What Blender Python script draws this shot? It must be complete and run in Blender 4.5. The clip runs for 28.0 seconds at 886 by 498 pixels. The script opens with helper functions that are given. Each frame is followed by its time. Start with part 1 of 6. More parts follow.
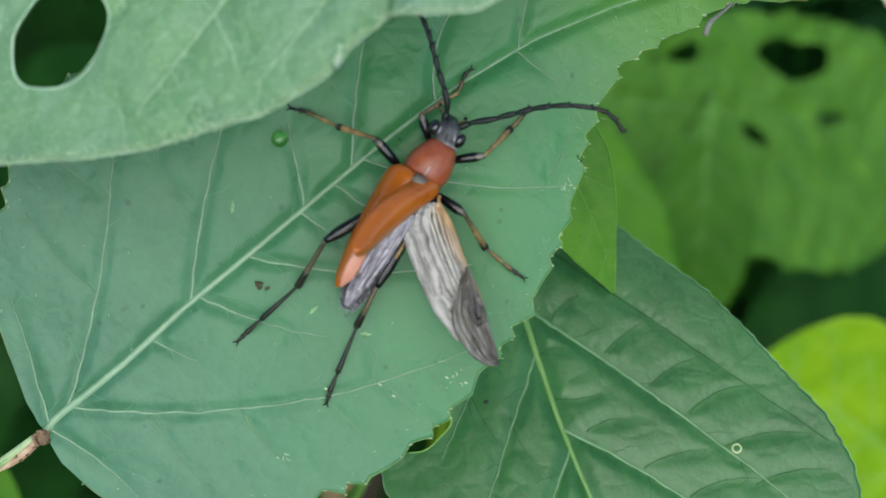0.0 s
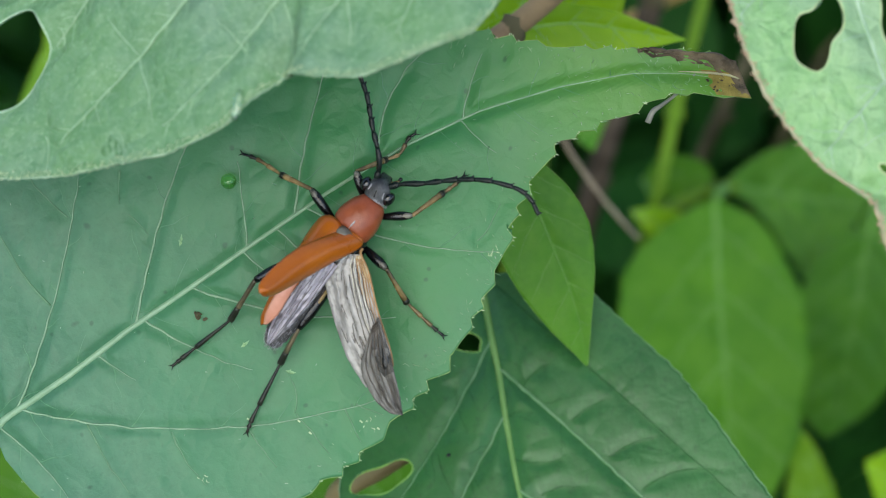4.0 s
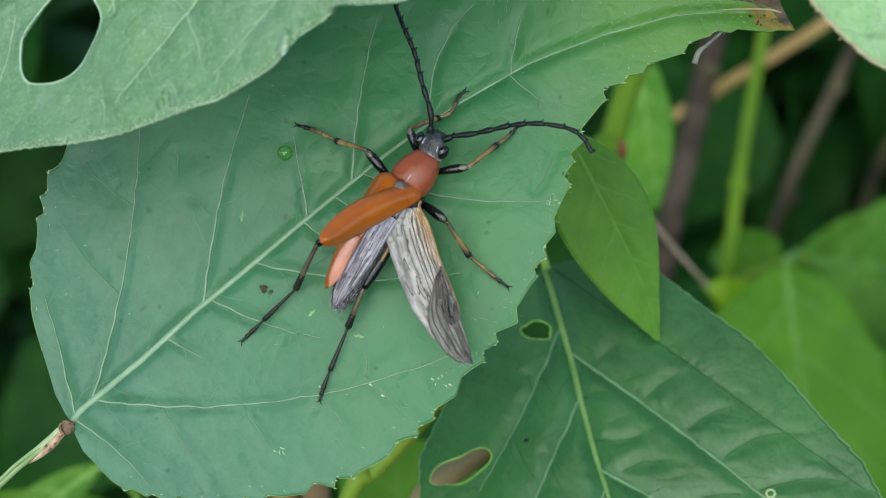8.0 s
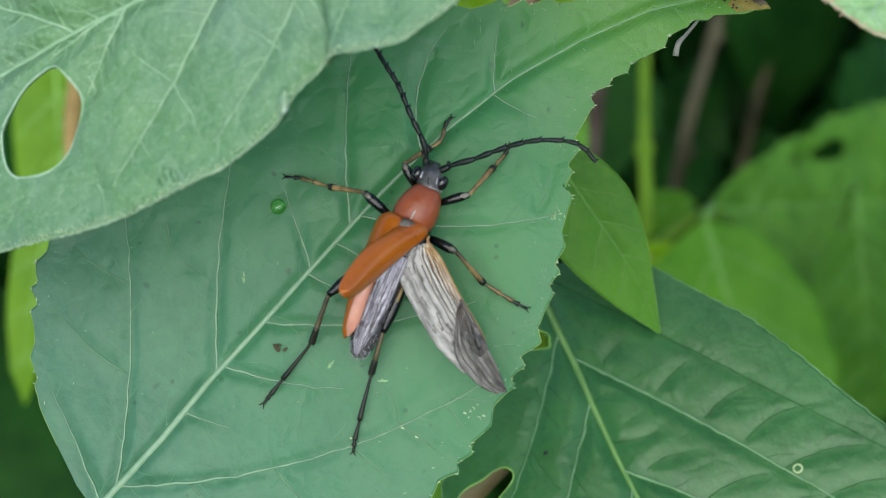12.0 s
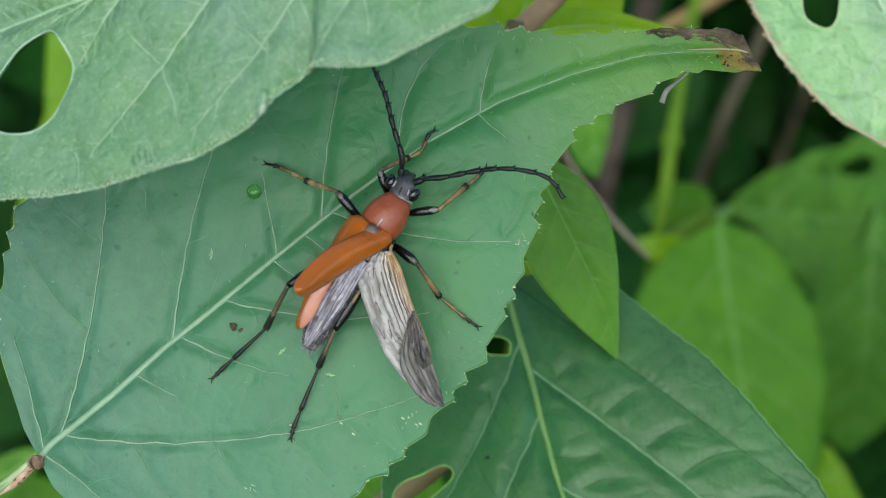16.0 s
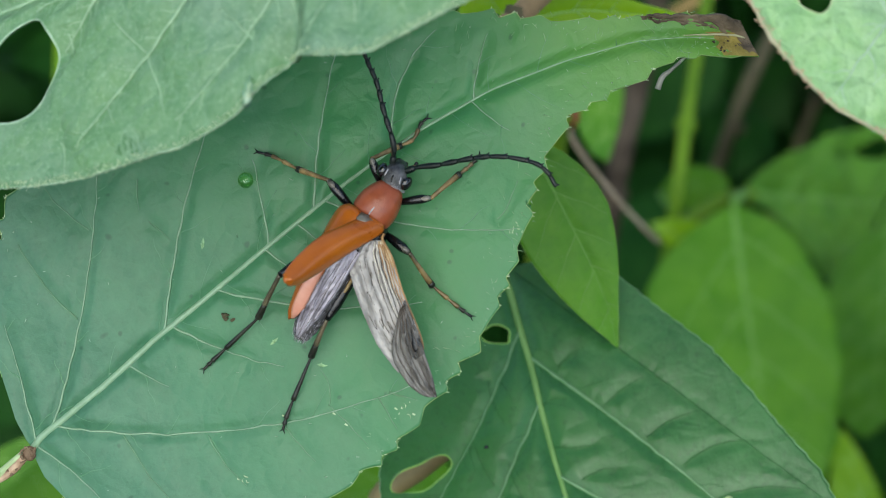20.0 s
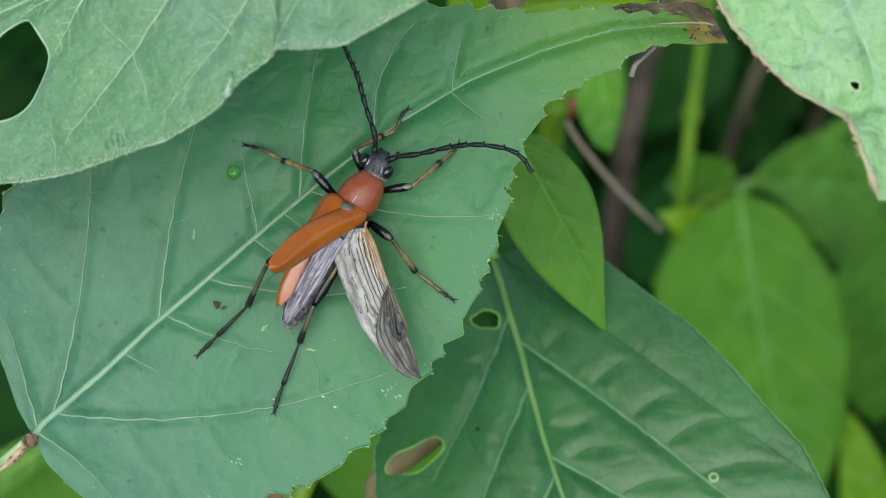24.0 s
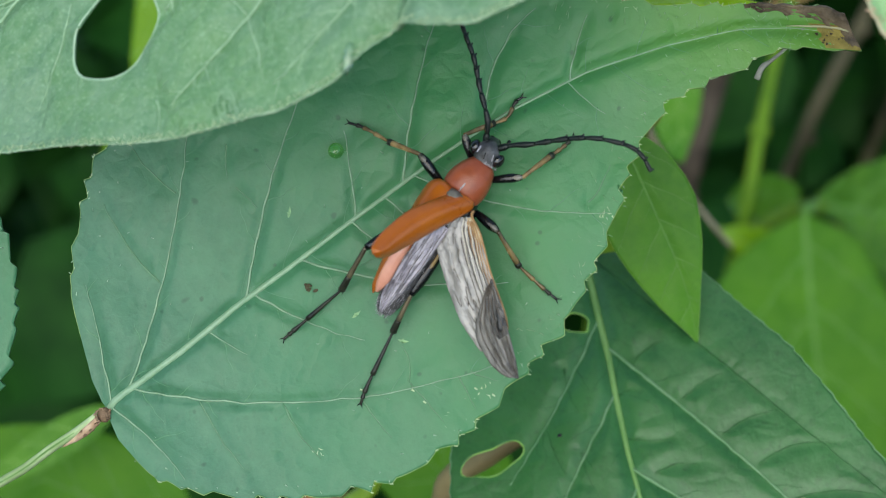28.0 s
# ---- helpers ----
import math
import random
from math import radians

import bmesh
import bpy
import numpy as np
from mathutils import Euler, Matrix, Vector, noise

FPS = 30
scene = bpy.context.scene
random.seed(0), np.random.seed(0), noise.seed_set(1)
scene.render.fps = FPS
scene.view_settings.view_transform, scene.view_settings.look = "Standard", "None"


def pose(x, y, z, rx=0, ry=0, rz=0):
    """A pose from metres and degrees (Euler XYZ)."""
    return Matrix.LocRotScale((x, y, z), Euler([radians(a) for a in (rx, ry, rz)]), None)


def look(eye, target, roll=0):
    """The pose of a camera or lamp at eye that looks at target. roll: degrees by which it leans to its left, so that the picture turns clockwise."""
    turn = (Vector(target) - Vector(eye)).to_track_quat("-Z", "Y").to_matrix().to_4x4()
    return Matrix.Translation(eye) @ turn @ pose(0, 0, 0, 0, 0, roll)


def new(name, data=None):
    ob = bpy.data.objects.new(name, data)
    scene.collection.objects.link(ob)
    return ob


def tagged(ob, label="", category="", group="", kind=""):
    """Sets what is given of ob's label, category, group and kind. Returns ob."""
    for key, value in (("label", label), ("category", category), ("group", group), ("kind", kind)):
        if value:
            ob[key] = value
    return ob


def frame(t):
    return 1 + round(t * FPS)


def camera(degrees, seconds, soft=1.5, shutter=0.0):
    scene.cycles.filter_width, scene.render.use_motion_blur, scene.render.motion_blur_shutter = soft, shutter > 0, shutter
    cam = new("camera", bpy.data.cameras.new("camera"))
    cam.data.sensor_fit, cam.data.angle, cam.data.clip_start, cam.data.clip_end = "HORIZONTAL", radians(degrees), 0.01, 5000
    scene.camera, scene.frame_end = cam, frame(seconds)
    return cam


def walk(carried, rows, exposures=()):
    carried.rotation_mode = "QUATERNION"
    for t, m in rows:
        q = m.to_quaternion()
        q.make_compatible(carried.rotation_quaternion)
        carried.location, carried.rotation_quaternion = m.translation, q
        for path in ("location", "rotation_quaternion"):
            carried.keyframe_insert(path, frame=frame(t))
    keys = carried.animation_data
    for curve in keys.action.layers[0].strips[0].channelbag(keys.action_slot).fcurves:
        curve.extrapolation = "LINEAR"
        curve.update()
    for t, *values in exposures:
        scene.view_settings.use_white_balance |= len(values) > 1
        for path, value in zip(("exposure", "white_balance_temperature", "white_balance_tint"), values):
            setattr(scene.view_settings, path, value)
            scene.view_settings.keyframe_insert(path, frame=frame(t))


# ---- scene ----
MM = 0.001

# ---- camera ----
cam = camera(25.0, 28.0, soft=0.6)
cam.data.dof.use_dof = True
cam.data.dof.focus_distance = 0.139
cam.data.dof.aperture_fstop = 50.0
PATH = [
    (0.0, pose(-0.02756, 0.01371, 0.54604, 46.992, -5.425, -8.737)),
    (0.5, pose(-0.02923, 0.01419, 0.54807, 47.302, -5.488, -9.133)),
    (1.0, pose(-0.02461, 0.01221, 0.54937, 47.352, -4.878, -7.845)),
    (1.5, pose(-0.01933, 0.01040, 0.54935, 46.971, -4.345, -3.770)),
    (2.0, pose(-0.01653, 0.00916, 0.54922, 47.079, -4.533, -2.676)),
    (2.5, pose(-0.01425, 0.00782, 0.54958, 47.185, -4.731, -2.192)),
    (4.5, pose(-0.00332, 0.00609, 0.55264, 48.326, -4.201, 2.237)),
    (5.0, pose(-0.00263, 0.00534, 0.55276, 48.482, -4.117, 2.751)),
    (5.5, pose(-0.00195, 0.00555, 0.55309, 48.595, -4.152, 3.070)),
    (6.0, pose(-0.00127, 0.00401, 0.55064, 49.064, -3.746, 3.047)),
    (6.5, pose(-0.00293, 0.00158, 0.54573, 51.131, -2.389, 2.602)),
    (7.0, pose(-0.00198, -0.00088, 0.54378, 52.576, -1.264, 1.560)),
    (7.5, pose(-0.00173, -0.00279, 0.54270, 53.296, -0.159, 0.499)),
    (8.0, pose(-0.00348, -0.00351, 0.54080, 53.262, 0.334, 0.251)),
    (8.5, pose(-0.00650, -0.00202, 0.53968, 53.169, 0.867, 0.084)),
    (9.0, pose(-0.00905, -0.00078, 0.53966, 53.170, 1.792, -1.653)),
    (9.5, pose(-0.00921, 0.00091, 0.54057, 53.340, 2.515, -3.921)),
    (10.0, pose(-0.01028, 0.00122, 0.54037, 53.237, 3.082, -5.274)),
    (10.5, pose(-0.01360, 0.00123, 0.53998, 52.982, 4.042, -5.967)),
    (11.0, pose(-0.01499, 0.00146, 0.54043, 52.714, 4.668, -6.870)),
    (11.5, pose(-0.01445, 0.00210, 0.54151, 52.569, 4.794, -7.601)),
    (12.0, pose(-0.01305, 0.00123, 0.54240, 52.348, 4.802, -8.118)),
    (12.5, pose(-0.01153, 0.00107, 0.54226, 52.109, 4.520, -8.201)),
    (14.5, pose(-0.00862, 0.00169, 0.54600, 50.901, 0.144, -3.900)),
    (15.0, pose(-0.00753, 0.00193, 0.54710, 50.751, -0.192, -3.419)),
    (15.5, pose(-0.00787, 0.00175, 0.54820, 50.619, -0.598, -2.608)),
    (16.0, pose(-0.00736, 0.00179, 0.54881, 50.400, -1.192, -1.728)),
    (16.5, pose(-0.00674, 0.00259, 0.54982, 50.344, -1.471, -1.323)),
    (17.0, pose(-0.00544, 0.00303, 0.55105, 50.318, -1.651, -1.066)),
    (17.5, pose(-0.00485, 0.00280, 0.55087, 50.240, -1.600, -0.882)),
    (18.0, pose(-0.00581, 0.00271, 0.54978, 50.147, -1.243, -0.732)),
    (18.5, pose(-0.00687, 0.00273, 0.54901, 50.091, -0.920, -0.666)),
    (19.0, pose(-0.00635, 0.00299, 0.54829, 49.981, -0.832, -0.848)),
    (19.5, pose(-0.00559, 0.00346, 0.54840, 49.922, -0.771, -1.038)),
    (20.0, pose(-0.00505, 0.00308, 0.54830, 49.884, -0.589, -1.245)),
    (20.5, pose(-0.00557, 0.00286, 0.54843, 49.886, -0.194, -1.302)),
    (22.5, pose(-0.00484, 0.00230, 0.54765, 49.557, 1.374, -2.618)),
    (23.0, pose(-0.00423, 0.00105, 0.54850, 49.512, 1.252, -2.845)),
    (23.5, pose(-0.00312, -0.00016, 0.55092, 49.709, 1.117, -2.167)),
    (24.0, pose(-0.00186, -0.00095, 0.55059, 49.817, 0.743, -1.253)),
    (24.5, pose(-0.00130, -0.00046, 0.55122, 49.926, 0.401, -0.557)),
    (25.0, pose(-0.00000, 0.00000, 0.55000, 49.973, 0.010, 0.012)),
    (25.5, pose(-0.00168, 0.00074, 0.54985, 50.016, -0.248, 0.613)),
    (26.0, pose(-0.00198, 0.00196, 0.54962, 49.945, -0.888, 1.161)),
    (26.5, pose(-0.00233, 0.00251, 0.54941, 49.947, -1.510, 1.633)),
    (27.0, pose(-0.00359, 0.00306, 0.54942, 49.916, -1.963, 1.851)),
    (27.5, pose(-0.00633, 0.00228, 0.54766, 49.968, -1.652, 2.141)),
    (28.0, pose(-0.00743, 0.00308, 0.54607, 49.915, -1.868, 1.763)),
]
walk(cam, PATH, exposures=[(0.0, 0.91), (28.0, 0.91)])

# ---- light ----
world = bpy.data.worlds.new("sky")
scene.world = world
world.use_nodes = True
_wn = world.node_tree
_sky = _wn.nodes.new("ShaderNodeTexSky")
_sky.sky_type = "NISHITA"
_sky.sun_disc = False
_sky.sun_elevation = radians(46)
_sky.sun_rotation = radians(191)
_bg = _wn.nodes["Background"]
_wn.links.new(_sky.outputs[0], _bg.inputs[0])
_bg.inputs[1].default_value = 0.15
sun_data = bpy.data.lights.new("sun", "SUN")
sun_data.energy = 1.32
sun_data.angle = radians(78)
sun_data.color = (1.0, 0.99, 0.77)
sun = new("sun", sun_data)
sun.matrix_world = look((-0.12, -0.66, 0.74), (0, 0, 0))


# ---- materials ----
def nodes_of(name):
    m = bpy.data.materials.new(name)
    m.use_nodes = True
    nt = m.node_tree
    return m, nt, nt.nodes["Principled BSDF"]


def add(nt, kind, **sockets):
    n = nt.nodes.new(kind)
    for k, v in sockets.items():
        n.inputs[k.replace("_", " ")].default_value = v
    return n


def noise_tex(nt, scale, detail=3.0, rough=0.55, coords="Object"):
    tc = nt.nodes.new("ShaderNodeTexCoord")
    n = add(nt, "ShaderNodeTexNoise", Scale=scale, Detail=detail, Roughness=rough)
    nt.links.new(tc.outputs[coords], n.inputs["Vector"])
    return n.outputs["Fac"]


def ramp(nt, fac, *stops):
    r = nt.nodes.new("ShaderNodeValToRGB")
    els = r.color_ramp.elements
    while len(els) < len(stops):
        els.new(0.5)
    for e, (p, c) in zip(els, stops):
        e.position = p
        e.color = (*c, 1)
    nt.links.new(fac, r.inputs[0])
    return r.outputs[0]


def mixed(nt, fac, a, b, mode="MIX"):
    n = nt.nodes.new("ShaderNodeMix")
    n.data_type, n.blend_type = "RGBA", mode
    for sock, v in ((n.inputs[0], fac), (n.inputs[6], a), (n.inputs[7], b)):
        if isinstance(v, (float, int)):
            sock.default_value = v
        elif isinstance(v, tuple):
            sock.default_value = (*v, 1)
        else:
            nt.links.new(v, sock)
    return n.outputs[2]


def bump(nt, height, strength, distance, under=None):
    b = add(nt, "ShaderNodeBump", Strength=strength, Distance=distance)
    nt.links.new(height, b.inputs["Height"])
    if under is not None:
        nt.links.new(under, b.inputs["Normal"])
    return b.outputs[0]


def simple(name, dark, light, scale, rough=0.5, bump_mm=0.02, metallic=0.0, sheen=0.0, alpha=1.0, coat=0.0, spec=0.5):
    """A mottled surface of two tones with fine relief."""
    m, nt, p = nodes_of(name)
    f = noise_tex(nt, scale, 5)
    nt.links.new(ramp(nt, f, (0.3, dark), (0.7, light)), p.inputs["Base Color"])
    fine = noise_tex(nt, scale * 6, 3)
    nt.links.new(bump(nt, fine, 0.5, bump_mm * MM), p.inputs["Normal"])
    rr = ramp(nt, f, (0.2, (rough * 0.8,) * 3), (0.8, (min(1, rough * 1.2),) * 3))
    nt.links.new(rr, p.inputs["Roughness"])
    p.inputs["Metallic"].default_value = metallic
    p.inputs["Sheen Weight"].default_value = sheen
    p.inputs["Alpha"].default_value = alpha
    p.inputs["Coat Weight"].default_value = coat
    p.inputs["Specular IOR Level"].default_value = spec
    return m


def leaf_material(name, dark, light, tint, rough=0.42, thin=0.18, cell=550.0, relief=0.06, specks=0.0, spec=0.3, turn=None, low=0.12, web=0.1, patch=None, crinkle=0.0, grain=0.0, down=0.0):
    """Leaf tissue: two greens in blotches, a net of fine veins, pores and a waxy gloss, a little light coming through."""
    m, nt, p = nodes_of(name)
    tc = nt.nodes.new("ShaderNodeTexCoord")
    big = noise_tex(nt, 110, 4)
    small = noise_tex(nt, 900, 4)
    col = ramp(nt, big, (0.32, dark), (0.68, light))
    col = mixed(nt, ramp(nt, small, (0.45, (0, 0, 0)), (0.75, (0.35,) * 3)), col, tint)
    wob = add(nt, "ShaderNodeTexNoise", Scale=300.0, Detail=2.0)
    nt.links.new(tc.outputs["Object"], wob.inputs["Vector"])
    jit = nt.nodes.new("ShaderNodeVectorMath")
    jit.operation = "SCALE"
    jit.inputs["Scale"].default_value = 0.0016
    nt.links.new(wob.outputs["Color"], jit.inputs[0])
    plus = nt.nodes.new("ShaderNodeVectorMath")
    nt.links.new(tc.outputs["Object"], plus.inputs[0])
    nt.links.new(jit.outputs[0], plus.inputs[1])
    vor = add(nt, "ShaderNodeTexVoronoi", Scale=cell)
    vor.feature = "DISTANCE_TO_EDGE"
    nt.links.new(plus.outputs[0], vor.inputs["Vector"])
    net = ramp(nt, vor.outputs["Distance"], (0.0, (1, 1, 1)), (0.09, (0, 0, 0)))
    col = mixed(nt, mixed(nt, 1.0 - web, net, (0, 0, 0)), col, tint)
    if patch:
        pale = add(nt, "ShaderNodeTexNoise", Scale=75.0, Detail=5.0, Roughness=0.65)
        nt.links.new(tc.outputs["Object"], pale.inputs["Vector"])
        col = mixed(nt, ramp(nt, pale.outputs["Fac"], (0.46, (0, 0, 0)), (0.66, (0.75,) * 3)), col, patch)
    if grain:
        col = mixed(nt, ramp(nt, noise_tex(nt, 3200, 4, 0.7), (0.45, (0, 0, 0)), (0.72, (grain,) * 3)), col, tint)
        if not down:
            col = mixed(nt, ramp(nt, noise_tex(nt, 1900, 3, 0.7), (0.3, (grain * 1.3,) * 3), (0.46, (0, 0, 0))), col, tuple(c * 0.5 for c in dark))
    if down:
        hair = add(nt, "ShaderNodeTexVoronoi", Scale=2600.0, Randomness=1.0)
        nt.links.new(plus.outputs[0], hair.inputs["Vector"])
        col = mixed(nt, ramp(nt, hair.outputs["Distance"], (0.12, (down,) * 3), (0.34, (0, 0, 0))), col, tuple(min(1.0, c * 1.25) for c in tint))
    for x0, x1, late in turn or ():
        sep = nt.nodes.new("ShaderNodeSeparateXYZ")
        nt.links.new(tc.outputs["Object"], sep.inputs[0])
        mr = add(nt, "ShaderNodeMapRange", From_Min=x0 * MM, From_Max=x1 * MM)
        nt.links.new(sep.outputs[0], mr.inputs["Value"])
        soft = nt.nodes.new("ShaderNodeMath")
        soft.operation = "MULTIPLY"
        nt.links.new(mr.outputs[0], soft.inputs[0])
        nt.links.new(ramp(nt, big, (0.3, (0.55,) * 3), (0.6, (1, 1, 1))), soft.inputs[1])
        col = mixed(nt, soft.outputs[0], col, late)
    if specks:
        dots = add(nt, "ShaderNodeTexVoronoi", Scale=480.0)
        nt.links.new(plus.outputs[0], dots.inputs["Vector"])
        spot = ramp(nt, dots.outputs["Distance"], (0.05, (specks,) * 3), (0.115, (0, 0, 0)))
        col = mixed(nt, spot, col, tuple(c * 0.35 for c in dark))
        dent = add(nt, "ShaderNodeTexVoronoi", Scale=330.0)
        nt.links.new(plus.outputs[0], dent.inputs["Vector"])
        pit = ramp(nt, dent.outputs["Distance"], (0.04, (0, 0, 0)), (0.2, (1, 1, 1)))
    nt.links.new(col, p.inputs["Base Color"])
    quilt = ramp(nt, vor.outputs["Distance"], (0.0, (0, 0, 0)), (0.35, (1, 1, 1)))
    low = bump(nt, noise_tex(nt, 260, 3), 0.5, low * MM)
    nrm = bump(nt, quilt, 0.55, relief * MM, low)
    if specks:
        nrm = bump(nt, pit, 0.6, 0.12 * MM, nrm)
    if crinkle:
        nrm = bump(nt, noise_tex(nt, 1300, 4, 0.65), 0.7, crinkle * MM, nrm)
    nrm = bump(nt, noise_tex(nt, 5200, 2), 0.35, 0.02 * MM, nrm)
    nt.links.new(nrm, p.inputs["Normal"])
    nt.links.new(ramp(nt, small, (0.25, (rough * 0.85,) * 3), (0.8, (rough * 1.2,) * 3)), p.inputs["Roughness"])
    p.inputs["Specular IOR Level"].default_value = spec
    tr = nt.nodes.new("ShaderNodeBsdfTranslucent")
    tcol = mixed(nt, 1.0, col, (1.0, 1.15, 0.35), "MULTIPLY")
    nt.links.new(tcol, tr.inputs[0])
    mix = nt.nodes.new("ShaderNodeMixShader")
    mix.inputs[0].default_value = thin
    nt.links.new(p.outputs[0], mix.inputs[1])
    nt.links.new(tr.outputs[0], mix.inputs[2])
    nt.links.new(mix.outputs[0], nt.nodes["Material Output"].inputs[0])
    return m


# Bluish sheen is put into the base colour; it turns greener, then yellower, tipwards.
LEAF_MAIN = leaf_material("leaf_green_bluish_sheen", (0.046, 0.150, 0.080), (0.062, 0.190, 0.104), (0.10, 0.25, 0.14), rough=0.42, specks=0.5, spec=0.44, cell=800, relief=0.05, low=0.28, crinkle=0.06, grain=0.16, web=0.07, turn=[(6, 32, (0.042, 0.196, 0.060)), (38, 56, (0.115, 0.28, 0.03))])
LEAF_TOP = leaf_material("leaf_soft_green", (0.080, 0.200, 0.092), (0.120, 0.262, 0.098), (0.23, 0.375, 0.23), rough=0.44, cell=900, relief=0.12, spec=0.42, patch=(0.165, 0.275, 0.195), web=0.16, low=0.6, crinkle=0.3, grain=0.35, down=0.3)
LEAF_DARK = leaf_material("leaf_dark_green", (0.014, 0.098, 0.014), (0.028, 0.146, 0.026), (0.05, 0.18, 0.048), rough=0.43, cell=520, spec=0.72, relief=0.07, low=0.1, crinkle=0.07, web=0.05, grain=0.3)
LEAF_PALE = leaf_material("leaf_pale_green", (0.17, 0.38, 0.13), (0.26, 0.46, 0.19), (0.36, 0.54, 0.31), rough=0.38, cell=420, relief=0.5, low=1.1, patch=(0.28, 0.42, 0.26), web=0.12, spec=0.42, crinkle=0.32, grain=0.35)
LEAF_MID = leaf_material("leaf_mid_green", (0.044, 0.160, 0.010), (0.080, 0.225, 0.014), (0.11, 0.25, 0.03), thin=0.3, cell=260, spec=0.1, low=0.5)
LEAF_WIDE = leaf_material("leaf_wide_green", (0.055, 0.180, 0.018), (0.10, 0.255, 0.026), (0.13, 0.28, 0.05), thin=0.3, cell=260, spec=0.12, low=0.5)
LEAF_YELLOW = leaf_material("leaf_yellow_green", (0.17, 0.37, 0.006), (0.27, 0.47, 0.008), (0.28, 0.47, 0.04), thin=0.35, cell=300, spec=0.25)
LEAF_SMALL = leaf_material("leaf_fresh_green", (0.048, 0.190, 0.012), (0.092, 0.270, 0.012), (0.12, 0.29, 0.04), thin=0.3, cell=420, spec=0.2, low=0.3, grain=0.15)
LEAF_LONG = leaf_material("leaf_long_lime", (0.095, 0.24, 0.006), (0.15, 0.31, 0.008), (0.16, 0.32, 0.03), thin=0.3, cell=300, spec=0.2)
# Darker copy of the mid green, with shade put into the colour.
LEAF_SHADE = leaf_material("leaf_mid_green_shaded", (0.030, 0.125, 0.008), (0.055, 0.175, 0.010), (0.07, 0.19, 0.02), thin=0.3, cell=260, spec=0.15)
# Undergrowth green, darkened so that deep shade is part of the colour.
LEAF_FAR = leaf_material("leaf_undergrowth_shaded", (0.005, 0.032, 0.005), (0.013, 0.062, 0.009), (0.022, 0.075, 0.012), thin=0.2, cell=200, spec=0.05)
VEIN_PALE = simple("vein_pale", (0.14, 0.26, 0.15), (0.21, 0.335, 0.21), 900, 0.45, 0.05)
VEIN_TOP = simple("vein_grey_green", (0.22, 0.36, 0.22), (0.36, 0.50, 0.34), 900, 0.5, 0.05)
VEIN_SOFT = simple("vein_soft_green", (0.19, 0.33, 0.18), (0.29, 0.44, 0.27), 900, 0.5, 0.05)
VEIN_FAR = simple("vein_far", (0.065, 0.19, 0.016), (0.095, 0.24, 0.028), 300, 0.5, 0.02)
VEIN_SMALL = simple("vein_small", (0.08, 0.245, 0.025), (0.12, 0.30, 0.04), 300, 0.5, 0.02)
# Dark green for fine veins, painting the shade of the valleys they lie in.
VEIN_NET_SHADED = simple("vein_net_shaded", (0.014, 0.075, 0.018), (0.035, 0.13, 0.036), 700, 0.5, 0.02, spec=0.2)
VEIN_NET3 = simple("vein_net_grey", (0.17, 0.31, 0.16), (0.25, 0.40, 0.22), 700, 0.45, 0.02)
VEIN_NET = simple("vein_net_green", (0.060, 0.192, 0.085), (0.088, 0.235, 0.105), 700, 0.45, 0.02)
VEIN_DARK = simple("vein_green", (0.10, 0.23, 0.095), (0.165, 0.31, 0.15), 700, 0.45, 0.03)
VEIN_CROSS = simple("vein_cross_green", (0.075, 0.19, 0.085), (0.115, 0.245, 0.125), 700, 0.45, 0.02)
VEIN_RIB = simple("vein_yellow_green", (0.10, 0.225, 0.055), (0.15, 0.29, 0.08), 500, 0.5, 0.03)
VEIN_LIME = simple("vein_lime", (0.16, 0.34, 0.05), (0.22, 0.42, 0.08), 500, 0.5, 0.02)
PETIOLE = simple("petiole_skin", (0.22, 0.33, 0.14), (0.36, 0.47, 0.25), 300, 0.5, 0.08)
NODE = simple("petiole_scar", (0.34, 0.20, 0.12), (0.60, 0.45, 0.31), 900, 0.7, 0.25, spec=0.25)
NODE_RED = simple("reddish_node", (0.16, 0.035, 0.018), (0.26, 0.08, 0.035), 300, 0.6, 0.1, spec=0.25)
KNOT = simple("dark_knot", (0.07, 0.04, 0.025), (0.30, 0.21, 0.13), 1100, 0.7, 0.4, spec=0.2)
DRY = simple("dried_leaf", (0.032, 0.025, 0.018), (0.20, 0.155, 0.10), 650, 0.6, 0.5, spec=0.25)
EDGE = simple("leaf_edge_pale", (0.32, 0.42, 0.18), (0.44, 0.52, 0.28), 900, 0.6, 0.05)
# Pale margin tone, with light through the thin edge painted in as yellow-green.
MARGIN = simple("margin_pale_edge_glow", (0.09, 0.22, 0.06), (0.26, 0.37, 0.12), 900, 0.5, 0.02)
FLECK = simple("pale_fleck", (0.30, 0.43, 0.22), (0.52, 0.62, 0.38), 900, 0.4, 0.03)
FLECK_SOFT = simple("soft_pale_fleck", (0.12, 0.28, 0.12), (0.26, 0.41, 0.20), 900, 0.45, 0.03)
SCAR = simple("pale_bite_scar", (0.10, 0.25, 0.11), (0.24, 0.40, 0.18), 900, 0.5, 0.05)
STEM_OLIVE = simple("olive_straw_stem", (0.20, 0.165, 0.075), (0.32, 0.26, 0.13), 260, 0.6, 0.1, spec=0.3)
STEM_LIME = simple("lime_stem", (0.13, 0.24, 0.02), (0.20, 0.32, 0.03), 260, 0.5, 0.1, spec=0.3)
DRY_PALE = simple("dry_pale_margin", (0.28, 0.24, 0.15), (0.45, 0.47, 0.28), 600, 0.6, 0.05)
STEM_GREEN = simple("green_stem", (0.070, 0.155, 0.008), (0.115, 0.215, 0.013), 160, 0.6, 0.1, spec=0.15)
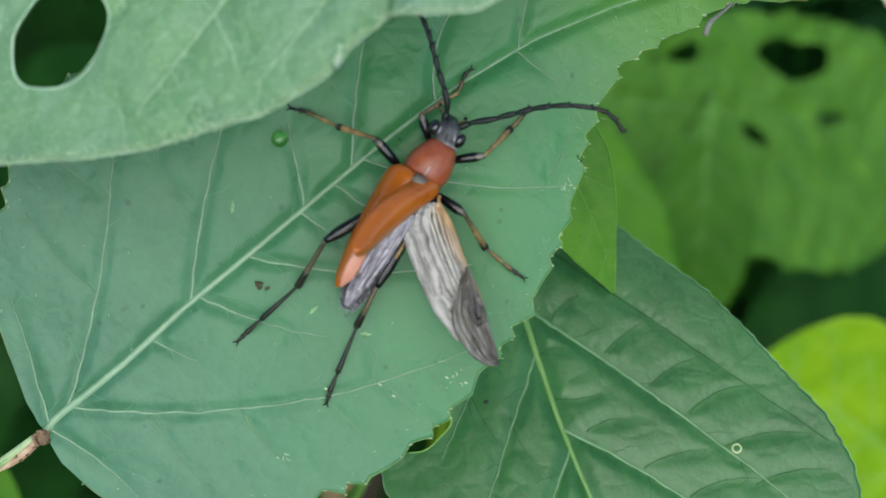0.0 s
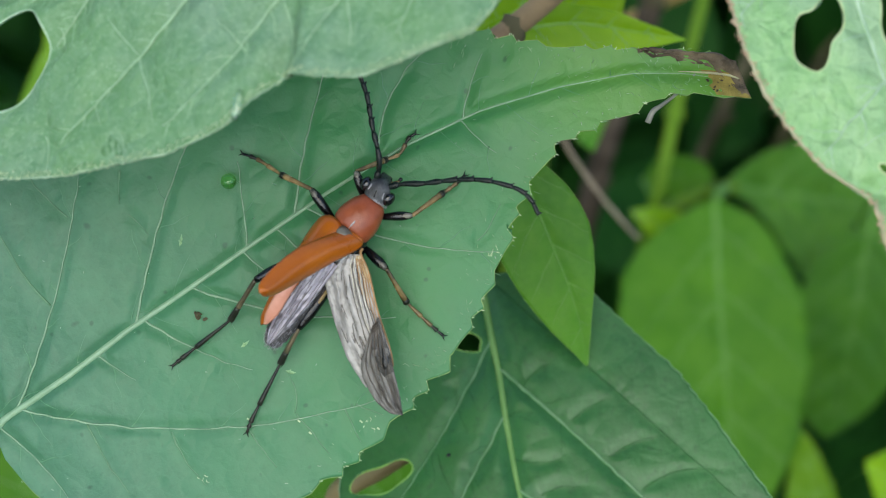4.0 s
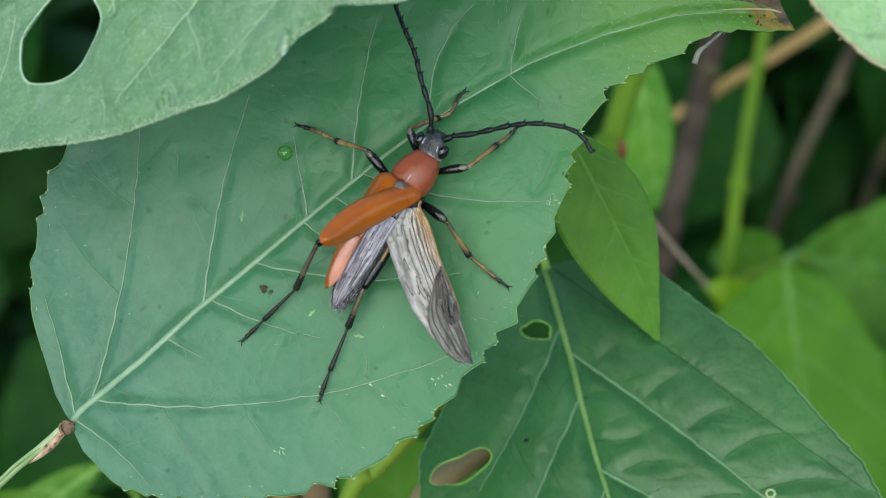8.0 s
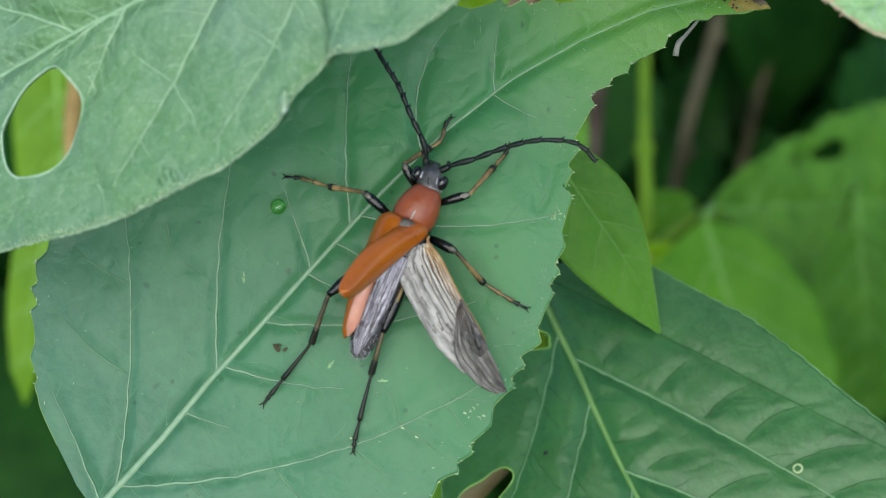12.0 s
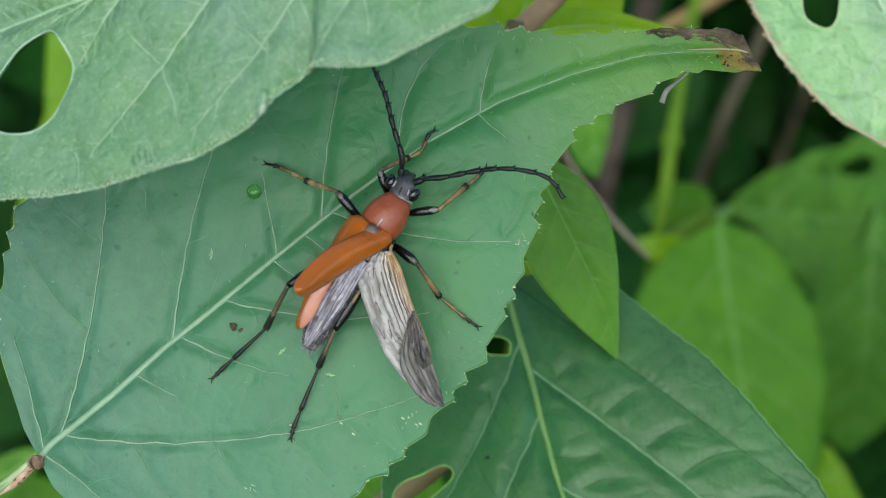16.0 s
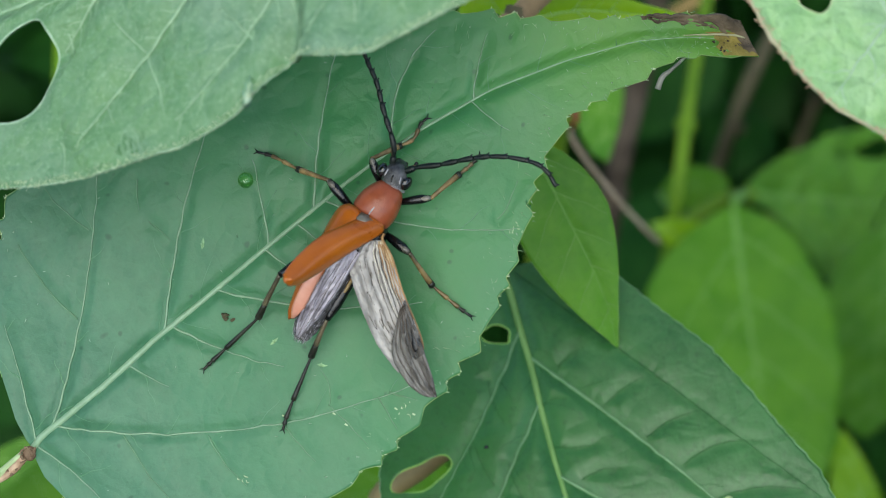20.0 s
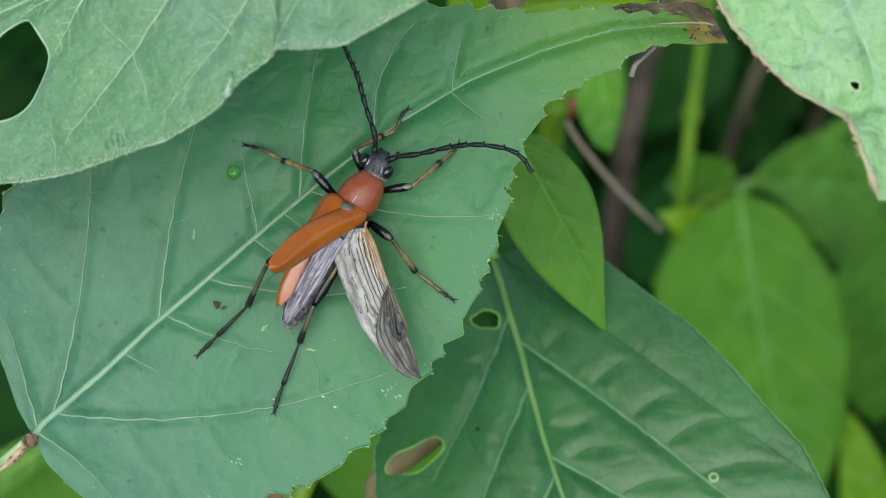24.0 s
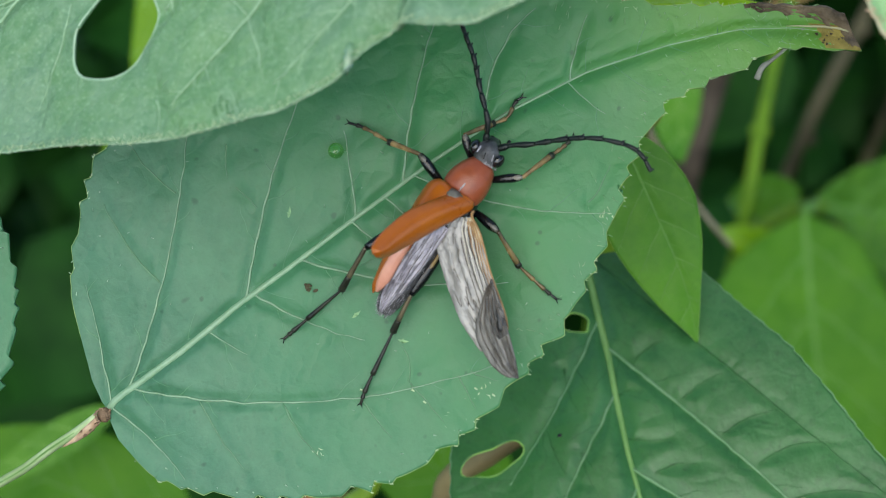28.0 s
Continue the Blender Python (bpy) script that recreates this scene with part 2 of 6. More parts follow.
STEM_BROWN = simple("brown_bark", (0.15, 0.095, 0.045), (0.27, 0.19, 0.10), 260, 0.75, 0.3)
STEM_DARK = simple("dark_bark", (0.030, 0.024, 0.018), (0.075, 0.060, 0.044), 220, 0.85, 0.4, spec=0.1)
STEM_STRAW = simple("straw_twig", (0.23, 0.15, 0.05), (0.34, 0.245, 0.10), 160, 0.8, 0.3, spec=0.2)
STEM_MOTTLED = simple("mottled_dead_bark", (0.020, 0.020, 0.012), (0.12, 0.108, 0.06), 60, 0.85, 0.4, spec=0.1)
STEM_PALE = simple("pale_dry_twig", (0.28, 0.22, 0.15), (0.42, 0.35, 0.25), 200, 0.8, 0.3, spec=0.2)
TENDRIL = simple("grey_tendril", (0.11, 0.12, 0.10), (0.24, 0.25, 0.22), 900, 0.7, 0.05)
SOIL = simple("dark_soil", (0.014, 0.014, 0.008), (0.042, 0.040, 0.020), 40, 0.95, 8.0)
KNEE = simple("pale_grey_chitin", (0.03, 0.028, 0.022), (0.24, 0.22, 0.18), 900, 0.3, 0.05, spec=0.5)
OLIVE_DRY = simple("olive_dried_tissue", (0.16, 0.13, 0.03), (0.30, 0.24, 0.06), 1000, 0.6, 0.2, spec=0.25)
ELYTRA = simple("orange_brown_chitin", (0.26, 0.062, 0.003), (0.38, 0.105, 0.006), 260, 0.30, 0.03, coat=0.15, spec=0.4)
ELYTRA_IN = simple("pink_inner_chitin", (0.46, 0.19, 0.125), (0.60, 0.30, 0.22), 500, 0.35, 0.02, coat=0.25)
PRONOTUM = simple("red_brown_chitin", (0.19, 0.042, 0.016), (0.26, 0.066, 0.026), 1500, 0.34, 0.04, spec=0.35, coat=0.15)
BLACK = simple("black_chitin", (0.002, 0.002, 0.003), (0.006, 0.006, 0.007), 900, 0.22, 0.05, spec=0.5)
HEAD = simple("grey_haired_chitin", (0.004, 0.004, 0.005), (0.085, 0.088, 0.094), 1500, 0.35, 0.16, spec=0.5)
EYE = simple("black_eye", (0.004, 0.004, 0.005), (0.008, 0.008, 0.010), 2000, 0.12, 0.0, coat=0.5)
ABDOMEN = simple("silver_haired_chitin", (0.012, 0.011, 0.012), (0.07, 0.066, 0.07), 1600, 0.4, 0.1)
SILVER = simple("silver_hair", (0.25, 0.24, 0.26), (0.4, 0.39, 0.42), 2200, 0.35, 0.0)
AMBER = simple("amber_chitin", (0.022, 0.017, 0.008), (0.33, 0.225, 0.09), 650, 0.26, 0.04, spec=0.5)
OLIVE = simple("olive_brown_chitin", (0.010, 0.010, 0.007), (0.12, 0.10, 0.055), 700, 0.3, 0.03, spec=0.5)
TARSUS = simple("dark_olive_chitin", (0.004, 0.005, 0.004), (0.024, 0.025, 0.016), 1800, 0.35, 0.05, spec=0.3)
ANTENNA = simple("dark_green_black_chitin", (0.002, 0.004, 0.004), (0.008, 0.014, 0.012), 2500, 0.3, 0.05, spec=0.3)


def wing_material(name, dark, light, alpha, gloss=0.6, axis=0.0, fleck=0.5):
    """A thin film with wrinkles drawn out along the wing's axis, in degrees, and fine cross puckers."""
    m, nt, p = nodes_of(name)
    tc = nt.nodes.new("ShaderNodeTexCoord")
    turned = nt.nodes.new("ShaderNodeVectorRotate")
    turned.rotation_type = "Z_AXIS"
    turned.inputs["Angle"].default_value = radians(-axis)
    nt.links.new(tc.outputs["Object"], turned.inputs["Vector"])

    def streaks(along, across, detail):
        mp = nt.nodes.new("ShaderNodeMapping")
        mp.inputs["Scale"].default_value = (along, across, along)
        nt.links.new(turned.outputs[0], mp.inputs["Vector"])
        n = add(nt, "ShaderNodeTexNoise", Scale=1.0, Detail=detail, Roughness=0.6, Distortion=0.6)
        nt.links.new(mp.outputs[0], n.inputs["Vector"])
        return n.outputs["Fac"]

    broad, fine, pucker = streaks(340, 1300, 3), streaks(700, 3000, 3), streaks(2200, 1400, 3)
    # Soft shading of the wrinkles and highlights of the puckers go into the colour.
    col = ramp(nt, broad, (0.30, dark), (0.52, light))
    col = mixed(nt, ramp(nt, fine, (0.36, (fleck,) * 3), (0.48, (0, 0, 0))), col, tuple(c * 0.45 for c in dark))
    col = mixed(nt, ramp(nt, pucker, (0.56, (0, 0, 0)), (0.72, (fleck * 0.8,) * 3)), col, tuple(min(1.0, c * 1.5) for c in light))
    nt.links.new(col, p.inputs["Base Color"])
    nrm = bump(nt, broad, 0.7, 0.14 * MM)
    nrm = bump(nt, fine, 0.5, 0.06 * MM, nrm)
    nrm = bump(nt, pucker, 0.6, 0.08 * MM, nrm)
    nt.links.new(nrm, p.inputs["Normal"])
    p.inputs["Roughness"].default_value = 0.24
    p.inputs["Alpha"].default_value = alpha
    p.inputs["Specular IOR Level"].default_value = gloss
    return m


WING = wing_material("wing_membrane", (0.20, 0.19, 0.176), (0.32, 0.305, 0.287), 0.91, 0.6, 51, 0.16)
WING_FOLD = wing_material("folded_wing_membrane", (0.10, 0.09, 0.11), (0.34, 0.315, 0.36), 1.0, 0.6, 2, 0.4)
WING_TIP = wing_material("wing_apex_membrane", (0.030, 0.028, 0.025), (0.13, 0.123, 0.11), 0.95, 0.45, 48, 0.3)
WING_DARK = wing_material("dark_wing_patch", (0.008, 0.007, 0.006), (0.03, 0.027, 0.022), 0.97, 0.35, 48)
WING_ROOT = wing_material("golden_wing_root", (0.18, 0.12, 0.055), (0.42, 0.33, 0.19), 0.95, 0.6, 51)
WING_VEIN = simple("wing_vein", (0.018, 0.014, 0.010), (0.06, 0.042, 0.025), 900, 0.4, 0.02)
# Pale tone for painted highlights along the wing's pleats.
WING_PALE = simple("wing_pleat_highlight", (0.45, 0.42, 0.34), (0.6, 0.57, 0.48), 900, 0.3, 0.02)
WING_COSTA = simple("wing_costa", (0.20, 0.10, 0.03), (0.34, 0.20, 0.08), 900, 0.4, 0.02)



def water(name, body, clear):
    """A drop: part refracting, part plainly clear, with a bright skin."""
    m, nt, p = nodes_of(name)
    p.inputs["Base Color"].default_value = (*body, 1)
    p.inputs["Transmission Weight"].default_value = 1.0
    p.inputs["Roughness"].default_value = 0.0
    p.inputs["IOR"].default_value = 1.33
    p.inputs["Coat Weight"].default_value = 1.0
    p.inputs["Coat Roughness"].default_value = 0.02
    p.inputs["Coat IOR"].default_value = 1.8
    tr = nt.nodes.new("ShaderNodeBsdfTransparent")
    tr.inputs[0].default_value = (*clear, 1)
    mix = nt.nodes.new("ShaderNodeMixShader")
    mix.inputs[0].default_value = 0.4
    nt.links.new(p.outputs[0], mix.inputs[1])
    nt.links.new(tr.outputs[0], mix.inputs[2])
    nt.links.new(mix.outputs[0], nt.nodes["Material Output"].inputs[0])
    return m


# The green tint puts the leaf seen through the drop into its colour.
WATER = water("leaf_tinted_water_drop", (0.50, 0.92, 0.36), (0.68, 1.0, 0.50))
WATER_CLEAR = water("clear_water_drop", (0.90, 0.97, 0.90), (0.93, 1.0, 0.93))



# ---- building tools ----
def part(name, bm, material, parent, label="", smooth=True):
    """One mesh object from a bmesh, under a thing or a part."""
    me = bpy.data.meshes.new(name)
    if smooth:
        for f in bm.faces:
            f.smooth = True
    bm.to_mesh(me)
    bm.free()
    me.materials.append(material)
    ob = new(name, me)
    ob.parent = parent
    return tagged(ob, label)


def thing(name, m, label, category, group="", kind=""):
    ob = new(name)
    ob.empty_display_size = 0.005
    ob.matrix_world = m
    return tagged(ob, label, category, group, kind)


def frame_from(origin_mm, along, normal):
    x = Vector(along).normalized()
    z = Vector(normal)
    z = (z - x * z.dot(x)).normalized()
    y = z.cross(x)
    r = Matrix((x, y, z)).transposed().to_4x4()
    return Matrix.Translation(Vector(origin_mm) * MM) @ r


def spline(points, n):
    """n points along a smooth curve through the given ones."""
    pts = [Vector(p) for p in points]
    if len(pts) == 2:
        return [pts[0].lerp(pts[1], i / (n - 1)) for i in range(n)]
    out = []
    last = len(pts) - 1
    for i in range(n):
        t = i / (n - 1) * last
        k = min(int(t), last - 1)
        u = t - k
        p1, p2 = pts[k], pts[k + 1]
        p0 = pts[k - 1] if k else p1 * 2 - p2
        p3 = pts[k + 2] if k + 2 <= last else p2 * 2 - p1
        out.append(0.5 * (2 * p1 + (p2 - p0) * u + (2 * p0 - 5 * p1 + 4 * p2 - p3) * u * u + (3 * p1 - p0 - 3 * p2 + p3) * u ** 3))
    return out


def values(vals, n):
    return list(np.interp(np.linspace(0, 1, n), np.linspace(0, 1, len(vals)), vals))


def tube(bm, pts, radii, sides=8, flat=1.0, up=(0, 0, 1)):
    """A closed tube along points in mm; flat squeezes it along up."""
    rings = []
    up = Vector(up)
    n = len(pts)
    for i, p in enumerate(pts):
        d = (pts[min(i + 1, n - 1)] - pts[max(i - 1, 0)]).normalized()
        side = d.cross(up)
        if side.length < 0.05:
            side = d.cross(Vector((1, 0.3, 0)))
        side.normalize()
        u2 = side.cross(d)
        r = radii[i]
        ring = []
        for k in range(sides):
            a = 2 * math.pi * k / sides
            ring.append(bm.verts.new((p + side * (math.cos(a) * r) + u2 * (math.sin(a) * r * flat)) * MM))
        rings.append(ring)
    for a, b in zip(rings, rings[1:]):
        for k in range(sides):
            bm.faces.new((a[k], a[(k + 1) % sides], b[(k + 1) % sides], b[k]))
    bm.faces.new(rings[0][::-1])
    bm.faces.new(rings[-1])
    return bm


def tube_part(name, points, radii, material, parent, n=12, sides=8, flat=1.0, up=(0, 0, 1), label=""):
    bm = bmesh.new()
    tube(bm, spline(points, n), values(radii, n), sides, flat, up)
    return part(name, bm, material, parent, label)


# ---- leaves ----
STATIONS = [0, 0.02, 0.06, 0.12, 0.2, 0.3, 0.4, 0.5, 0.6, 0.7, 0.8, 0.88, 0.94, 1]


class LeafShape:
    """A leaf blade in its own plane: x along the midrib, y to its left, z out of the upper face, in mm."""

    def __init__(self, length, mid, left, right, fold=0.04, arch=1.0, lumps=0.3, seed=1.0, curl=0.0, lift=None):
        self.length, self.fold, self.arch, self.lumps, self.seed, self.curl = length, fold, arch, lumps, seed, curl
        self.lift = lift
        self.valleys = None
        self.bare = False
        s = np.linspace(0, 1, 401)
        box = np.array([0.25, 0.5, 0.25])

        def smooth(v):
            at, v = zip(*[(x / length, y) for x, y in v]) if isinstance(v[0], tuple) else (STATIONS, v)
            w = np.interp(s, at, v)
            for _ in range(6):
                w[1:-1] = np.convolve(w, box, "valid")
            return w

        self.s, self.m, self.l, self.r = s, smooth(mid), smooth(left), smooth(right)

    def mid(self, x):
        return float(np.interp(x / self.length, self.s, self.m))

    def edges(self, x):
        f = x / self.length
        return float(np.interp(f, self.s, self.l)), float(np.interp(f, self.s, self.r))

    def z(self, x, y):
        s = x / self.length
        d = abs(y - self.mid(x))
        h = self.fold * d - self.arch * (2 * s - 1) ** 2 + self.arch * 0.35 - self.curl * d * d
        h += self.lumps * noise.noise(Vector((x * 0.16, y * 0.16, self.seed))) + 0.3 * self.lumps * noise.noise(Vector((x * 0.5, y * 0.5, self.seed + 5)))
        if self.lift:
            h += self.lift(x, y)
        if self.valleys is not None:
            g, x0, y0, step = self.valleys
            u, v = (x - x0) / step, (y - y0) / step
            i, j = min(max(int(u), 0), g.shape[0] - 2), min(max(int(v), 0), g.shape[1] - 2)
            a, b = min(max(u - i, 0), 1), min(max(v - j, 0), 1)
            h += float((g[i, j] * (1 - a) + g[i + 1, j] * a) * (1 - b) + (g[i, j + 1] * (1 - a) + g[i + 1, j + 1] * a) * b)
        return h

    def quilt(self, side, depth, width, step=None, forks=()):
        """Let the tissue bulge between the midrib and the side veins (x0, angle, length, bend, radius)."""
        step = step or self.length / 240
        lines = [(x, self.mid(x), 1.0) for x in np.linspace(0, self.length, 160)]
        for x0, angle, length, bend, _ in side:
            path = vein_line(self, x0, self.mid(x0), angle, length, bend, 60)
            lines += [(x, y, 0.9 * (1 - k / max(1, len(path))) ** 0.8) for k, (x, y) in enumerate(path)]
        for x0, y0, angle, length, bend, _ in forks:
            path = vein_line(self, x0, y0, angle, length, bend, 40)
            lines += [(x, y, 0.4 * (1 - 0.6 * k / max(1, len(path)))) for k, (x, y) in enumerate(path)]
        pts = np.array(lines)
        x0, x1 = -1.0, self.length + 1.0
        y0, y1 = float(self.r.min()) - 1, float(self.l.max()) + 1
        gx, gy = np.arange(x0, x1, step), np.arange(y0, y1, step)
        g = np.empty((len(gx), len(gy)))
        for i, x in enumerate(gx):
            d2 = (pts[None, :, 0] - x) ** 2 + (pts[None, :, 1] - gy[:, None]) ** 2
            g[i] = depth * (0.3 - (pts[None, :, 2] * np.exp(-d2 / width ** 2)).max(1))
        self.valleys = (g, x0, y0, step)

    def at(self, x, y, above=0.0):
        return Vector((x, y, self.z(x, y) + above))


def inside(hole, x, y):
    """How far out of a hole a point is: under 1 inside. Also the outline point on its ray."""
    hx, hy, rx, ry, turn, wob = hole
    c, s = math.cos(radians(turn)), math.sin(radians(turn))
    u, v = (c * (x - hx) + s * (y - hy)) / rx, (-s * (x - hx) + c * (y - hy)) / ry
    a = math.atan2(v, u)
    edge = 1 + wob * (math.sin(2 * a + hx) + 0.7 * math.sin(3 * a + hy) + 0.35 * math.sin(5 * a + hx * 2))
    g = math.hypot(u, v) / edge
    k = 1 / max(g, 1e-6)
    return g, (hx + (x - hx) * k, hy + (y - hy) * k)


def blade(shape, rows, cols, teeth=(0.0, 2.0, 1.0), holes=(), seed=0, sharp=1.4, lean=0.6):
    """The blade as a grid with a toothed margin and holes eaten into it. teeth: depth, pitch, share of the length from the base without any."""
    bm = bmesh.new()
    rng = random.Random(seed)
    depth, pitch, plain = teeth
    grid = []
    phase = [rng.uniform(0, 1) for _ in range(2)]
    places = []
    for i in range(rows + 1):
        f = i / rows
        places.append((0.5 * f + 0.5 * (1 - math.cos(math.pi * f)) / 2) * shape.length)
    rails = [[Vector((x, shape.edges(x)[k])) for x in places] for k in (0, 1)]
    runs = []
    for rail in rails:
        total, run = 0.0, []
        for a, b in zip([rail[0]] + rail, rail):
            total += (b - a).length
            run.append(total)
        runs.append(run)
    n_teeth = int(max(runs[0][-1], runs[1][-1]) / pitch) + 4
    size = [[rng.uniform(0.45, 1.2) for _ in range(n_teeth)] for _ in range(2)]
    for i, x in enumerate(places):
        s = x / shape.length
        l, r = shape.edges(x)
        m = shape.mid(x)
        tips = []
        for side in (0, 1):
            rail = rails[side]
            d = (rail[min(i + 3, rows)] - rail[max(i - 3, 0)]).normalized()
            out = Vector((-d.y, d.x)) if side == 0 else Vector((d.y, -d.x))
            t = runs[side][i] / pitch + phase[side] + 0.25 * math.sin(runs[side][i] * 0.9 + side)
            saw = (t % 1.0) / 0.74
            saw = saw ** sharp if saw < 1 else (1 / 0.74 - saw) / (1 / 0.74 - 1)
            tooth = depth * (saw - 0.35) * size[side][int(t) % n_teeth] * (0.65 if s > 0.76 else 1.0) * min(1.0, 0.35 + 6 * (s - plain)) if plain < s < 0.985 else 0.0
            tips.append(out * tooth + d * (tooth * lean))
        row = []
        for j in range(-cols, cols + 1):
            c = j / cols
            w = (l - m) if c > 0 else (m - r)
            push = tips[0 if c > 0 else 1] * abs(c) ** 10
            row.append(bm.verts.new((x + push.x, m + c * w + push.y, 0)))
        grid.append(row)
    for a, b in zip(grid, grid[1:]):
        for j in range(2 * cols):
            bm.faces.new((a[j], b[j], b[j + 1], a[j + 1]))
    for hole in holes:
        gone = []
        for f in bm.faces:
            if all(inside(hole, v.co.x, v.co.y)[0] < 1 for v in f.verts):
                gone.append(f)
        bmesh.ops.delete(bm, geom=gone, context="FACES")
        for v in bm.verts:
            g, spot = inside(hole, v.co.x, v.co.y)
            if g < 1:
                v.co.x, v.co.y = spot
        bmesh.ops.delete(bm, geom=[v for v in bm.verts if not v.link_faces], context="VERTS")
    for v in bm.verts:
        v.co = Vector((v.co.x, v.co.y, shape.z(v.co.x, v.co.y))) * MM
    shape.margins = [[Vector(row[k].co) / MM for row in grid] for k in (0, -1)]
    bmesh.ops.remove_doubles(bm, verts=bm.verts, dist=1e-7)
    return bm


def blade_part(leaf, bm, material, thick=0.22, label=""):
    ob = part("blade", bm, material, leaf, label)
    mod = ob.modifiers.new("thickness", "SOLIDIFY")
    mod.thickness = thick * MM
    mod.offset = -1
    return ob


def margin(leaf, shape, material, r, lo=0.0, hi=1.0):
    """The thin pale cord along both margins of a blade, after the blade is made."""
    for line in shape.margins:
        n = len(line)
        pts = [p for p in line[int(lo * n): int(hi * n)]]
        bm = bmesh.new()
        tube(bm, pts, [r * (0.75 + 0.5 * noise.noise(p * 0.7)) for p in pts], 5)
        part("margin", bm, material, leaf)


def vein_line(shape, x0, y0, angle, length, bend, n=14):
    """Points over the blade from a start, along a heading in degrees that turns by bend on the way."""
    out = []
    x, y = x0, y0
    for i in range(n):
        out.append((x, y))
        a = radians(angle + bend * i / (n - 1))
        x += math.cos(a) * length / (n - 1)
        y += math.sin(a) * length / (n - 1)
    keep = []
    for x, y in out:
        l, r = shape.edges(min(max(x, 0), shape.length))
        if not (0 <= x <= shape.length and r + 0.15 < y < l - 0.15):
            break
        keep.append((x, y))
    return keep


def clear_of(holes, pts):
    keep = []
    for x, y in pts:
        if any(inside(h, x, y)[0] < 1.1 for h in holes):
            break
        keep.append((x, y))
    return keep


def veins(leaf, shape, material, midrib_r, side, holes=(), fine=2, seed=3, sunk=0.0, fine_r=0.05, fine_len=(1.4, 3.6), net=None, rib=None, forks=(), fork_mat=None):
    """Midrib, side veins (x0, angle, length, bend, radius), forks off them (x, y, angle, length, bend, radius) and fine branches."""
    rng = random.Random(seed)
    n = 60
    xs = [shape.length * (0.985 * i / (n - 1)) for i in range(n)]
    bm = bmesh.new()
    line = [shape.at(x, shape.mid(x), 0.02 - sunk) for x in xs]
    tube(bm, line, values([midrib_r, midrib_r * 0.78, midrib_r * 0.50, midrib_r * 0.2, midrib_r * 0.07], n), 8, 0.7)
    part("midrib", bm, rib or material, leaf)
    twigs = bmesh.new()
    for x0, angle, length, bend, rad in side:
        pts = vein_line(shape, x0, shape.mid(x0), angle, length, bend, 40)
        pts = clear_of(holes, pts)
        if len(pts) < 4:
            continue
        bm = bmesh.new()
        wig = [shape.at(x + 0.12 * noise.noise(Vector((x * 0.8, y * 0.8, 1.0))), y + 0.12 * noise.noise(Vector((x * 0.8, y * 0.8, 9.0))), 0.06 - sunk) for x, y in pts]
        tube(bm, wig, [q * (1 + 0.45 * noise.noise(w * 2.3)) for q, w in zip(values([rad, rad * 0.7, rad * 0.35], len(wig)), wig)], 6, 0.6)
        part("side_vein", bm, material, leaf)
        count = int(length / 2.6 * fine)
        for k in range(count):
            q = min(len(pts) - 2, max(1, int((k + 0.6 + rng.uniform(-0.25, 0.25)) / max(1, count) * len(pts))))
            dx, dy = pts[q + 1][0] - pts[q][0], pts[q + 1][1] - pts[q][1]
            turn = (1 if k % 2 else -1) * rng.uniform(38, 62)
            a = math.degrees(math.atan2(dy, dx)) + turn
            long = rng.uniform(*fine_len) * (1 - 0.5 * q / len(pts))
            sub = clear_of(holes, vein_line(shape, pts[q][0], pts[q][1], a, long, -turn * rng.uniform(0.0, 0.45), 11))
            if len(sub) > 4:
                wav = [shape.at(x + 0.05 * math.sin(5 * y + k), y + 0.05 * math.sin(4 * x + k), -sunk) for x, y in sub]
                tube(twigs, wav, values([fine_r * 1.3, fine_r * 0.8, fine_r * 0.3], len(sub)), 5, 0.6)
    for x0, y0, angle, length, bend, rad in forks:
        pts = clear_of(holes, vein_line(shape, x0, y0, angle, length, bend, 24))
        if len(pts) > 3:
            bm = bmesh.new()
            wig = [shape.at(x + 0.1 * noise.noise(Vector((x, y, 1.0))), y + 0.1 * noise.noise(Vector((x, y, 9.0))), 0.03 - sunk) for x, y in pts]
            tube(bm, wig, [q * (1 + 0.5 * noise.noise(w * 2.3)) for q, w in zip(values([rad, rad * 0.8, rad * 0.4], len(wig)), wig)], 5, 0.6)
            part("vein_fork", bm, fork_mat or material, leaf)
    count = int(shape.length / 3.0 * fine)
    for k in range(count):
        x0 = (0.06 + 0.86 * (k + rng.uniform(0, 0.7)) / max(1, count)) * shape.length
        a = (1 if k % 2 else -1) * rng.uniform(48, 70)
        sub = clear_of(holes, vein_line(shape, x0, shape.mid(x0), a, rng.uniform(*fine_len), -a * 0.3, 9))
        if len(sub) > 3:
            tube(twigs, [shape.at(x, y, -sunk) for x, y in sub], values([fine_r, fine_r * 0.3], len(sub)), 5, 0.6)
    tagged(part("vein_net", twigs, net or material, leaf), kind="stuff")


def petiole(leaf, points_mm, radii, material, n=16):
    """A leaf stalk through places in the world, in mm."""
    inv = leaf.matrix_world.inverted()
    local = [(inv @ (Vector(p) * MM)) / MM for p in points_mm]
    return tube_part("petiole", local, radii, material, leaf, n, 10)


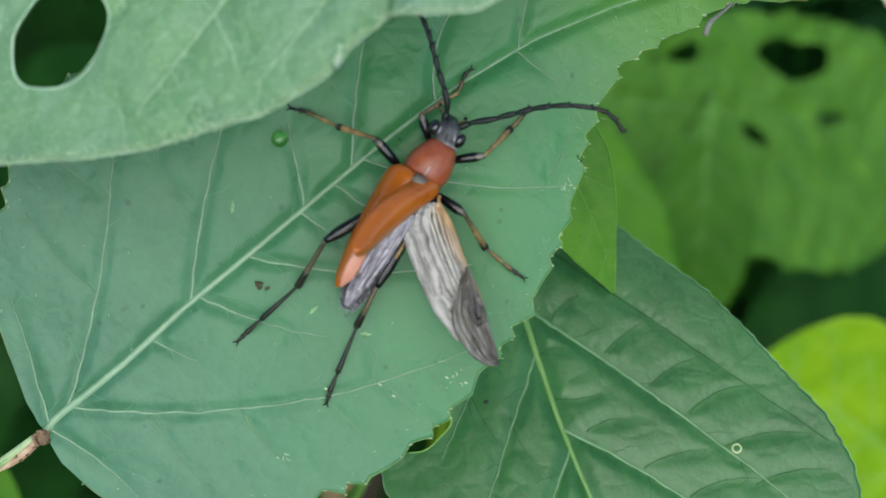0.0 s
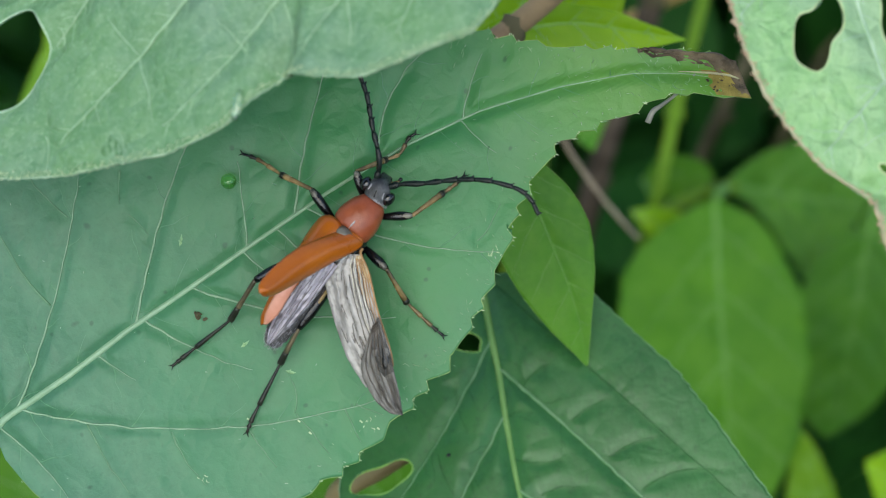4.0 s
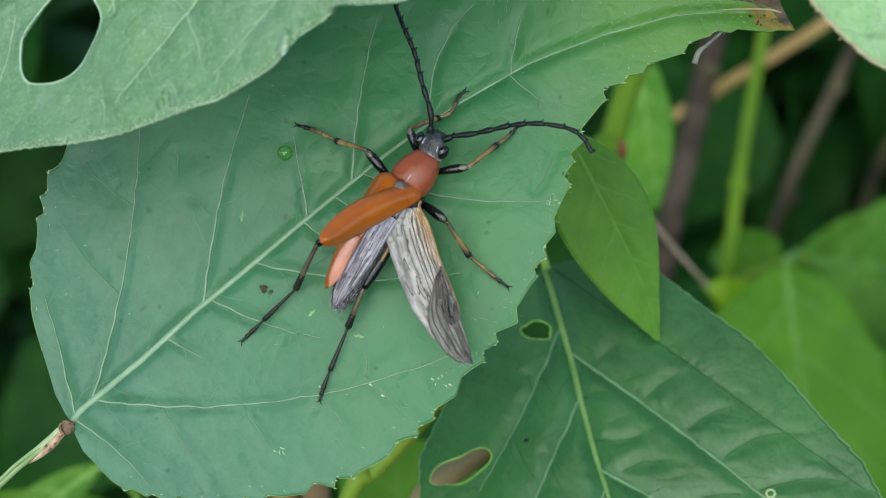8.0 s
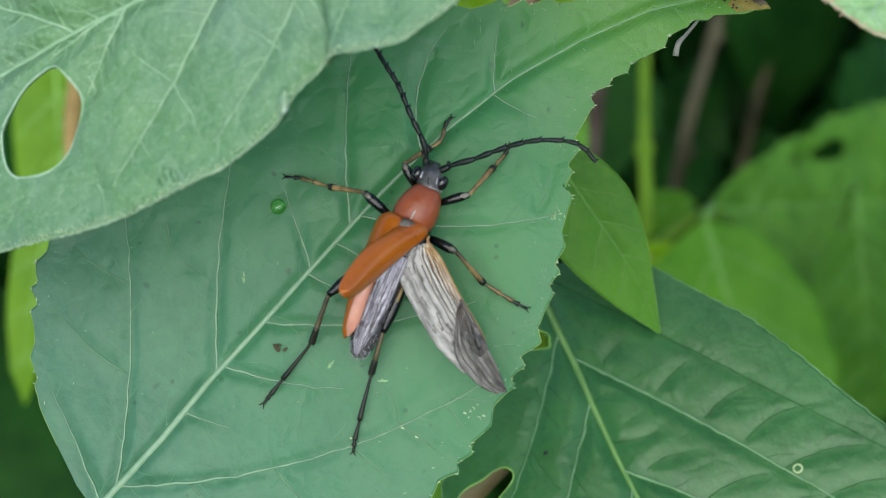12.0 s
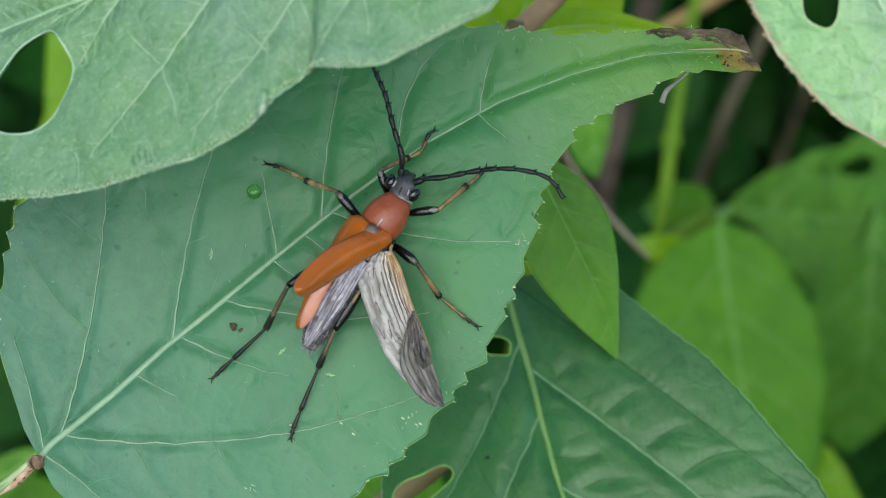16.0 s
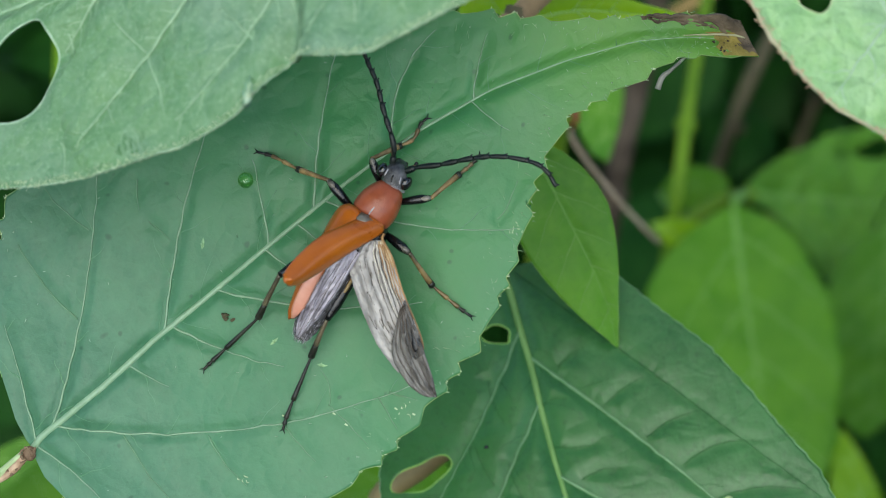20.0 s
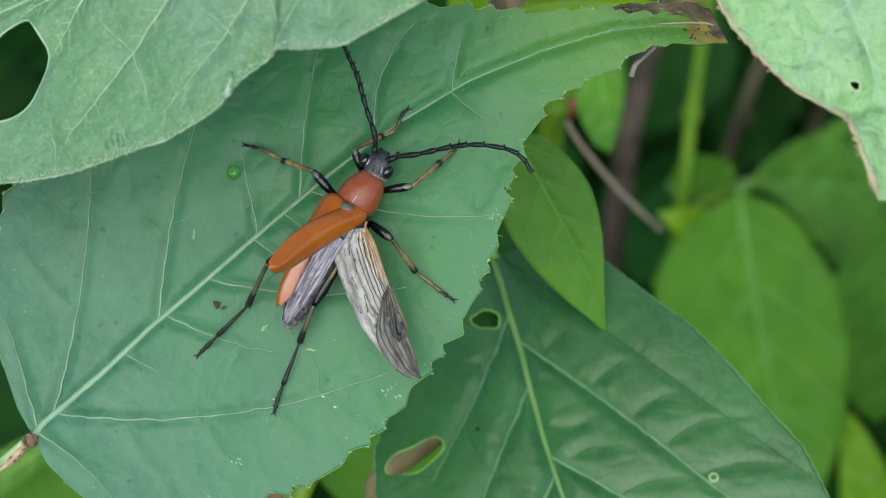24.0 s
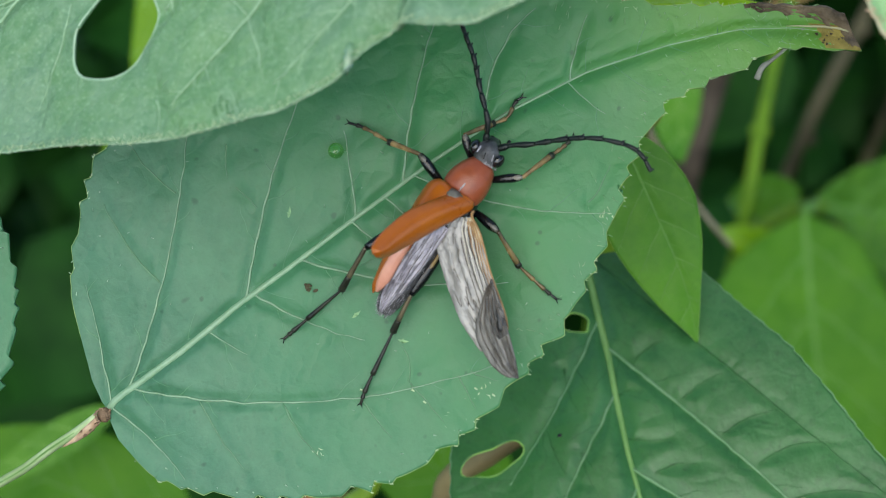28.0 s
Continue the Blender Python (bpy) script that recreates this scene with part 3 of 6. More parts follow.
def rim(leaf, shape, holes, material, width=0.1):
    """The dry pale margin round a hole."""
    for hole in holes:
        bm = bmesh.new()
        pts = []
        for k in range(49):
            a = 2 * math.pi * k / 48
            hx, hy, rx, ry, turn, _ = hole
            c, s = math.cos(radians(turn)), math.sin(radians(turn))
            u, v = rx * math.cos(a), ry * math.sin(a)
            _, spot = inside(hole, hx + c * u - s * v, hy + s * u + c * v)
            pts.append(shape.at(spot[0], spot[1], -0.05))
        tube(bm, pts, [width * (0.8 + 0.4 * noise.noise(p * 0.9)) for p in pts], 6)
        part("hole_rim", bm, material, leaf)


# the leaf that carries the beetle
MAIN = LeafShape(57.4,
    [0.2, 0.7, 1.0, 1.6, 2.7, 3.7, 4.75, 5.8, 6.55, 6.65, 5.95, 4.9, 3.4, 1.2],
    [(0, 2.5), (1.1, 8.4), (3.4, 12.0), (6.8, 16.0), (11.4, 18.7), (17, 19.9), (23, 20.0), (28.5, 18.7), (34, 16.4), (41.3, 12.2), (46.7, 8.5), (51.9, 6.0), (55.3, 4.2), (56.6, 3.5), (57.4, 2.6)],
    [(0, -2.0), (1.1, -5.3), (3.4, -7.4), (6.8, -9.5), (11.4, -11.5), (17.1, -12.7), (22.6, -11.8), (27.3, -10.0), (31.9, -7.9), (34.3, -6.0), (37.1, -3.7), (39.6, -0.7), (43.9, 2.5), (52.5, 2.5), (55.7, 1.0), (57.4, 0.0)],
    fold=0.03, arch=2.0, lumps=0.35, seed=1.3)
MAIN_M = frame_from((-30.8, 100.7, 447.7), (0.878, 0.235, 0.418), (-0.113, -0.745, 0.658))


MAIN_VEINS = [
    (2.3, -36, 27, 31, 0.082), (9.0, -55, 3.4, 0, 0.055), (13.1, -56, 8.5, 18, 0.07), (17.1, -43, 14.5, 23, 0.082), (21.5, -64, 3.2, -3, 0.06), (24.3, -68, 5, 6, 0.06), (26.7, -50, 13.5, 27, 0.07), (38.8, -74, 3.4, 14, 0.05),
    (2.0, 41, 20.5, 21, 0.07), (0.5, 75, 8.5, 2, 0.06), (12.4, 54, 15, -12, 0.082), (21.8, 67, 6.0, 9, 0.06), (25.8, 60, 11.5, -14, 0.075), (32.6, 71, 9.0, -60, 0.07), (39.0, 60, 4.5, -21, 0.05),
    (0.4, -60, 7.5, -14, 0.07)]
MAIN_FORKS = [
    (11.2, 11.6, 121, 4.4, -24, 0.06), (7.5, 6.5, 112, 6.8, -24, 0.07), (11.9, -4.9, -93, 4.4, 30, 0.06), (17.0, -6.6, -80, 3.5, 6, 0.06), (20.5, -7.2, -73, 3.5, 0, 0.055), (23.7, -8.1, -85, 2.6, -6, 0.055),
    (20.4, -7.1, 51, 2.6, 51, 0.05), (6.5, -2.1, -86, 5.6, 12, 0.06), (24.5, -8.2, -44, 1.9, 0, 0.06), (15.9, 13.0, -121, 2.3, 18, 0.05), (15.3, 10.0, -67, 2.0, -6, 0.05), (36.5, -1.4, 20, 3.0, 30, 0.05)]
MAIN.quilt(MAIN_VEINS, 0.44, 0.5, forks=MAIN_FORKS)


def main_leaf():
    leaf = thing("leaf", MAIN_M, "large bluish-green toothed leaf with dried brown tip, carrying a beetle", "leaf")
    blade_part(leaf, blade(MAIN, 520, 72, (0.68, 2.2, 0.025), seed=4, sharp=1.2, lean=0.0), LEAF_MAIN)
    # The cord is the pale margin and also paints the edge's glow.
    margin(leaf, MAIN, MARGIN, 0.034, 0.02, 0.97)
    veins(leaf, MAIN, VEIN_PALE, 0.27, MAIN_VEINS, fine=1.1, seed=7, net=VEIN_NET, fine_r=0.036, fine_len=(1.5, 4), forks=MAIN_FORKS, fork_mat=VEIN_CROSS)
    bm = bmesh.new()
    rows = []
    for i in range(61):
        x = 51.6 + 5.8 * i / 60
        l, r = MAIN.edges(min(x, 57.4))
        t = i / 60
        w = min((l - r) * 0.98, 0.2 + 0.9 * t + max(0, t - 0.7) * 8 + 0.3 * noise.noise(Vector((x * 1.3, 0, 3))))
        rows.append([bm.verts.new(Vector((x, l + 0.06 - w * k / 8, MAIN.z(x, l - w * k / 8) + 0.05 + 0.45 * t * (1 - k / 8) ** 2 + 0.28 * noise.noise(Vector((x * 1.9, k * 0.5, 1))))) * MM) for k in range(9)])
    for a, b in zip(rows, rows[1:]):
        for k in range(8):
            bm.faces.new((a[k], a[k + 1], b[k + 1], b[k]))
    rng = random.Random(41)
    fuzz = bmesh.new()
    for line, out in ((MAIN.margins[0], -1), (MAIN.margins[1], 1)):
        for k in range(12, len(line) - 14, 10):
            if rng.random() < 0.7:
                p = line[k] + Vector((rng.uniform(-0.4, 0.4), -out * rng.uniform(0.0, 1.6) * rng.random(), 0))
                d = Vector((rng.uniform(-0.2, 0.9), out * rng.uniform(0.2, 0.9), rng.uniform(0.1, 0.5))).normalized()
                p.z = MAIN.z(p.x, p.y)
                tube(fuzz, [p, p + d * rng.uniform(0.08, 0.24)], [0.045, 0.015], 4)
    for k in range(60):
        x = rng.uniform(2, 50)
        l, r = MAIN.edges(x)
        p = MAIN.at(x, rng.uniform(r, l))
        d = Vector((rng.uniform(-0.5, 0.9), rng.uniform(-0.6, 0.6), rng.uniform(0.1, 0.5))).normalized()
        tube(fuzz, [p, p + d * rng.uniform(0.1, 0.3)], [0.025, 0.01], 4)
    tagged(part("leaf_bristles", fuzz, VEIN_TOP, leaf), kind="stuff")
    flecks = bmesh.new()
    for side, line in ((-1, MAIN.margins[0]), (1, MAIN.margins[1])):
        for k in range(20, len(line) - 20):
            thick = noise.noise(Vector((line[k].x * 0.35, side * 4.0, 2.0)))
            for _ in range(2 if line[k].x > (21 if side < 0 else 36) else 0):
                if rng.random() < (0.45 if side < 0 else 0.3) * max(0.0, 0.5 + 1.4 * thick):
                    inward = abs(rng.gauss(0, 1.7))
                    q = line[k] + Vector((rng.uniform(-0.5, 0.5), -side * inward, 0))
                    a = rng.gauss(0.9, 0.6)
                    d = Vector((math.cos(a), side * math.sin(a), 0)) * rng.uniform(0.08, 0.5)
                    r = rng.uniform(0.012, 0.028)
                    tube(flecks, [MAIN.at(q.x + d.x * t, q.y + d.y * t + 0.06 * math.sin(3 * t + k), 0.012) for t in (0, 0.5, 1)], [r, r * 0.9, r * 0.4], 4, 0.6)
    tagged(part("vein_fleck", flecks, FLECK_SOFT, leaf), kind="stuff")
    flecks = bmesh.new()
    for cx, cy, wide, count in ((37.3, -2.5, 0.3, 10), (24.8, -9.9, 0.6, 6), (12.6, -8.6, 0.2, 4)):
        for _ in range(count):
            x, y = cx + rng.gauss(0, wide), cy + rng.gauss(0, wide * 0.7)
            l, r = MAIN.edges(x)
            y = min(max(y, r + 0.1), l - 0.1)
            a = rng.uniform(-2.4, -0.4)
            d = Vector((math.cos(a), math.sin(a), 0)) * rng.uniform(0.05, 0.4)
            bend = Vector((-d.y, d.x, 0)) * rng.uniform(-0.6, 0.6)
            w = rng.uniform(0.018, 0.045)
            tube(flecks, [MAIN.at(x, y, 0.015), MAIN.at(x + d.x * 0.5 + bend.x, y + d.y * 0.5 + bend.y, 0.02), MAIN.at(x + d.x, y + d.y, 0.03)], [w * 0.5, w, w * 0.3], 5, 0.5)
    for line in MAIN.margins:
        for k in range(24, len(line) - 30):
            a, b, c = line[k - 3], line[k], line[k + 3]
            if (b - a).normalized().dot((c - b).normalized()) < 0.82 and rng.random() < 0.6:
                tube(flecks, [b + Vector((0, 0, 0.02)), b + Vector((rng.uniform(0.0, 0.2), (-0.12 if line is MAIN.margins[0] else 0.12), 0.05))], [0.045, 0.02], 5)
    for x, y in ((20.84, -8.75), (20.45, -7.7), (17.3, -6.2), (24.4, -9.4), (25.3, -10.3)):
        tube(flecks, [MAIN.at(x - 0.06, y + 0.08, 0.02), MAIN.at(x + 0.06, y - 0.12, 0.03)], [0.07, 0.05], 6, 0.6)
    tagged(part("pale_fleck", flecks, FLECK, leaf), kind="stuff")
    for x, y, long, turn in ((19.07, -1.47, 0.5, 20), (17.87, 6.78, 0.55, 60), (21.2, -4.4, 0.5, -30)):
        mark = bmesh.new()
        for q, w in ((0, 1), (75, 0.45), (165, 0.7)):
            a = radians(turn + q)
            line = [MAIN.at(x + math.cos(a) * long * w * t, y + math.sin(a) * long * w * t, -0.01) for t in (0, 0.35, 0.7, 1.0)]
            tube(mark, line, [0.1, 0.12, 0.06, 0.02], 6, 0.35)
        part("bite_scar", mark, SCAR, leaf, "pale scraped bite mark")
    tip = part("dried_tip", bm, DRY, leaf, "dried curled brown edge and tip")
    tip.modifiers.new("thickness", "SOLIDIFY").thickness = 0.2 * MM
    olive = bmesh.new()
    rows = []
    for i in range(25):
        row = []
        for k in range(9):
            x0 = 55.3 + 0.9 * noise.noise(Vector((k * 0.55, 3.0, 1.0)))
            x = x0 + (57.35 - x0) * i / 24
            l, r = MAIN.edges(min(x, 57.3))
            row.append(olive.verts.new(MAIN.at(x, r - 0.02 + (l - r) * 0.62 * k / 8, 0.03 + 0.06 * i / 24 + 0.08 * noise.noise(Vector((x * 2, k * 0.6, 7)))) * MM))
        rows.append(row)
    for a, b in zip(rows, rows[1:]):
        for k in range(8):
            olive.faces.new((a[k], b[k], b[k + 1], a[k + 1]))
    part("withered_patch", olive, OLIVE_DRY, leaf, "olive-yellow withered tissue with dark spots")
    ridge = bmesh.new()
    tube(ridge, [MAIN.at(x, MAIN.edges(x)[0] * 0.55 + MAIN.edges(x)[1] * 0.45, 0.1 + 0.05 * math.sin(x * 5)) for x in np.linspace(53.6, 57.2, 24)], values([0.02, 0.06, 0.09, 0.07], 24), 6)
    part("dried_midrib", ridge, DRY_PALE, leaf)
    spots = bmesh.new()
    for _ in range(9):
        x = rng.uniform(55.0, 57.0)
        l, r = MAIN.edges(x)
        q = MAIN.at(x, r + (l - r) * rng.uniform(0.12, 0.5), 0.1)
        tube(spots, [q, q + Vector((rng.uniform(-0.15, 0.15), rng.uniform(-0.1, 0.1), 0.02))], [rng.uniform(0.05, 0.13), 0.04], 6, 0.5)
    tagged(part("rot_spots", spots, STEM_DARK, leaf), kind="stuff")
    bm = bmesh.new()
    bmesh.ops.create_icosphere(bm, subdivisions=3, radius=1.0)
    for v in bm.verts:
        v.co *= 1 + 0.2 * noise.noise(v.co * 2.5)
        v.co *= 1 + 0.16 * noise.noise(v.co * 6.0)
        v.co = Vector((v.co.x * 0.5, v.co.y * 0.52, v.co.z * 0.36)) * MM
    knot = part("leaf_joint", bm, KNOT, leaf, "scarred brown joint of blade and stalk")
    knot.location = MAIN.at(-0.3, 0.0, 0.0) * MM
    inv = leaf.matrix_world.inverted()
    scar = [(inv @ (Vector(p) * MM)) / MM for p in ((-31.3, 101.6, 446.3), (-32.2, 101.75, 445.05), (-33.1, 101.95, 443.95), (-34.2, 102.15, 442.8))]
    tube_part("stalk_scar", scar, [0.26, 0.33, 0.24, 0.05], NODE, leaf, 12, 10, label="flaky pinkish-tan scar on the stalk")
    stalk = [(-31.5, 101.95, 446.2), (-33.2, 102.15, 444.3), (-35.2, 102.4, 442.25), (-39.6, 103.7, 437.1), (-52, 108, 425), (-63, 113, 416)]
    petiole(leaf, stalk, [0.30, 0.31, 0.32, 0.34, 0.46, 0.75], PETIOLE)
    groove = [(inv @ ((Vector(p) + Vector((-0.03, -0.235, 0.2))) * MM)) / MM for p in stalk[1:5]]
    tube_part("stalk_groove", groove, [0.04, 0.09, 0.09, 0.08], VEIN_RIB, leaf, 24, 6, label="dark groove along the stalk")
    flakes = bmesh.new()
    bark = [Vector(p) for p in scar]
    for _ in range(12):
        t = rng.uniform(0, len(bark) - 2.2)
        c = bark[int(t)].lerp(bark[int(t) + 1], t % 1.0)
        along = (bark[-1] - bark[0]).normalized()
        out = Vector((rng.uniform(-1, 1), rng.uniform(-1, 1), rng.uniform(-0.2, 1)))
        out = (out - along * out.dot(along)).normalized()
        q = c + out * 0.34
        tube(flakes, [q, q + along * rng.uniform(-0.35, 0.35) + out * rng.uniform(0.0, 0.08)], [rng.uniform(0.04, 0.12), 0.03], 5, 0.5)
    for _ in range(26):
        a = rng.uniform(0, 2 * math.pi)
        q = MAIN.at(-0.3 + 0.45 * math.cos(a), 0.5 * math.sin(a), rng.uniform(0.0, 0.3))
        tube(flakes, [q, q + Vector((rng.uniform(-0.2, 0.2), rng.uniform(-0.2, 0.2), rng.uniform(0, 0.15)))], [rng.uniform(0.05, 0.13), 0.04], 5)
    tagged(part("bark_flakes", flakes, KNOT, leaf), kind="stuff")
    return leaf


main_leaf()

def top_crease(x, y):
    """The pinched valley that runs in from the notch of the margin."""
    t = min(1.0, max(0.0, (y - 1.5) / 7.0))
    u = x - 17.7 + 0.35 * (8.4 - y)
    return -1.5 * t * math.exp(-(u / (0.75 if u < 0 else 1.3)) ** 2) + 0.4 * t * math.exp(-((u + 2.4) / 1.6) ** 2)


TOP_HOLES = [(36.0, 3.4, 3.75, 2.45, 43, 0.045)]
TOP = LeafShape(60.8,
    [0, 0, 0, 0, 0, -0.2, -0.6, -1.1, -1.2, -1.2, -0.9, -0.6, -0.3, 0],
    [(0, 0.5), (3.2, 6.5), (5.4, 8.6), (8.9, 9.1), (12.6, 9.7), (15.2, 9.2), (17.0, 8.5), (17.8, 8.3), (18.8, 9.0), (21.6, 10.7), (25.5, 11.6), (32, 11.5), (36, 10.9), (41.4, 9.6), (45.2, 9.1), (46.2, 8.2), (50, 6.5), (56.4, 3.6), (60.8, 0.3)],
    [-0.5, -6.1, -8.8, -12.3, -14.2, -16.1, -16.3, -16.5, -15.6, -13.5, -11.4, -7.4, -3.7, -0.3],
    fold=0.02, arch=0.8, lumps=0.6, seed=8.1, lift=top_crease)


TOP_VEINS = [
    (29.5, 8, 16, 25, 0.11), (28.2, 42, 12, 2, 0.10), (20.2, 41, 15.8, -6, 0.11), (13.7, 49, 15.5, -18, 0.09), (9.5, 54, 12, -12, 0.085), (5.5, 64, 9, -10, 0.10),
    (12, -50, 16, 10, 0.1), (22, -48, 16, 10, 0.1), (32, -45, 14, 10, 0.1), (42, -42, 10, 10, 0.117), (43, 38, 8, 6, 0.11), (49, 36, 6, 4, 0.1)]
TOP_FORKS = [
    (26.9, 5.2, 104, 4.2, -9, 0.055), (30.1, 7.4, 112, 1.6, 0, 0.05), (26.9, 4.9, -52, 3.0, -12, 0.055), (37.7, -0.5, -52, 3.6, 24, 0.055), (39.0, 0.7, 69, 7, -15, 0.055), (19.8, 6.4, -65, 2.8, 18, 0.05),
    (23.2, 2.4, -40, 3.2, 20, 0.05), (32.0, 2.0, 95, 1.5, 0, 0.06), (17.0, 3.6, 100, 4.0, -20, 0.05), (13.0, 4.2, 100, 3.5, -20, 0.05), (33.6, 8.6, 100, 2.5, -30, 0.05)]
TOP.quilt(TOP_VEINS, 0.85, 0.8, forks=TOP_FORKS)


def top_leaf():
    leaf = thing("leaf", frame_from((2.8, 105.4, 493.5), (-0.89, 0.106, -0.443), (-0.409, -0.613, 0.676)),
                 "broad grey-green leaf with an eaten hole above the beetle's leaf", "leaf")
    blade_part(leaf, blade(TOP, 420, 76, (0.1, 0.62, 0.02), TOP_HOLES, seed=9), LEAF_TOP, 0.25)
    margin(leaf, TOP, VEIN_TOP, 0.06, 0.02, 0.98)
    rim(leaf, TOP, TOP_HOLES, VEIN_TOP, 0.09)
    veins(leaf, TOP, VEIN_SOFT, 0.24, TOP_VEINS,
        TOP_HOLES, fine=2.4, seed=11, net=VEIN_NET3, fine_r=0.045, fine_len=(0.8, 2.6), forks=TOP_FORKS, fork_mat=VEIN_SOFT)
    rng = random.Random(61)
    fringe = bmesh.new()
    for line in TOP.margins:
        for k in range(8, len(line) - 8):
            for _ in range(2):
                p = line[k] + Vector((rng.uniform(-0.1, 0.1), 0, 0))
                inward = -1 if line is TOP.margins[1] else 1
                p.y += inward * rng.uniform(0.0, 0.5)
                p.z = TOP.z(p.x, p.y) + 0.02
                d = Vector((rng.uniform(-0.5, 0.5), -inward * rng.uniform(0.3, 1.0), rng.uniform(0.1, 0.4))).normalized()
                tube(fringe, [p, p + d * rng.uniform(0.1, 0.28)], [0.04, 0.015], 4)
    tagged(part("margin_fringe", fringe, FLECK, leaf), kind="stuff")
    ticks = bmesh.new()
    for _ in range(16):
        x, y = 28.9 + rng.gauss(0, 0.55), 10.75 + rng.gauss(0, 0.35)
        tube(ticks, [TOP.at(x, y, 0.0), TOP.at(x + rng.uniform(-0.1, 0.1), y - rng.uniform(0.2, 0.7), 0.01)], [0.045, 0.02], 5, 0.4)
    tagged(part("dark_bruise", ticks, LEAF_DARK, leaf, "small dark bruised spot"), kind="stuff")
    petiole(leaf, [(3.4, 105.4, 493.8), (20, 112, 503), (45, 122, 514), (75, 135, 528)], [0.6, 0.7, 0.8, 0.9], PETIOLE)


top_leaf()

LOWER_HOLES = [(14.6, -12.2, 2.4, 1.2, 100, 0.12), (5.4, -2.6, 1.3, 0.8, 60, 0.1)]
LOWER = LeafShape(42.5,
    [0, -0.1, -0.2, -0.5, -0.8, -1.4, -1.9, -2.2, -2.3, -2.1, -1.6, -0.9, -0.5, 0],
    [0.4, 5.0, 7.3, 8.9, 10.6, 12.9, 14.4, 15.6, 17.0, 17.2, 16.1, 13.3, 8.9, 0.3],
    [-0.4, -1.0, -3.2, -6.8, -11.2, -15.1, -16.4, -16.4, -15.0, -13.3, -10.2, -7.8, -4.2, -0.3],
    fold=0.03, arch=0.8, lumps=0.12, seed=14.7)


LOWER_M = frame_from((3.7, 128.1, 441.0), (0.321, -0.854, -0.41), (-0.102, -0.461, 0.881))
LOWER_VEINS = [
    (8.0, 31.5, 27, -6, 0.12), (18.4, 40, 18, -14, 0.12), (27, 42, 13, -4, 0.11), (5.4, -38, 16, -12, 0.09), (12.0, -42, 14, 0, 0.09), (20, -44, 11, 2, 0.1), (28, -44, 8, 2, 0.1)]
LOWER_FORKS = [
    (0.6, 0.8, 29, 31, 2, 0.075), (18.0, 5.5, 111, 4.9, -33, 0.055), (21.2, 7.3, 113, 6.5, -55, 0.055), (24.6, 8.7, 93, 7.0, -40, 0.055), (10.4, 0.6, 135, 3.4, -48, 0.05), (15.9, -1.6, 56, 3.6, 30, 0.05),
    (12.3, -1.1, 103, 2.0, -51, 0.045), (19.4, -0.5, 111, 3.6, -60, 0.05), (28.2, 9.6, 96, 6, -40, 0.055), (23.6, 2.4, 100, 5, -40, 0.05), (27.0, 4.6, 100, 5.5, -40, 0.05), (14.2, 3.5, 115, 3.8, -20, 0.045),
    (9.0, -4.6, -10, 4, 20, 0.04), (13.0, -7.4, -5, 4.5, 20, 0.04), (16.0, -5.4, -8, 4.5, 25, 0.04)]
LOWER.quilt(LOWER_VEINS, 0.6, 0.7, forks=LOWER_FORKS)


def lower_leaf():
    leaf = thing("leaf", LOWER_M,
                 "dark green leaf with arching veins and two small eaten holes", "leaf")
    blade_part(leaf, blade(LOWER, 300, 72, (0.15, 1.3, 0.02), LOWER_HOLES, seed=15), LEAF_DARK, 0.25)
    margin(leaf, LOWER, VEIN_DARK, 0.05, 0.02, 0.98)
    rim(leaf, LOWER, LOWER_HOLES, VEIN_LIME, 0.085)
    # Forks and net are drawn dark to show their valleys' shade.
    veins(leaf, LOWER, VEIN_DARK, 0.34, LOWER_VEINS, LOWER_HOLES, fine=0.9, seed=17, fine_r=0.035, fine_len=(1.5, 4.0), net=VEIN_NET_SHADED, rib=VEIN_RIB, forks=LOWER_FORKS, fork_mat=VEIN_NET_SHADED)
    petiole(leaf, [(3.9, 127.6, 440.8), (2.8, 131, 444), (1.5, 135, 451), (0, 137, 454.6)], [0.35, 0.4, 0.45, 0.5], VEIN_LIME)
    bm = bmesh.new()
    tube(bm, [LOWER.at(25.1 + 0.33 * math.cos(a * math.pi / 8), 9.5 + 0.33 * math.sin(a * math.pi / 8), 0.03) for a in range(17)], [0.08] * 17, 6, 0.6)
    part("pale_spot", bm, EDGE, leaf, "small round pale scar")


lower_leaf()

def right_pinch(x, y):
    """The pinched fold at the notch of the margin."""
    return -1.3 * math.exp(-((x - 30.4) / 1.1) ** 2 - ((y + 1.6) / 1.6) ** 2)


RIGHT_HOLES = [(21.4, -5.9, 2.2, 1.45, -8, 0.17), (20.4, -0.4, 3.0, 1.7, 25, 0.12), (29.2, -1.4, 0.4, 0.22, 70, 0.1)]
RIGHT = LeafShape(36.5,
    [(0, 0), (11.5, -4.7), (19.2, -3.5), (22.5, -2.2), (26.1, -0.7), (31.1, 0.6), (36.5, 0.0)],
    [0.4, 1.0, 3.0, 4.9, 7.2, 8.3, 9.0, 8.8, 8.4, 7.6, 6.2, 4.4, 2.5, 0.2],
    [(0, -0.4), (2.7, -4.5), (8.6, -9.6), (14.9, -11.7), (19.5, -11.4), (23.2, -10.2), (25.7, -8.9), (28.0, -6.9), (29.9, -4.9), (30.8, -2.8), (30.3, -2.2), (31.6, -1.9), (33.7, -1.4), (35.1, -0.8), (36.5, -0.3)],
    fold=0.05, arch=0.5, lumps=0.9, seed=21.2, lift=right_pinch)


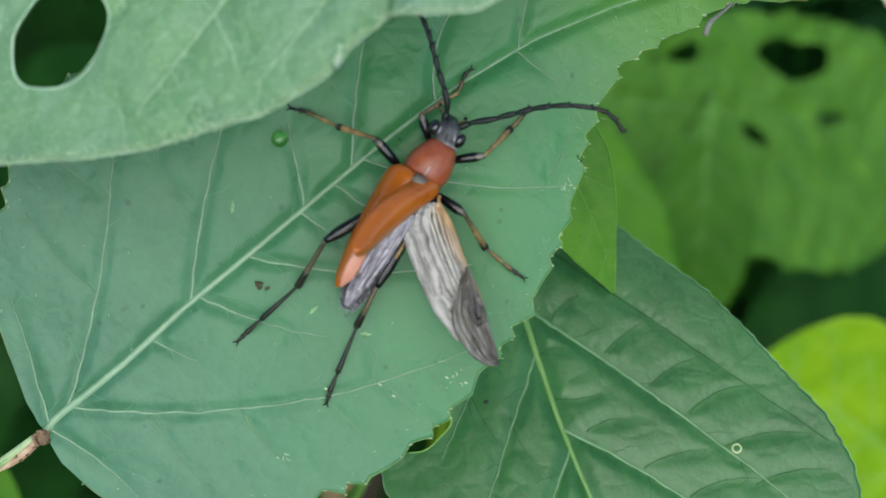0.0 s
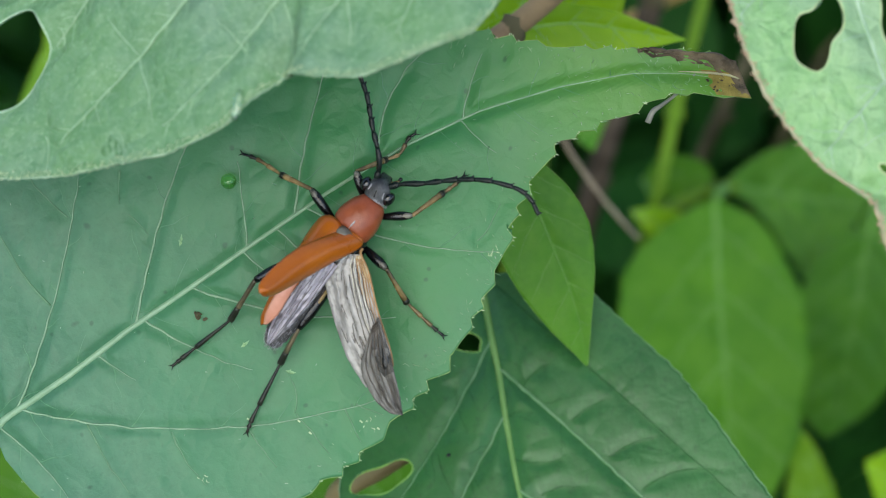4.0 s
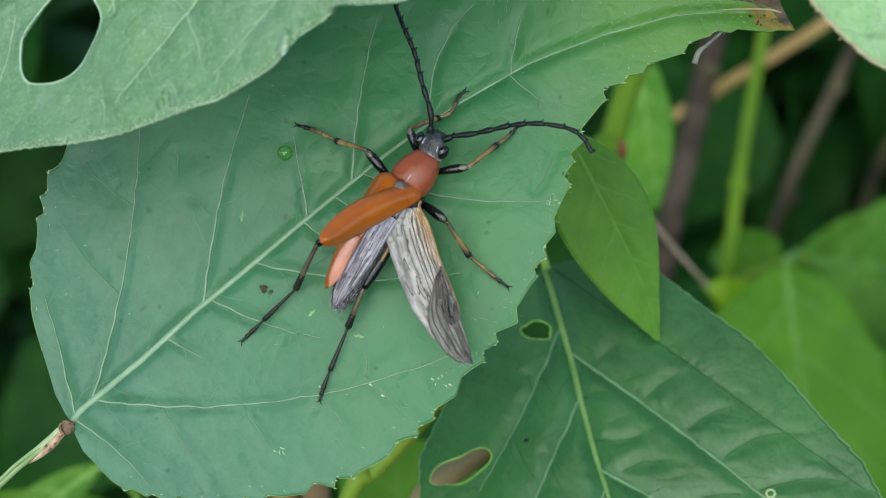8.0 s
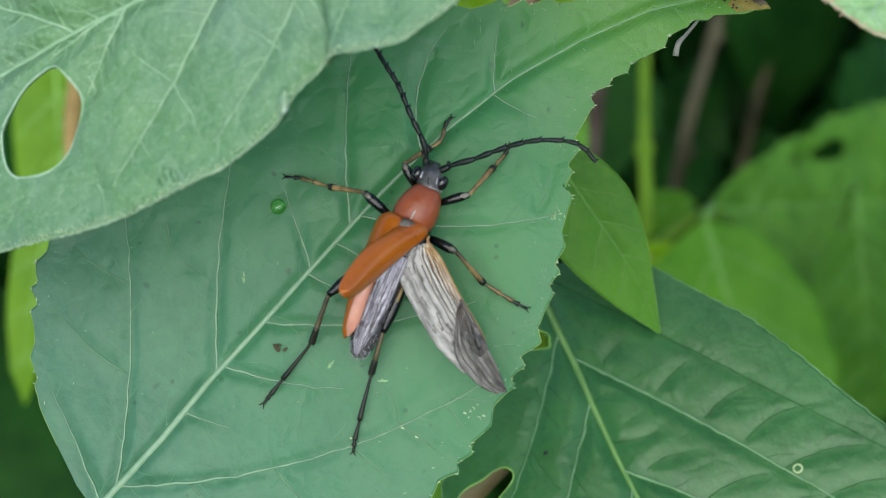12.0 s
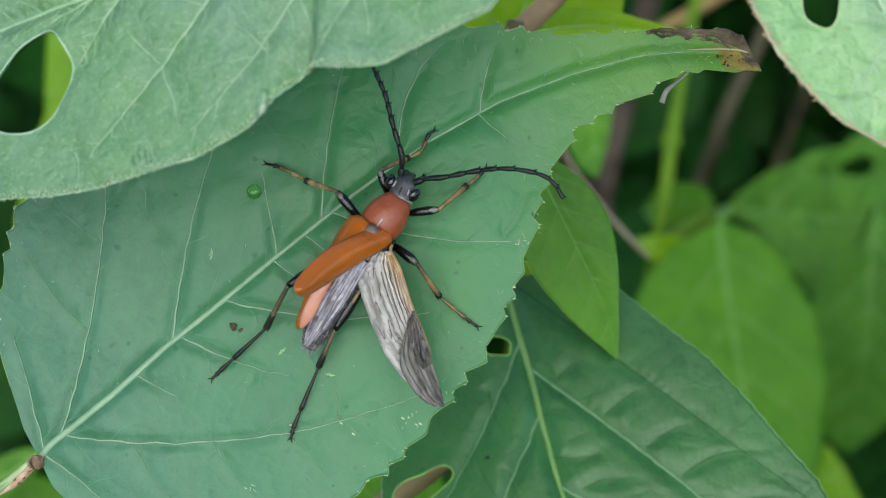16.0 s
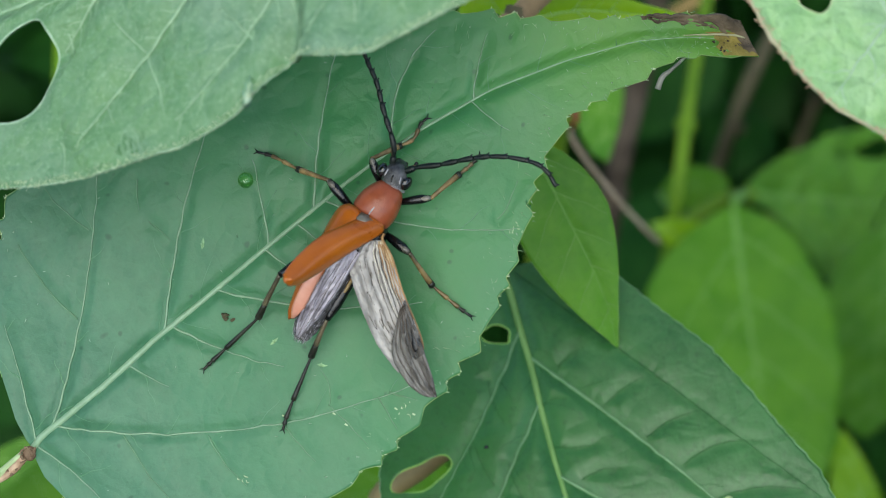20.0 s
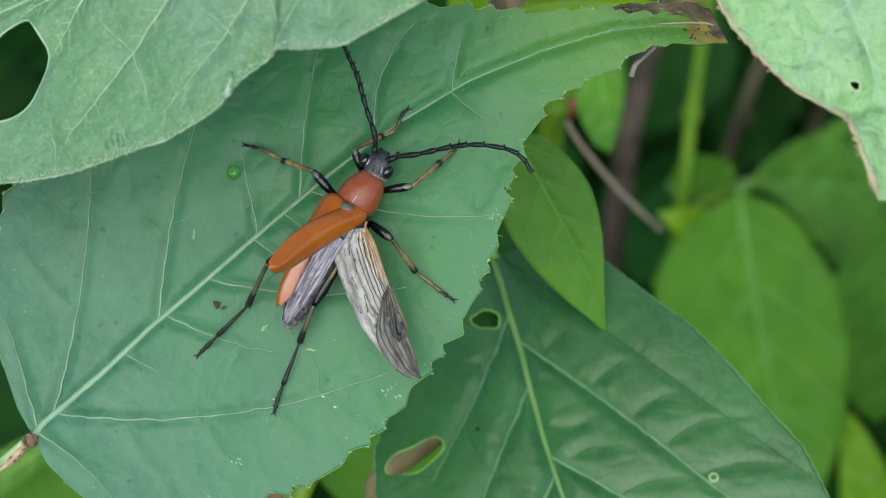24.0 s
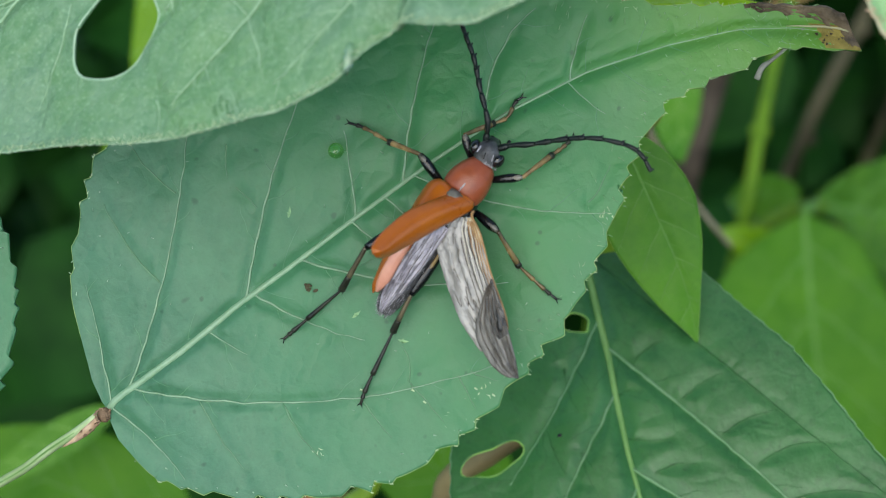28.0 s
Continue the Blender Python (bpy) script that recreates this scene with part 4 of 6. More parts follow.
RIGHT_VEINS = [(4, -52, 12, 8, 0.1), (9, -48, 14, 8, 0.1), (14, -46, 14, 8, 0.1), (4, 52, 10, -8, 0.1), (10, 48, 10, -8, 0.1), (16, 46, 10, -8, 0.1), (24, -40, 6, 8, 0.08)]
RIGHT.quilt(RIGHT_VEINS, 0.6, 1.0)


def right_leaf():
    leaf = thing("leaf", frame_from((26.8, 122.8, 495.1), (-0.025, -0.836, -0.549), (0.0, -0.549, 0.836)),
                 "pale green hanging leaf with brownish margin and two eaten holes", "leaf")
    blade_part(leaf, blade(RIGHT, 190, 34, (0.12, 1.0, 0.02), RIGHT_HOLES, seed=22), LEAF_PALE, 0.22)
    margin(leaf, RIGHT, DRY_PALE, 0.13, 0.02, 0.98)
    crust = bmesh.new()
    rng = random.Random(71)
    for line in RIGHT.margins:
        for k in range(6, len(line) - 4):
            for _ in range(3):
                p = line[k] + Vector((rng.uniform(-0.15, 0.15), rng.uniform(-0.2, 0.2), rng.uniform(-0.05, 0.08)))
                tube(crust, [p, p + Vector((rng.uniform(-0.2, 0.2), rng.uniform(-0.25, 0.25), rng.uniform(0, 0.1)))], [rng.uniform(0.02, 0.075), 0.025], 5)
    tagged(part("margin_crust", crust, NODE, leaf, "dry brown crumbly edge"), kind="stuff")
    rim(leaf, RIGHT, RIGHT_HOLES, EDGE, 0.08)
    veins(leaf, RIGHT, VEIN_TOP, 0.3, RIGHT_VEINS,
          RIGHT_HOLES, fine=2, seed=23)
    petiole(leaf, [(26.8, 122.8, 495.2), (42, 126, 505), (60, 131, 514), (75, 135, 522)], [0.4, 0.5, 0.6, 0.7], PETIOLE)


right_leaf()


def plain_leaf(origin, along, normal, length, mid, left, right, mat, vein, label, stalk, teeth=(0.2, 2.5, 0.03), holes=(), fold=0.06, arch=1.0, lumps=0.4, seed=1,
               rows=90, cols=14, side_n=5, midr=0.35, stalk_r=(0.4, 0.5, 0.6), fine=1, group="", cord=None):
    shape = LeafShape(length, mid, left, right, fold, arch, lumps, seed * 3.7)
    leaf = thing("leaf", frame_from(origin, along, normal), label, "leaf", group)
    side = []
    for k in range(side_n):
        x0 = length * (0.08 + 0.72 * k / max(1, side_n - 1))
        reach = length * 0.34
        side += [(x0, 48, reach, -14, midr * 0.4), (x0 + length * 0.03, -48, reach, 14, midr * 0.4)]
    shape.quilt(side, length * 0.008, length * 0.025)
    blade_part(leaf, blade(shape, rows, cols, teeth, holes, seed), mat, 0.25)
    veins(leaf, shape, vein, midr, side, holes, fine=fine, seed=seed, fine_len=(length * 0.04, length * 0.1), fine_r=midr * 0.18)
    if cord:
        margin(leaf, shape, cord, 0.022, 0.03, 0.995)
    if stalk:
        petiole(leaf, stalk, stalk_r, vein)
    return leaf


# smaller and farther leaves
plain_leaf((5.1, 128.5, 453.9), (0.407, -0.458, -0.79), (0.014, -0.862, 0.507), 18.5,
    [0.0, 0.0, 0.1, 0.2, 0.3, 0.4, 0.5, 0.6, 0.7, 0.7, 0.6, 0.4, 0.2, 0.0],
    [0.2, 0.5, 1.4, 2.3, 3.1, 3.7, 3.9, 3.6, 3.1, 2.4, 1.6, 1.0, 0.5, 0.08],
    [-0.2, -0.5, -1.6, -2.4, -3.3, -3.6, -3.7, -3.5, -3.1, -2.5, -1.8, -1.1, -0.55, -0.08],
    LEAF_SMALL, VEIN_SMALL, "small smooth fresh green pointed leaf between two larger leaves", [(5.1, 128.5, 453.9), (3.0, 133, 457), (2.6, 138.3, 456.4)],
    teeth=(0.0, 2, 0), seed=31, midr=0.1, arch=0.1, lumps=0.15, fold=0.02, stalk_r=(0.2, 0.25, 0.3), cord=VEIN_LIME)
A_HOLES = [(34.5, 11.2, 5.0, 1.9, 15, 0.1), (71.5, 12.6, 12.0, 4.6, 3, 0.16), (58.0, -3.7, 4.0, 2.0, -22, 0.14), (87.0, 1.0, 5.6, 1.4, 5, 0.12), (25.5, 9.6, 1.4, 0.8, 20, 0.1)]
plain_leaf((59.2, 285.5, 322.8), (0.8, 0.417, -0.432), (0.6, -0.57, 0.56), 128.0,
    [0, 0.1, 0.2, 0.4, 0.6, 0.7, 0.6, 0.5, 0.4, 0.3, 0.2, 0.1, 0.1, 0],
    [(0, 0.6), (1.7, 2.5), (3.2, 4.2), (8.1, 7.6), (10.3, 8.5), (19, 11.7), (28, 14.9), (40, 18.4), (50, 20.8), (83, 21.4), (104, 20.5), (118, 12), (128, 0)],
    [(0, -0.7), (5.8, -2.2), (11, -6.5), (18, -12.8), (28, -19), (44, -26.5), (70, -31), (89, -31), (107, -26), (118, -15), (128, 0)],
    LEAF_WIDE, VEIN_FAR, "wide mid-green toothed leaf with several eaten holes, behind the others", [(59.2, 285.5, 322.8), (56, 282, 325), (52, 278, 327)],
    teeth=(1.6, 12, 0.1), holes=A_HOLES, seed=33, rows=200, cols=30, midr=0.7, arch=1.5, lumps=1.6, stalk_r=(1.0, 1.0, 1.1))
plain_leaf((50.5, 258.2, 342.6), (0.146, -0.673, -0.725), (0.0, -0.733, 0.68), 57.2,
    [0, 0, -0.1, -0.3, -0.5, -0.7, -0.8, -0.7, -0.7, -0.6, -0.4, -0.2, -0.1, 0],
    [0.4, 2.3, 6.1, 9.0, 10.7, 12.9, 13.2, 13.0, 11.9, 10.4, 7.9, 5.0, 2.5, 0],
    [-0.4, -3.3, -8.2, -12.8, -16.5, -17.7, -17.8, -16.4, -14.0, -11.4, -8.0, -5.2, -2.6, 0],
    LEAF_MID, VEIN_FAR, "broad hanging mid-green leaf behind the others", [(50.5, 258.2, 342.6), (54, 268, 337), (54.5, 279.5, 326)],
    teeth=(0.5, 4.5, 0.1), seed=35, midr=0.5, arch=2.0, lumps=0.9, stalk_r=(0.7, 0.8, 0.9))
plain_leaf((38.3, 264.9, 332.8), (0.891, -0.18, -0.417), (0.0, -0.918, 0.396), 12.0,
    [0, 0, 0, 0.1, 0.1, 0.2, 0.2, 0.3, 0.2, 0.2, 0.1, 0.1, 0, 0],
    [0.2, 0.3, 0.8, 1.5, 2.4, 2.9, 3.4, 3.9, 4.2, 3.8, 3.3, 2.9, 1.7, 0],
    [-0.2, -0.2, -0.5, -0.8, -1.2, -1.8, -1.8, -1.7, -1.5, -1.4, -1.1, -0.6, -0.3, 0],
    LEAF_YELLOW, VEIN_LIME, "tiny bright yellow-green young leaf at a stem joint", [(38.3, 264.9, 332.8), (40, 266, 331), (42.6, 268, 330)],
    teeth=(0, 2, 0), seed=37, side_n=3, midr=0.2, rows=40, cols=8, lumps=0.2, arch=0.4, stalk_r=(0.3, 0.4, 0.5))
plain_leaf((41.8, 280.9, 326.7), (0.991, 0.064, 0.117), (0.0, -0.877, 0.48), 12.8,
    [0, 0, 0.1, 0.2, 0.3, 0.5, 0.7, 0.8, 0.6, 0.5, 0.3, 0.2, 0.1, 0],
    [0.2, 0.4, 1.1, 2.2, 3.4, 3.7, 4.0, 4.3, 4.0, 3.5, 3.1, 2.4, 1.2, 0],
    [-0.2, -0.3, -1.0, -1.9, -2.6, -3.2, -3.7, -3.8, -3.5, -3.1, -2.5, -1.5, -0.8, 0],
    LEAF_MID, VEIN_FAR, "small rounded mid-green leaf at a stem joint", [(41.8, 280.9, 326.7), (43, 277, 327), (44.8, 273, 328)],
    teeth=(0, 2, 0), seed=39, side_n=3, midr=0.2, rows=40, cols=8, lumps=0.2, arch=0.4, stalk_r=(0.3, 0.4, 0.5))
plain_leaf((22.4, 241.0, 393.4), (0.119, -0.629, -0.768), (0.1, -0.762, 0.64), 22.9,
    [0, 0, -0.1, -0.1, -0.2, -0.3, -0.4, -0.4, -0.3, -0.2, -0.2, -0.1, 0, 0],
    [0.2, 0.4, 1.3, 2.6, 2.9, 3.3, 3.6, 3.4, 3.1, 2.6, 2.0, 1.2, 0.6, 0],
    [-0.2, -0.4, -1.3, -2.6, -3.2, -3.8, -4.5, -4.6, -4.4, -4.2, -3.7, -2.9, -2.2, 0],
    LEAF_SMALL, VEIN_LIME, "narrow light green leaf hanging behind the toothed leaf", [(22.4, 241.0, 393.4), (27, 255, 392), (38.5, 280, 377)],
    teeth=(0, 2, 0), seed=41, midr=0.25, rows=50, cols=8, stalk_r=(0.3, 0.4, 0.5))
plain_leaf((3.8, 147.4, 442.6), (0.261, 0.463, 0.847), (0.0, -0.877, 0.48), 26.6,
    [0, 0, 0, 0.1, 0.1, 0.2, 0.2, 0.3, 0.2, 0.2, 0.1, 0.1, 0, 0],
    [0.3, 0.7, 2.1, 4.1, 4.7, 5.5, 5.6, 5.3, 4.9, 4.0, 3.2, 2.1, 1.0, 0],
    [-0.3, -0.7, -2.1, -4.1, -5.5, -7.1, -8.6, -8.2, -7.8, -6.4, -5.0, -3.0, -1.5, 0],
    LEAF_YELLOW, VEIN_LIME, "bright yellow-green leaf standing behind the beetle's leaf", [(3.8, 147.4, 442.6), (1, 144, 445), (-3.5, 136.5, 451)],
    teeth=(0, 2, 0), seed=43, midr=0.25, rows=60, cols=10, stalk_r=(0.3, 0.4, 0.5))
plain_leaf((1.8, 144.1, 453.5), (0.999, 0.021, 0.048), (0.0, -0.918, 0.396), 18.2,
    [0, 0.1, 0.2, 0.3, 0.6, 0.9, 1.2, 1.3, 1.1, 0.8, 0.5, 0.3, 0.2, 0],
    [0.2, 0.3, 0.8, 1.5, 2.3, 2.7, 3.0, 2.8, 2.6, 2.1, 1.4, 0.9, 0.4, 0],
    [-0.2, -0.2, -0.4, -0.8, -1.2, -1.3, -1.4, -1.5, -1.3, -1.1, -0.8, -0.5, -0.2, 0],
    LEAF_YELLOW, VEIN_LIME, "slender bright yellow-green leaf behind the beetle's leaf", [(1.8, 144.1, 453.5), (0.5, 142, 453.5), (0.5, 137.6, 454.8)],
    teeth=(0, 2, 0), seed=45, midr=0.18, rows=50, cols=8, lumps=0.2, arch=0.5, stalk_r=(0.25, 0.3, 0.35))
plain_leaf((-44.5, 249.6, 412.8), (-0.16, -0.536, -0.829), (-0.148, -0.817, 0.557), 42.8,
    [0, 0.1, 0.3, 0.7, 1.1, 1.7, 2.2, 2.3, 2.4, 2.5, 2.0, 1.2, 0.6, 0],
    [0.2, 1.3, 3.9, 6.7, 8.5, 10.7, 11.9, 12.9, 13.5, 13.7, 12.3, 8.1, 4.3, 0.2],
    [-0.2, -0.7, -2.0, -3.2, -3.6, -3.9, -4.0, -3.9, -3.7, -3.3, -2.8, -2.2, -1.5, -0.2],
    LEAF_LONG, VEIN_LIME, "lime-green leaf hanging far behind the eaten leaf", [(-44.5, 249.6, 412.8), (-43, 240, 420), (-36.4, 224, 423)],
    teeth=(0, 2, 0), seed=47, midr=0.35, rows=60, cols=10, stalk_r=(0.4, 0.5, 0.6))
plain_leaf((-44.1, 235.4, 393.8), (-0.324, -0.478, -0.816), (-0.195, -0.81, 0.553), 40.2,
    [0, -0.1, -0.2, -0.3, -0.5, -0.8, -0.9, -1.0, -1.0, -1.1, -0.8, -0.5, -0.2, 0],
    [0.2, 0.5, 1.5, 2.6, 2.4, 2.0, 1.5, 1.5, 1.7, 2.0, 1.7, 1.4, 0.8, 0.1],
    [-0.2, -0.4, -1.2, -2.4, -3.5, -4.5, -4.8, -4.8, -4.5, -4.2, -3.3, -2.6, -1.3, -0.1],
    LEAF_LONG, VEIN_LIME, "narrow lime-green leaf hanging behind the beetle's leaf", [(-44.1, 235.4, 393.8), (-43.2, 222, 402), (-40.3, 207.9, 410.3)],
    teeth=(0, 2, 0), seed=57, midr=0.25, rows=60, cols=8, stalk_r=(0.3, 0.4, 0.5))
plain_leaf((83.6, 277.6, 320.4), (-0.079, -0.485, -0.871), (0.098, -0.873, 0.478), 38.9,
    [0, 0, 0.1, 0.1, 0.2, 0.3, 0.3, 0.4, 0.4, 0.4, 0.3, 0.2, 0.1, 0],
    [0.2, 1.2, 3.5, 7.0, 8.2, 9.5, 10.7, 10.5, 10.3, 9.5, 7.6, 5.6, 2.8, 0],
    [-0.2, -1.7, -5.1, -8.4, -9.5, -10.9, -11.0, -10.9, -10.6, -9.2, -7.8, -5.7, -3.7, 0],
    LEAF_SHADE, VEIN_FAR, "leaf between two mid-green leaves, its shade put into the colour", [(83.6, 277.6, 320.4), (86, 290, 318), (88, 315, 240), (90, 335, -4)],
    teeth=(0, 2, 0), seed=55, midr=0.3, rows=60, cols=10, stalk_r=(0.4, 0.5, 0.6))
plain_leaf((-57.9, 107.2, 445.9), (0.748, 0.366, 0.553), (-0.1, -0.762, 0.64), 21.8,
    [0, -0.1, -0.2, -0.5, -0.8, -1.2, -1.6, -2.0, -1.6, -1.2, -0.8, -0.5, -0.2, 0],
    [0.3, 0.5, 1.2, 2.3, 3.9, 5.3, 5.4, 5.5, 5.7, 5.1, 4.2, 3.4, 1.9, 0],
    [-0.3, -0.9, -2.7, -5.3, -8.5, -10.4, -12.3, -14.0, -14.2, -13.0, -10.8, -8.5, -5.6, 0],
    LEAF_MAIN, VEIN_PALE, "bluish-green toothed leaf beside the beetle's leaf", [(-57.9, 107.2, 445.9), (-61, 109, 444), (-64, 112, 440)],
    teeth=(0.6, 1.7, 0.05), seed=49, midr=0.3, rows=140, cols=20, lumps=0.3)
plain_leaf((106.7, 198.5, 309.4), (-0.794, 0.19, 0.578), (0.0, -0.95, 0.312), 46.4,
    [0, 0, -0.1, -0.2, -0.4, -0.6, -0.7, -0.9, -1.1, -0.8, -0.5, -0.3, -0.2, 0],
    [0.4, 4.6, 8.4, 11.6, 14.0, 14.4, 13.2, 12.0, 10.8, 8.3, 5.5, 3.3, 1.7, 0],
    [-0.4, -0.6, -1.8, -3.5, -5.9, -8.9, -11.8, -14.8, -15.9, -16.6, -15.8, -13.5, -9.7, 0],
    LEAF_YELLOW, VEIN_LIME, "bright yellow-green rounded leaf low behind the others", [(106.7, 198.5, 309.4), (112, 200, 305), (118, 204, 296)],
    teeth=(0, 2, 0), seed=51, midr=0.4, rows=80, cols=14, lumps=0.8, stalk_r=(0.6, 0.7, 0.8))

plain_leaf((2.3, 156.8, 375.5), (-0.797, 0.219, 0.563), (0.098, -0.873, 0.478), 23.9,
    [0.0, 0.0, 0.0, 0.0, 0.0, 0.1, 0.1, 0.1, 0.1, 0.1, 0.0, 0.0, 0.0, 0.0],
    [0.3, 4.2, 4.5, 4.8, 5.3, 5.9, 6.5, 6.6, 6.1, 5.6, 5.0, 3.9, 2.0, 0.0],
    [-0.3, -0.5, -1.4, -2.8, -4.7, -6.4, -7.2, -7.9, -7.5, -6.7, -5.7, -4.2, -2.8, 0.0],
    LEAF_MID, VEIN_FAR, "shaded green leaf low behind the dark leaf", [(2.3, 156.8, 375.5), (-9.0, 162.4, 324.7), (-20.4, 168, 290)],
    teeth=(0, 2, 0), seed=53, midr=0.25, rows=60, cols=10, stalk_r=(0.4, 0.5, 0.6))

plain_leaf((75.0, 218.7, 286.6), (-0.228, 0.385, 0.894), (0.0, -0.918, 0.396), 33.0,
    [0, -0.1, -0.2, -0.3, -0.5, -0.8, -0.9, -0.9, -0.8, -0.7, -0.5, -0.3, -0.1, 0],
    [0.2, 0.5, 1.4, 2.9, 3.5, 4.2, 4.9, 4.7, 4.5, 4.0, 3.1, 2.4, 1.5, 0.2],
    [-0.2, -0.6, -1.8, -3.5, -4.6, -5.6, -5.6, -5.0, -4.4, -3.8, -2.9, -2.1, -1.2, -0.2],
    LEAF_LONG, VEIN_LIME, "small upright lime-green leaf low behind the others", [(75.0, 218.7, 286.6), (78, 212, 270), (84, 220, 180), (88, 235, -4)],
    teeth=(0, 2, 0), seed=59, midr=0.25, rows=50, cols=8, stalk_r=(0.4, 0.6, 0.8, 1.0))


plain_leaf((-36.0, 164.0, 364.0), (-0.95, 0.2, 0.25), (0.05, -0.72, 0.69), 32.0,
    [0, 0, 0.1, 0.1, 0.2, 0.3, 0.3, 0.4, 0.4, 0.4, 0.3, 0.2, 0.1, 0],
    [0.2, 1.0, 2.6, 4.4, 5.6, 6.2, 6.5, 6.3, 5.8, 5.0, 3.8, 2.6, 1.4, 0],
    [-0.2, -1.2, -3.0, -5.0, -6.4, -7.2, -7.6, -7.4, -6.8, -5.8, -4.4, -3.0, -1.6, 0],
    LEAF_MID, VEIN_FAR, "soft green leaf low behind the leaf stalk", [(-36.0, 164.0, 364.0), (-30, 172, 320), (-28, 190, -4)],
    teeth=(0, 2, 0), seed=61, midr=0.25, rows=50, cols=8, stalk_r=(0.4, 0.6, 0.9))
plain_leaf((-44.5, 166.5, 383.0), (-0.86, -0.36, -0.44), (-0.1, -0.75, 0.65), 20.0,
    [0, 0, 0, 0.1, 0.1, 0.2, 0.2, 0.2, 0.2, 0.1, 0.1, 0, 0, 0],
    [0.1, 0.3, 0.8, 1.3, 1.8, 2.1, 2.2, 2.1, 1.9, 1.6, 1.2, 0.8, 0.4, 0],
    [-0.1, -0.3, -0.8, -1.4, -1.9, -2.2, -2.4, -2.3, -2.0, -1.7, -1.3, -0.8, -0.4, 0],
    LEAF_WIDE, VEIN_LIME, "narrow soft green leaf behind the leaf stalk", [(-44.5, 166.5, 383.0), (-40, 172, 360), (-33, 178, 250), (-30, 194, -4)],
    teeth=(0, 2, 0), seed=63, midr=0.2, rows=40, cols=8, lumps=0.2, arch=0.4, stalk_r=(0.3, 0.5, 0.7, 0.9))


# ---- stems and twigs ----
def stem(name, points, radii, mat, label, category="stem", n=26, sides=12):
    base = Vector(points[0])
    ob = thing(name, Matrix.Translation(base * MM), label, category)
    bm = bmesh.new()
    pts = [p - base for p in spline(points, n)]
    rad = [r * (1 + 0.07 * noise.noise(p * 0.12 + Vector((base.x, 0, 0)))) for p, r in zip(pts, values(radii, n))]
    tube(bm, pts, rad, sides)
    part("stalk", bm, mat, ob)
    return ob


stem("shrub", [(-70, 210, -4), (-67, 170, 140), (-65, 130, 300), (-64, 114, 410), (-64, 112, 445), (-68, 112, 470)], [4.0, 3.2, 2.4, 1.6, 1.2, 0.8], STEM_BROWN, "brown woody shrub rising from the soil", "shrub")
stem("shrub", [(82, 190, -4), (78, 160, 200), (76, 140, 400), (75, 135, 520), (74, 134, 545)], [4.2, 3.4, 2.4, 1.4, 1.0], STEM_BROWN, "brown woody shrub rising from the soil", "shrub")
stem("branch", [(-22, 215, -4), (-21, 180, 200), (-18, 146, 400), (-8, 133, 448), (4.8, 139.4, 457.9), (10.1, 142.8, 461.9), (26, 152, 475), (45, 160, 492)], [2.6, 2.2, 1.4, 1.0, 1.0, 1.0, 1.0, 0.9], STEM_BROWN, "reddish-brown smooth branch behind the beetle's leaf", "branch", 48)
stem("plant_stem", [(40, 300, -4), (40, 285, 150), (40.5, 270, 270), (42.6, 268.3, 330), (45.5, 282, 345), (49.5, 297, 359), (54, 312, 374), (60, 332, 393)], [2.4, 2.0, 1.5, 1.25, 1.1, 1.05, 1.0, 0.9], STEM_GREEN, "upright light green plant stem", n=40)
stem("plant_stem", [(8, 300, -4), (10, 270, 150), (13, 215, 330), (13.3, 189.7, 405.8), (14.5, 192.6, 409.3), (17.7, 199.1, 417.1), (19.4, 202.6, 421.2), (30, 222, 470)], [2.4, 2.2, 1.9, 1.6, 1.55, 1.5, 1.5, 1.2], STEM_GREEN, "light green plant stem with a reddish node", n=50)
stem("leaf_shoot", [(42.4, 268, 329), (47, 272.5, 328.5), (53, 279, 326.5), (59.5, 286, 322.5)], [1.2, 1.2, 1.3, 1.2], STEM_GREEN, "short green side shoot bearing leaves")
stem("dead_stem", [(28, 320, -4), (29, 290, 200), (31.5, 270.1, 327.4), (36, 278, 354), (39.7, 283.3, 374.2), (46, 292, 408)], [3.0, 2.6, 2.2, 2.1, 2.0, 1.6], STEM_DARK, "dark grey-brown dead stem", n=32)
stem("twig", [(14.5, 192.6, 409.3), (16.5, 192.4, 404.5), (22, 197, 393.5), (27.0, 202.5, 383.7), (30.2, 208, 376.5)], [0.34, 0.32, 0.32, 0.3, 0.26], STEM_PALE, "thin pale dry twig leaning on a green stem", "twig")
stem("twig", [(91, 374, 342), (80, 350, 347), (69.7, 339.7, 340.5), (48.7, 339.7, 324.4), (31.2, 339.7, 311), (16, 342, 298)], [1.3, 1.25, 1.2, 1.1, 1.0, 0.7], STEM_STRAW, "thin orange-brown dry twig branching from a dead stem", "twig", 40)
stem("dead_stem", [(40, 400, -4), (52, 350, 180), (62.5, 333.2, 293.7), (76.3, 353.6, 318.0), (92, 376, 345)], [2.0, 1.7, 1.45, 1.35, 1.2], STEM_MOTTLED, "dry straw-coloured stem in the shade")
stem("dead_stem", [(90, 500, -4), (98, 462, 110), (106.4, 445.2, 209.4), (127.7, 477.5, 247.8), (145, 505, 280)], [2.0, 1.7, 1.45, 1.35, 1.2], STEM_MOTTLED, "dry straw-coloured stem in the shade")
